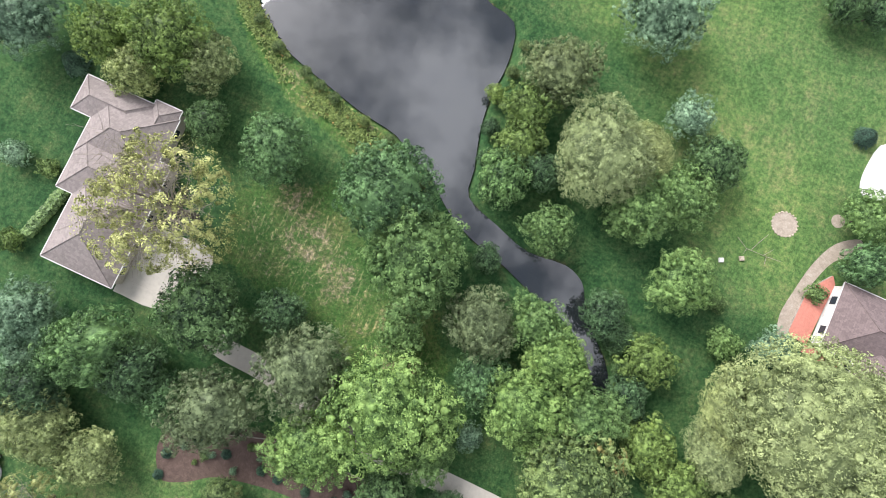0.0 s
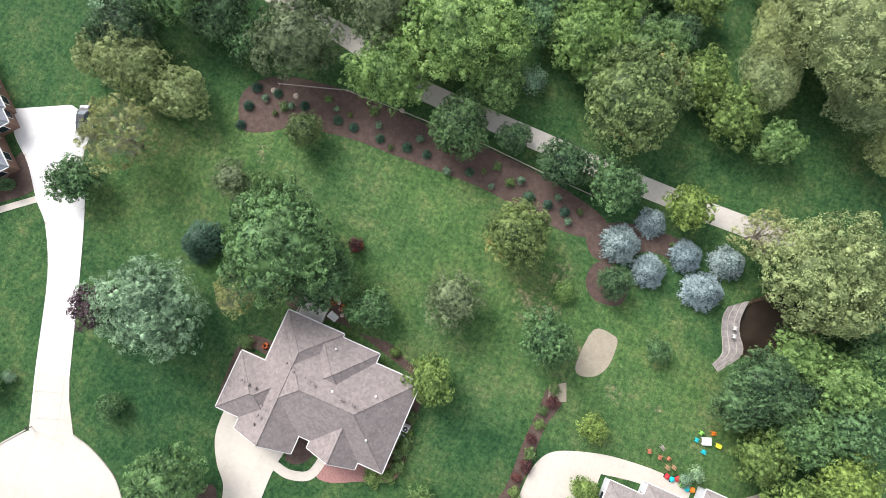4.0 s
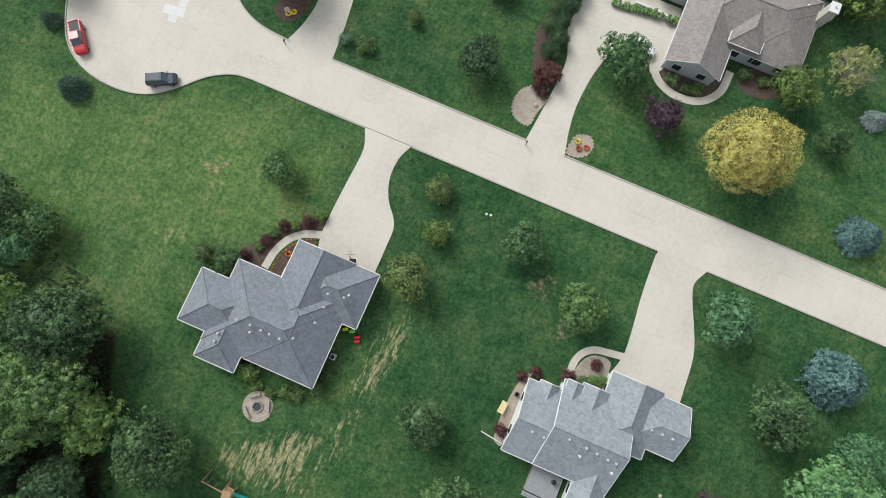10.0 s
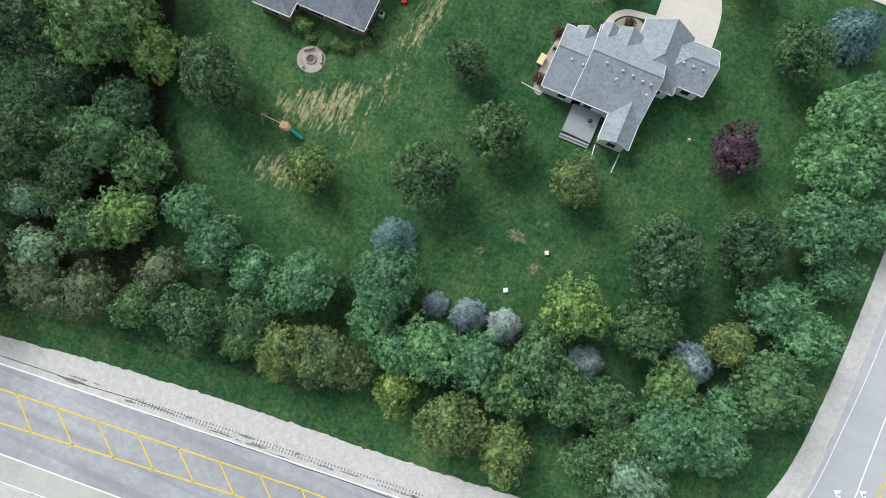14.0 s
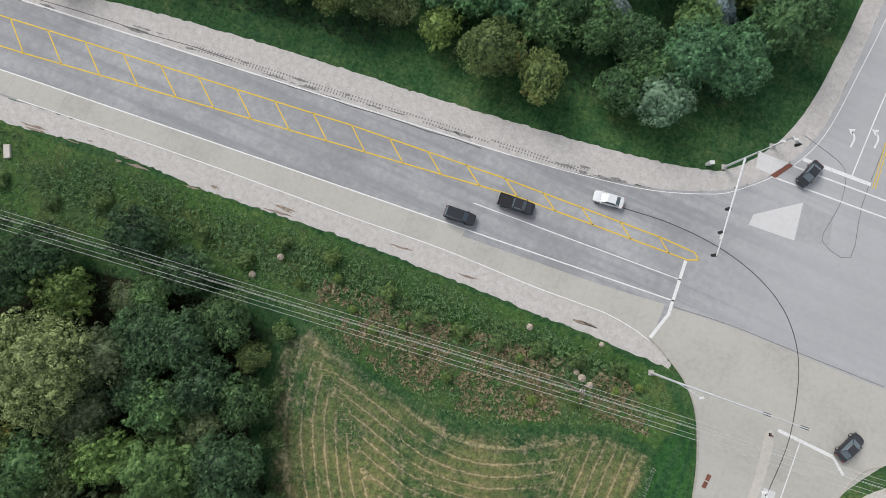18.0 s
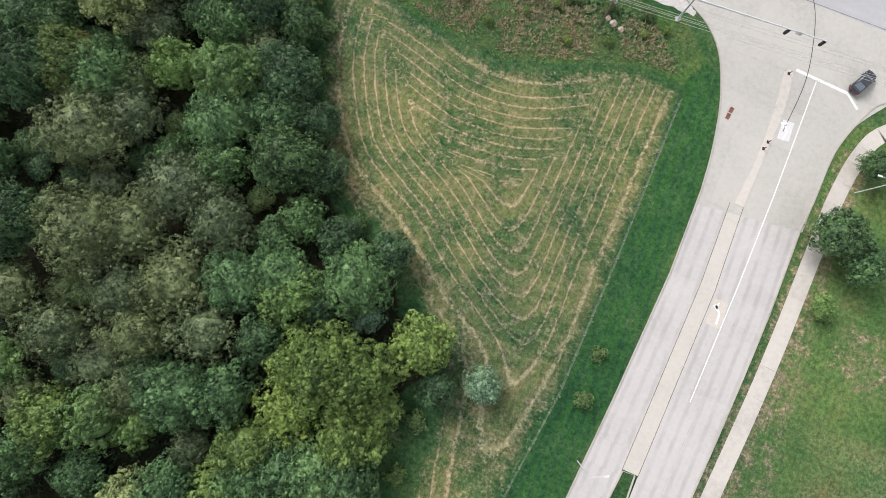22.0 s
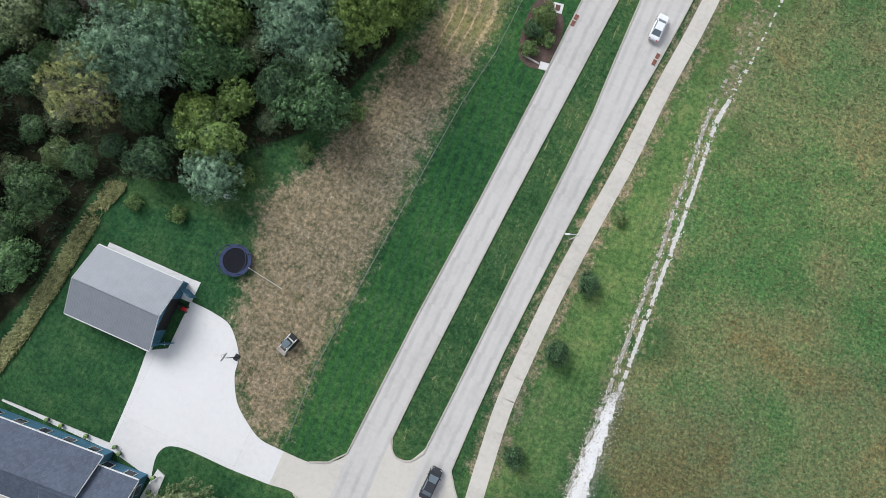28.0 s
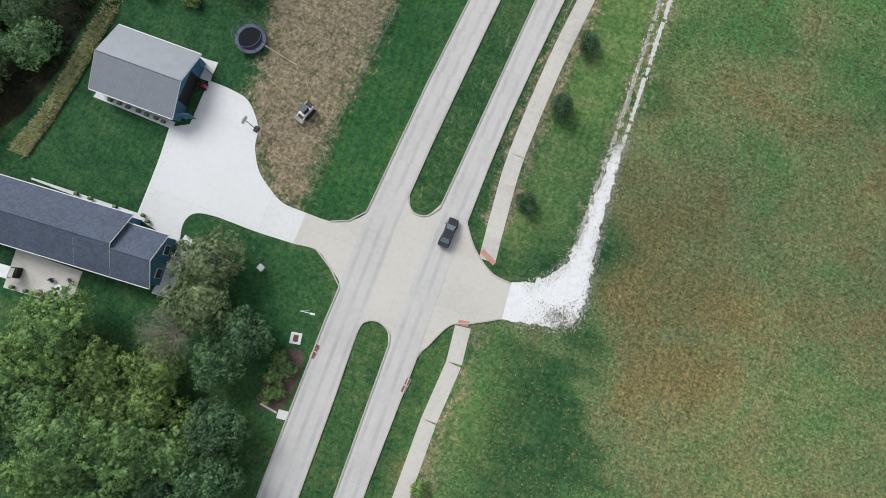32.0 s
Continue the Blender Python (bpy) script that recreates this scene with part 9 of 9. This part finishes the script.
pt = paving("patio", "pale concrete patio behind the blue house", [(56.6, -426.8), (67.5, -426.4), (67.9, -431.9), (57.3, -432.8)], M_walk, 0.08, (2.7, 2.7), (56.6, -432.8))
paving("porch_slab", "narrow concrete porch slab along the blue house", [(54, -415.9), (73.6, -415.2), (73.6, -416.2), (54, -416.2)], M_white, 0.12, (3, 3))
paving("porch_slab", "concrete front porch at the gable", [(79.8, -415.8), (81.2, -416.2), (81.6, -425.6), (78.6, -425.8)], M_white, 0.12, (3, 3), (79, -425.8))
paving("porch_slab", "concrete apron along the shed", [(57.6, -399.6), (71.2, -400), (71.2, -401.2), (57.4, -400.7)], M_white, 0.1, (3, 3))
paving("porch_slab", "concrete apron behind the shed", [(69, -388.9), (73.6, -388.6), (73.6, -392), (71.9, -392), (71.9, -389.2)], M_white, 0.1, (3, 3))
M_pot = plain("dark_glazed_pot", (0.05, 0.055, 0.06), 0.4)


def pot(x, y, z_=0.1, r=0.28, kind="U"):
    root = thing("potted_plant", "small green plant in a dark pot", "potted plant", (x, y, z_), group="potted plants")
    part("pot", cyl(bmesh.new(), 0, 0, 0, r * 0.75, r * 1.3, r), M_pot, root)
    bm = bmesh.new()
    for i in range(5):
        ball(bm, (0.5 * r * math.cos(i * 1.3), 0.5 * r * math.sin(i * 1.3), r * 1.6), r * 0.7, 1, 0.8, 0.5)
    part("foliage", bm, LEAVES[kind], root)


for x, y in ((60.4, -400.3), (62, -400.3), (63.5, -400.4), (65.3, -400.4), (66.7, -400.5), (68.3, -400.5), (69.6, -400.6), (79.9, -417), (80.2, -419), (80.4, -420.5), (80.6, -422.2), (80.8, -424), (61.8, -415.8), (64.1, -415.7), (68.2, -415.6), (72.8, -415.3), (73.8, -415.9), (58.8, -432.2), (61, -432), (62.9, -431.8), (64.7, -431.7)):
    pot(x, y, 0.12, 0.3, "L" if x > 79 else "U")
for y in (-416.6, -420.6, -425):
    c_ = thing("porch_post", "white square porch post", "post", (80.6, y, 0.12))
    part("post", box(bmesh.new(), 0, 0, 0, 0.18, 0.18, 2.5, 0, 0.02), M_trim, c_)
# fire table and chairs on the patio
ft = thing("fire_table", "round pale fire table on the patio", "table", (65.6, -429.9, 0.08))
part("top", cyl(bmesh.new(), 0, 0, 0.5, 0.65, 0.1, n=20), M_trim, ft)
part("base", cyl(bmesh.new(), 0, 0, 0, 0.45, 0.5, n=16), M_hwc, ft)
part("burner", cyl(bmesh.new(), 0, 0, 0.6, 0.25, 0.06, n=14), M_black, ft)
M_chair = plain("dark_blue_plastic", (0.06, 0.085, 0.12), 0.5)


def chair(x, y, turn, z_, mat, label):
    root = thing("garden_chair", label, "chair", (x, y, z_), turn, "patio chairs")
    part("seat", box(bmesh.new(), 0, 0, 0.36, 0.55, 0.55, 0.06, 0, 0.02), mat, root)
    part("backrest", box(bmesh.new(), -0.27, 0, 0.4, 0.07, 0.55, 0.55, 0, 0.02), mat, root)
    for sx in (-0.22, 0.22):
        for sy in (-0.24, 0.24):
            part("leg", box(bmesh.new(), sx, sy, 0, 0.06, 0.06, 0.37), mat, root)
    for sy in (-0.28, 0.28):
        part("armrest", box(bmesh.new(), 0, sy, 0.58, 0.5, 0.07, 0.04), mat, root)


for x, y, a in ((64.1, -429.2, -30), (66.6, -428.3, 240), (67.1, -430.8, 150), (64.5, -431.1, 45), (66.3, -431.5, 110)):
    chair(x, y, a, 0.08, M_chair, "dark blue garden chair by the fire table")
gz = thing("grill_gazebo", "small white-roofed grill gazebo on the patio", "gazebo", (57.8, -430, 0.08), 5)
part("roof", box(bmesh.new(), 0, 0, 2.1, 2.4, 1.9, 0.12, 0, 0.05), M_trim, gz)
for sx in (-1.05, 1.05):
    for sy in (-0.8, 0.8):
        part("post", box(bmesh.new(), sx, sy, 0, 0.08, 0.08, 2.1), M_black, gz)
part("counter", box(bmesh.new(), 1.0, 0, 0, 0.5, 1.5, 0.95, 0, 0.02), M_black, gz)
# trampoline
M_navy = plain("navy_padding", (0.022, 0.034, 0.085), 0.5)
tp = thing("trampoline", "round trampoline with navy padding and a safety net", "trampoline", (77.3, -383.4, 0))
part("mat", cyl(bmesh.new(), 0, 0, 0.78, 1.95, 0.03, n=32), plain("black_mesh_mat", (0.009, 0.010, 0.014), 1.0), tp)
part("padding", ribbon([(2.2 * math.cos(i * math.pi / 16), 2.2 * math.sin(i * math.pi / 16)) for i in range(32)], 0.28, -0.28, 0.78, 0.86, True), M_navy, tp)
for i in range(8):
    a = i * math.pi / 4
    part("leg", cyl(bmesh.new(), 2.35 * math.cos(a), 2.35 * math.sin(a), -0.05, 0.04, 2.6, n=6), M_black, tp)
part("top_ring", ribbon([(2.3 * math.cos(i * math.pi / 16), 2.3 * math.sin(i * math.pi / 16)) for i in range(32)], 0.04, -0.04, 2.4, 2.5, True), M_navy, tp)
hose = thing("washing_line", "thin pale cord running from the trampoline", "cord", (0, 0, 0))
part("cord", rod(bmesh.new(), (79.6, -383.6, 0.9), (85.4, -384.6, 0.1), 0.03, n=5), M_lineW, hose)
part("stake", cyl(bmesh.new(), 85.4, -384.6, -0.1, 0.05, 0.6, n=6), M_trim, hose)
# compact loader
M_loader = plain("white_loader_paint", (0.7, 0.7, 0.68), 0.4, vary=0.06)
ld = thing("skid_loader", "white and black compact loader with raised arms", "loader", (90, -391.3, 0), -110)
part("chassis", box(bmesh.new(), -0.1, 0, 0.3, 2.2, 1.1, 0.8, 0, 0.08), M_loader, ld)
part("cab", box(bmesh.new(), 0.1, 0, 1.1, 1.1, 0.95, 0.9, 0, 0.08), M_black, ld)
part("cab_roof", box(bmesh.new(), 0.1, 0, 2.0, 1.15, 1.0, 0.08, 0, 0.03), M_carglass, ld)
part("engine_cover", box(bmesh.new(), -1.05, 0, 1.05, 0.7, 1.2, 0.35, 0, 0.06), M_black, ld)
for sy in (-0.75, 0.75):
    part("track", box(bmesh.new(), 0, sy, 0, 2.2, 0.34, 0.6, 0, 0.12), M_tyre, ld)
    part("lift_arm", rod(bmesh.new(), (-1.2, sy * 0.85, 1.4), (1.5, sy * 0.8, 0.7), 0.09, n=6), M_loader, ld)
part("bucket", box(bmesh.new(), 1.75, 0, 0.05, 0.6, 1.7, 0.55, 0, 0.05), M_greypost, ld)


def hoop(x, y, turn, label):
    root = thing("basketball_hoop", label, "basketball hoop", (x, y, 0), turn)
    part("base", box(bmesh.new(), 0, 0, 0, 0.7, 1.0, 0.2, 0, 0.06), M_black, root)
    part("pole", rod(bmesh.new(), (0, 0, 0.2), (0.5, 0, 2.9), 0.06, n=6), M_black, root)
    part("backboard", box(bmesh.new(), 0.75, 0, 2.6, 0.06, 1.3, 0.85, 0, 0.02), M_trim, root)
    part("rim", ribbon([(1.05 + 0.23 * math.cos(i * 0.5236), 0.23 * math.sin(i * 0.5236)) for i in range(12)], 0.02, -0.02, 2.75, 2.79, True), M_brickred, root)


hoop(83.5, -396.6, 172, "basketball hoop at the edge of the white court")
hoop(19.2, -138.2, 110, "basketball hoop on the driveway")
lad = thing("ladder", "aluminium ladder leaning by the shed", "ladder", (72.6, -399, 0.06), 25)
for sy in (-0.25, 0.25):
    part("stile", rod(bmesh.new(), (0, sy, 0), (0.7, sy, 1.4), 0.03, n=5), M_steel, lad)
for i in range(5):
    part("rung", rod(bmesh.new(), (0.12 * i + 0.1, -0.25, 0.24 * i + 0.2), (0.12 * i + 0.1, 0.25, 0.24 * i + 0.2), 0.02, n=4), M_steel, lad)
for y in (-390.6, -398.7):
    d = thing("shed_door", "open blue shed door", "door", (72.2, y, 0), 0)
    part("leaf", box(bmesh.new(), 0.9, 0, 0.05, 1.9, 0.08, 2.3, -20 if y > -394 else 20), M_sideBlue, d)
mw = thing("lawn_tractor", "red lawn tractor in the shed doorway", "tractor", (72.9, -393.1, 0.06), 0)
part("hood", box(bmesh.new(), 0.4, 0, 0.4, 0.8, 0.55, 0.45, 0, 0.08), paint("red", REDC), mw)
part("seat", box(bmesh.new(), -0.4, 0, 0.5, 0.45, 0.5, 0.4, 0, 0.06), M_black, mw)
for sx in (-0.5, 0.6):
    for sy in (-0.4, 0.4):
        part("wheel", rod(bmesh.new(), (sx, sy - 0.09, 0.26), (sx, sy + 0.09, 0.26), 0.26, n=12), M_tyre, mw)
tk = thing("white_tank", "white plastic drum at the wood's edge", "drum", (71.6, -375, 0), 0)
part("drum", cyl(bmesh.new(), 0, 0, -0.05, 0.42, 0.8, 0.38, 14), M_trim, tk)
part("lid", cyl(bmesh.new(), 0, 0, 0.75, 0.36, 0.08, n=14), M_trim, tk)

# fire pit
fp_ = thing("fire_pit", "round stone fire pit with log benches", "fire pit", (15.2, -164, 0))
part("gravel", cyl(bmesh.new(), 0, 0, -0.1, 2.3, 0.16, n=24), M_pebble, fp_)
for i in range(14):
    a = i * 2 * math.pi / 14
    part("stone", ball(bmesh.new(), (0.75 * math.cos(a), 0.75 * math.sin(a), 0.15), 0.2, 1, 0.8, 0.3), M_greypost, fp_)
part("ash", cyl(bmesh.new(), 0, 0, 0, 0.6, 0.1, n=14), M_tar, fp_)
for a in (0.4, 2.2, 4.0):
    part("bench", box(bmesh.new(), 1.7 * math.cos(a), 1.7 * math.sin(a), 0.05, 0.35, 1.7, 0.38, math.degrees(a), 0.03), M_greypost, fp_)
# swing set
sw = thing("swing_set", "wooden swing set with a teal slide", "swing set", (15.4, -176, 0), -3)
M_cedar = plain("cedar_timber", (0.36, 0.24, 0.13), 0.8, vary=0.2)
part("beam", rod(bmesh.new(), (-2.6, 0, 2.2), (1.6, 0, 2.2), 0.09, n=6), M_cedar, sw)
for sx in (-2.5, 0.8):
    for sy in (-1.0, 1.0):
        part("leg", rod(bmesh.new(), (sx, sy, -0.05), (sx, 0, 2.2), 0.07, n=6), M_cedar, sw)
part("platform", box(bmesh.new(), 1.6, 0, 1.2, 1.2, 1.2, 0.1), M_cedar, sw)
part("canopy", box(bmesh.new(), 1.6, 0, 2.3, 1.3, 1.1, 0.1, 12, 0.03), M_cedar, sw)
for sx in (1.05, 2.15):
    for sy in (-0.55, 0.55):
        part("post", box(bmesh.new(), sx, sy, -0.05, 0.1, 0.1, 2.35), M_cedar, sw)
part("slide", rod(bmesh.new(), (2.2, 0, 1.2), (4.2, -0.3, 0.15), 0.28, n=6), plain("teal_plastic", (0.03, 0.33, 0.30), 0.4), sw)
for sx in (-1.8, -0.6):
    s_ = part("swing_seat", box(bmesh.new(), sx, 0, 0.55, 0.2, 0.45, 0.05), M_black, sw)
    for sy in (-0.2, 0.2):
        part("chain", rod(bmesh.new(), (sx, sy, 0.6), (sx, sy, 2.2), 0.015, n=4), M_steel, s_)
# bright play table
TOY = {"teal": (0.02, 0.45, 0.5), "yellow": (0.75, 0.65, 0.05), "orange": (0.75, 0.22, 0.02), "green": (0.25, 0.6, 0.1), "red": (0.55, 0.03, 0.04)}
TM = {k_: plain(k_ + "_toy_plastic", c, 0.4, vary=0.06) for k_, c in TOY.items()}
pt_ = thing("play_table", "white children's table on the lawn", "table", (59.4, -61.1, 0), 20)
part("top", box(bmesh.new(), 0, 0, 0.45, 1.5, 1.2, 0.08, 0, 0.04), M_trim, pt_)
for sx in (-0.6, 0.6):
    for sy in (-0.45, 0.45):
        part("leg", box(bmesh.new(), sx, sy, 0, 0.12, 0.12, 0.46), M_trim, pt_)
for x, y, c, a in ((58, -61.5, "teal", 0), (60, -59.6, "orange", -70), (61.2, -61, "yellow", 180), (59.5, -62.7, "teal", 90), (58.3, -60.3, "green", -20)):
    chair(x, y, a, 0, TM[c], c + " plastic child's chair on the lawn")
M_terra = plain("terracotta", (0.42, 0.16, 0.09), 0.8)
for x, y, a, lbl, mt in ((52, -65.9, 20, "terracotta garden armchair", M_terra), (53.8, -66.1, 10, "terracotta garden loveseat", M_terra), (53.6, -64.6, 60, "dark wooden garden chair", M_greypost), (55.1, -65.8, -20, "terracotta garden chair", M_terra), (55.3, -67, 80, "tan wicker garden chair", M_cedar), (56.2, -66.6, 80, "tan wicker garden chair", M_cedar)):
    chair(x, y, a, 0, mt, lbl + " on the lawn")
for i, (x, y, c) in enumerate(((55.8, -68.3, "red"), (56.6, -68.4, "teal"), (57.4, -68, "red"), (58.3, -68.5, "green"), (59.2, -68.8, "teal"), (60, -68.6, "orange"))):
    t = thing("ride_on_toy", c + " plastic ride-on toy by the house wall", "toy", (x, y, 0), 40 * i)
    part("body", ball(bmesh.new(), (0, 0, 0.32), 0.42, 2, 0.6, 0.3), TM[c], t)
    for sx in (-0.3, 0.3):
        part("wheel", rod(bmesh.new(), (sx, -0.3, 0.14), (sx, 0.3, 0.14), 0.14, n=10), M_tyre, t)
for x, y, c in ((22.6, -148.2, "yellow"), (23.7, -148.1, "green"), (24.8, -148.6, "red"), (25, -149.2, "red")):
    t = thing("ride_on_toy", c + " plastic toy beside the slate-roofed house", "toy", (x, y, 0), 30)
    part("body", box(bmesh.new(), 0, 0, 0.15, 0.9, 0.5, 0.4, 0, 0.1), TM[c], t)
    for sx in (-0.3, 0.3):
        part("wheel", rod(bmesh.new(), (sx, -0.3, 0.14), (sx, 0.3, 0.14), 0.14, n=10), M_tyre, t)
tb = thing("picnic_table", "pale yellow timber picnic table", "table", (49.2, -149.4, 0), 84)
part("top", box(bmesh.new(), 0, 0, 0.68, 1.9, 1.0, 0.07, 0, 0.02), plain("pale_yellow_timber", (0.62, 0.52, 0.28), 0.7), tb)
for sx in (-0.7, 0.7):
    part("leg", box(bmesh.new(), sx, 0, 0, 0.12, 0.9, 0.68), M_cedar, tb)
for x, y in ((50.5, -146.8), (50.6, -152.3)):
    chair(x, y, 0, 0, M_black, "black garden chair on the pebble bed")
gr_ = thing("grill", "round black kettle grill on the deck", "grill", (60, -156.2, 0.7))
part("bowl", ball(bmesh.new(), (0, 0, 0.75), 0.38, 2, 0.8), M_black, gr_)
for i in range(3):
    a = i * 2.09
    part("leg", rod(bmesh.new(), (0.3 * math.cos(a), 0.3 * math.sin(a), 0), (0.15 * math.cos(a), 0.15 * math.sin(a), 0.6), 0.02, n=5), M_steel, gr_)
for pts in (((47.7, -154, 0.08), (51.2, -154.4, 0.15)), ((62.7, -162.3, 0.08), (62.3, -158.9, 0.15)), ((66.3, -162.1, 0.08), (66.4, -158.7, 0.15))):
    t = thing("drain_pipe", "white downspout extension lying on the lawn", "pipe")
    part("pipe", rod(bmesh.new(), *pts, 0.09, n=8), M_trim, t)
for x, y in ((16.7, -77.6), (22.6, -152.7), (68.9, -147.2), (16.6, -78.9)):
    t = thing("air_conditioner", "grey air conditioning unit beside the house", "air conditioner", (x, y, 0), 0)
    part("case", box(bmesh.new(), 0, 0, 0, 0.85, 0.85, 0.8, 0, 0.05), M_steel, t)
    part("fan_grille", cyl(bmesh.new(), 0, 0, 0.8, 0.33, 0.03, n=16), M_black, t)
for x, y, mt, lbl in ((58.2, -185.7, M_trim, "small white salt block on the lawn"), (61.8, -177.9, M_cedar, "small wooden box with a pale lid on the lawn"), (39.2, 22, M_trim, "small white utility lid on the lawn"), (42.1, 23.6, M_stone, "pale flat stone on the lawn")):
    t = thing("lawn_box", lbl, "box", (x, y, 0), 25)
    part("body", box(bmesh.new(), 0, 0, -0.05, 0.75, 0.75, 0.35, 0, 0.05), mt, t)
    part("lid", box(bmesh.new(), 0, 0, 0.3, 0.6, 0.6, 0.05, 0, 0.02), M_trim if mt is not M_stone else M_stone, t)
lp = thing("flower_bush", "orange-red flowering bush under the maple", "shrub", (-1.7, -55.4, 0))
part("flowers", ball(ball(ball(bmesh.new(), (0, 0, 0.6), 0.62, 2, 0.8, 0.6), (0.55, 0.5, 0.5), 0.45, 2, 0.8, 0.6), (-0.3, 0.6, 0.4), 0.4, 2, 0.8, 0.6), M_flower, lp)
for x, y, mt in ((45.2, -107.2, M_flower), (44.6, -106.2, M_flowerY), (46.3, -106.6, M_flower), (-7.6, -104.9, M_flowerY), (-6.9, -104.3, M_flowerY), (-1.3, -64.6, M_flower), (0.2, -64.9, M_flower), (-8.3, -75, M_flower), (100.9, -434.4, M_flowerY), (9.6, -141.2, M_flower)):
    t = thing("flower_clump", "clump of orange and yellow bedding flowers", "flowers", (x, y, 0))
    bm = bmesh.new()
    for i in range(7):
        ball(bm, (0.35 * math.cos(i * 0.9), 0.35 * math.sin(i * 0.9), 0.2), 0.22, 1, 0.7, 0.5)
    part("flowers", bm, mt, t)
for i, (x, y) in enumerate(((-0.6, -64.4), (0, -65.2), (-1.5, -63.9), (0.6, -66))):
    t = thing("stepping_stone", "pale round stepping stone in the mulch", "stone", (x, y, 0.02))
    part("stone", cyl(bmesh.new(), 0, 0, -0.05, 0.32, 0.1, n=10), M_stone, t)
for x, y, a in ((57.6, -43.4, 10), (57.9, -44.6, 15)):
    chair(x, y, a, 0.06, M_trim, "white garden chair on the pond terrace")
twig = thing("fallen_branch", "bare pale fallen branch on the lawn", "branch", (0, 0, 0))
bm = bmesh.new()
for a, b in (((40.3, 26.5), (42.2, 25.4)), ((42.2, 25.4), (45.6, 25.5)), ((43, 25.6), (43.6, 27)), ((43.6, 27), (44.6, 29)), ((45.6, 25.5), (45.7, 24)), ((45.6, 25.5), (47.9, 25.7)), ((45, 25.4), (46.2, 27)), ((42.2, 25.4), (42, 24.4))):
    rod(bm, (*a, 0.15), (*b, 0.2), 0.045, 0.022, 5)
part("wood", bm, M_twig, twig)
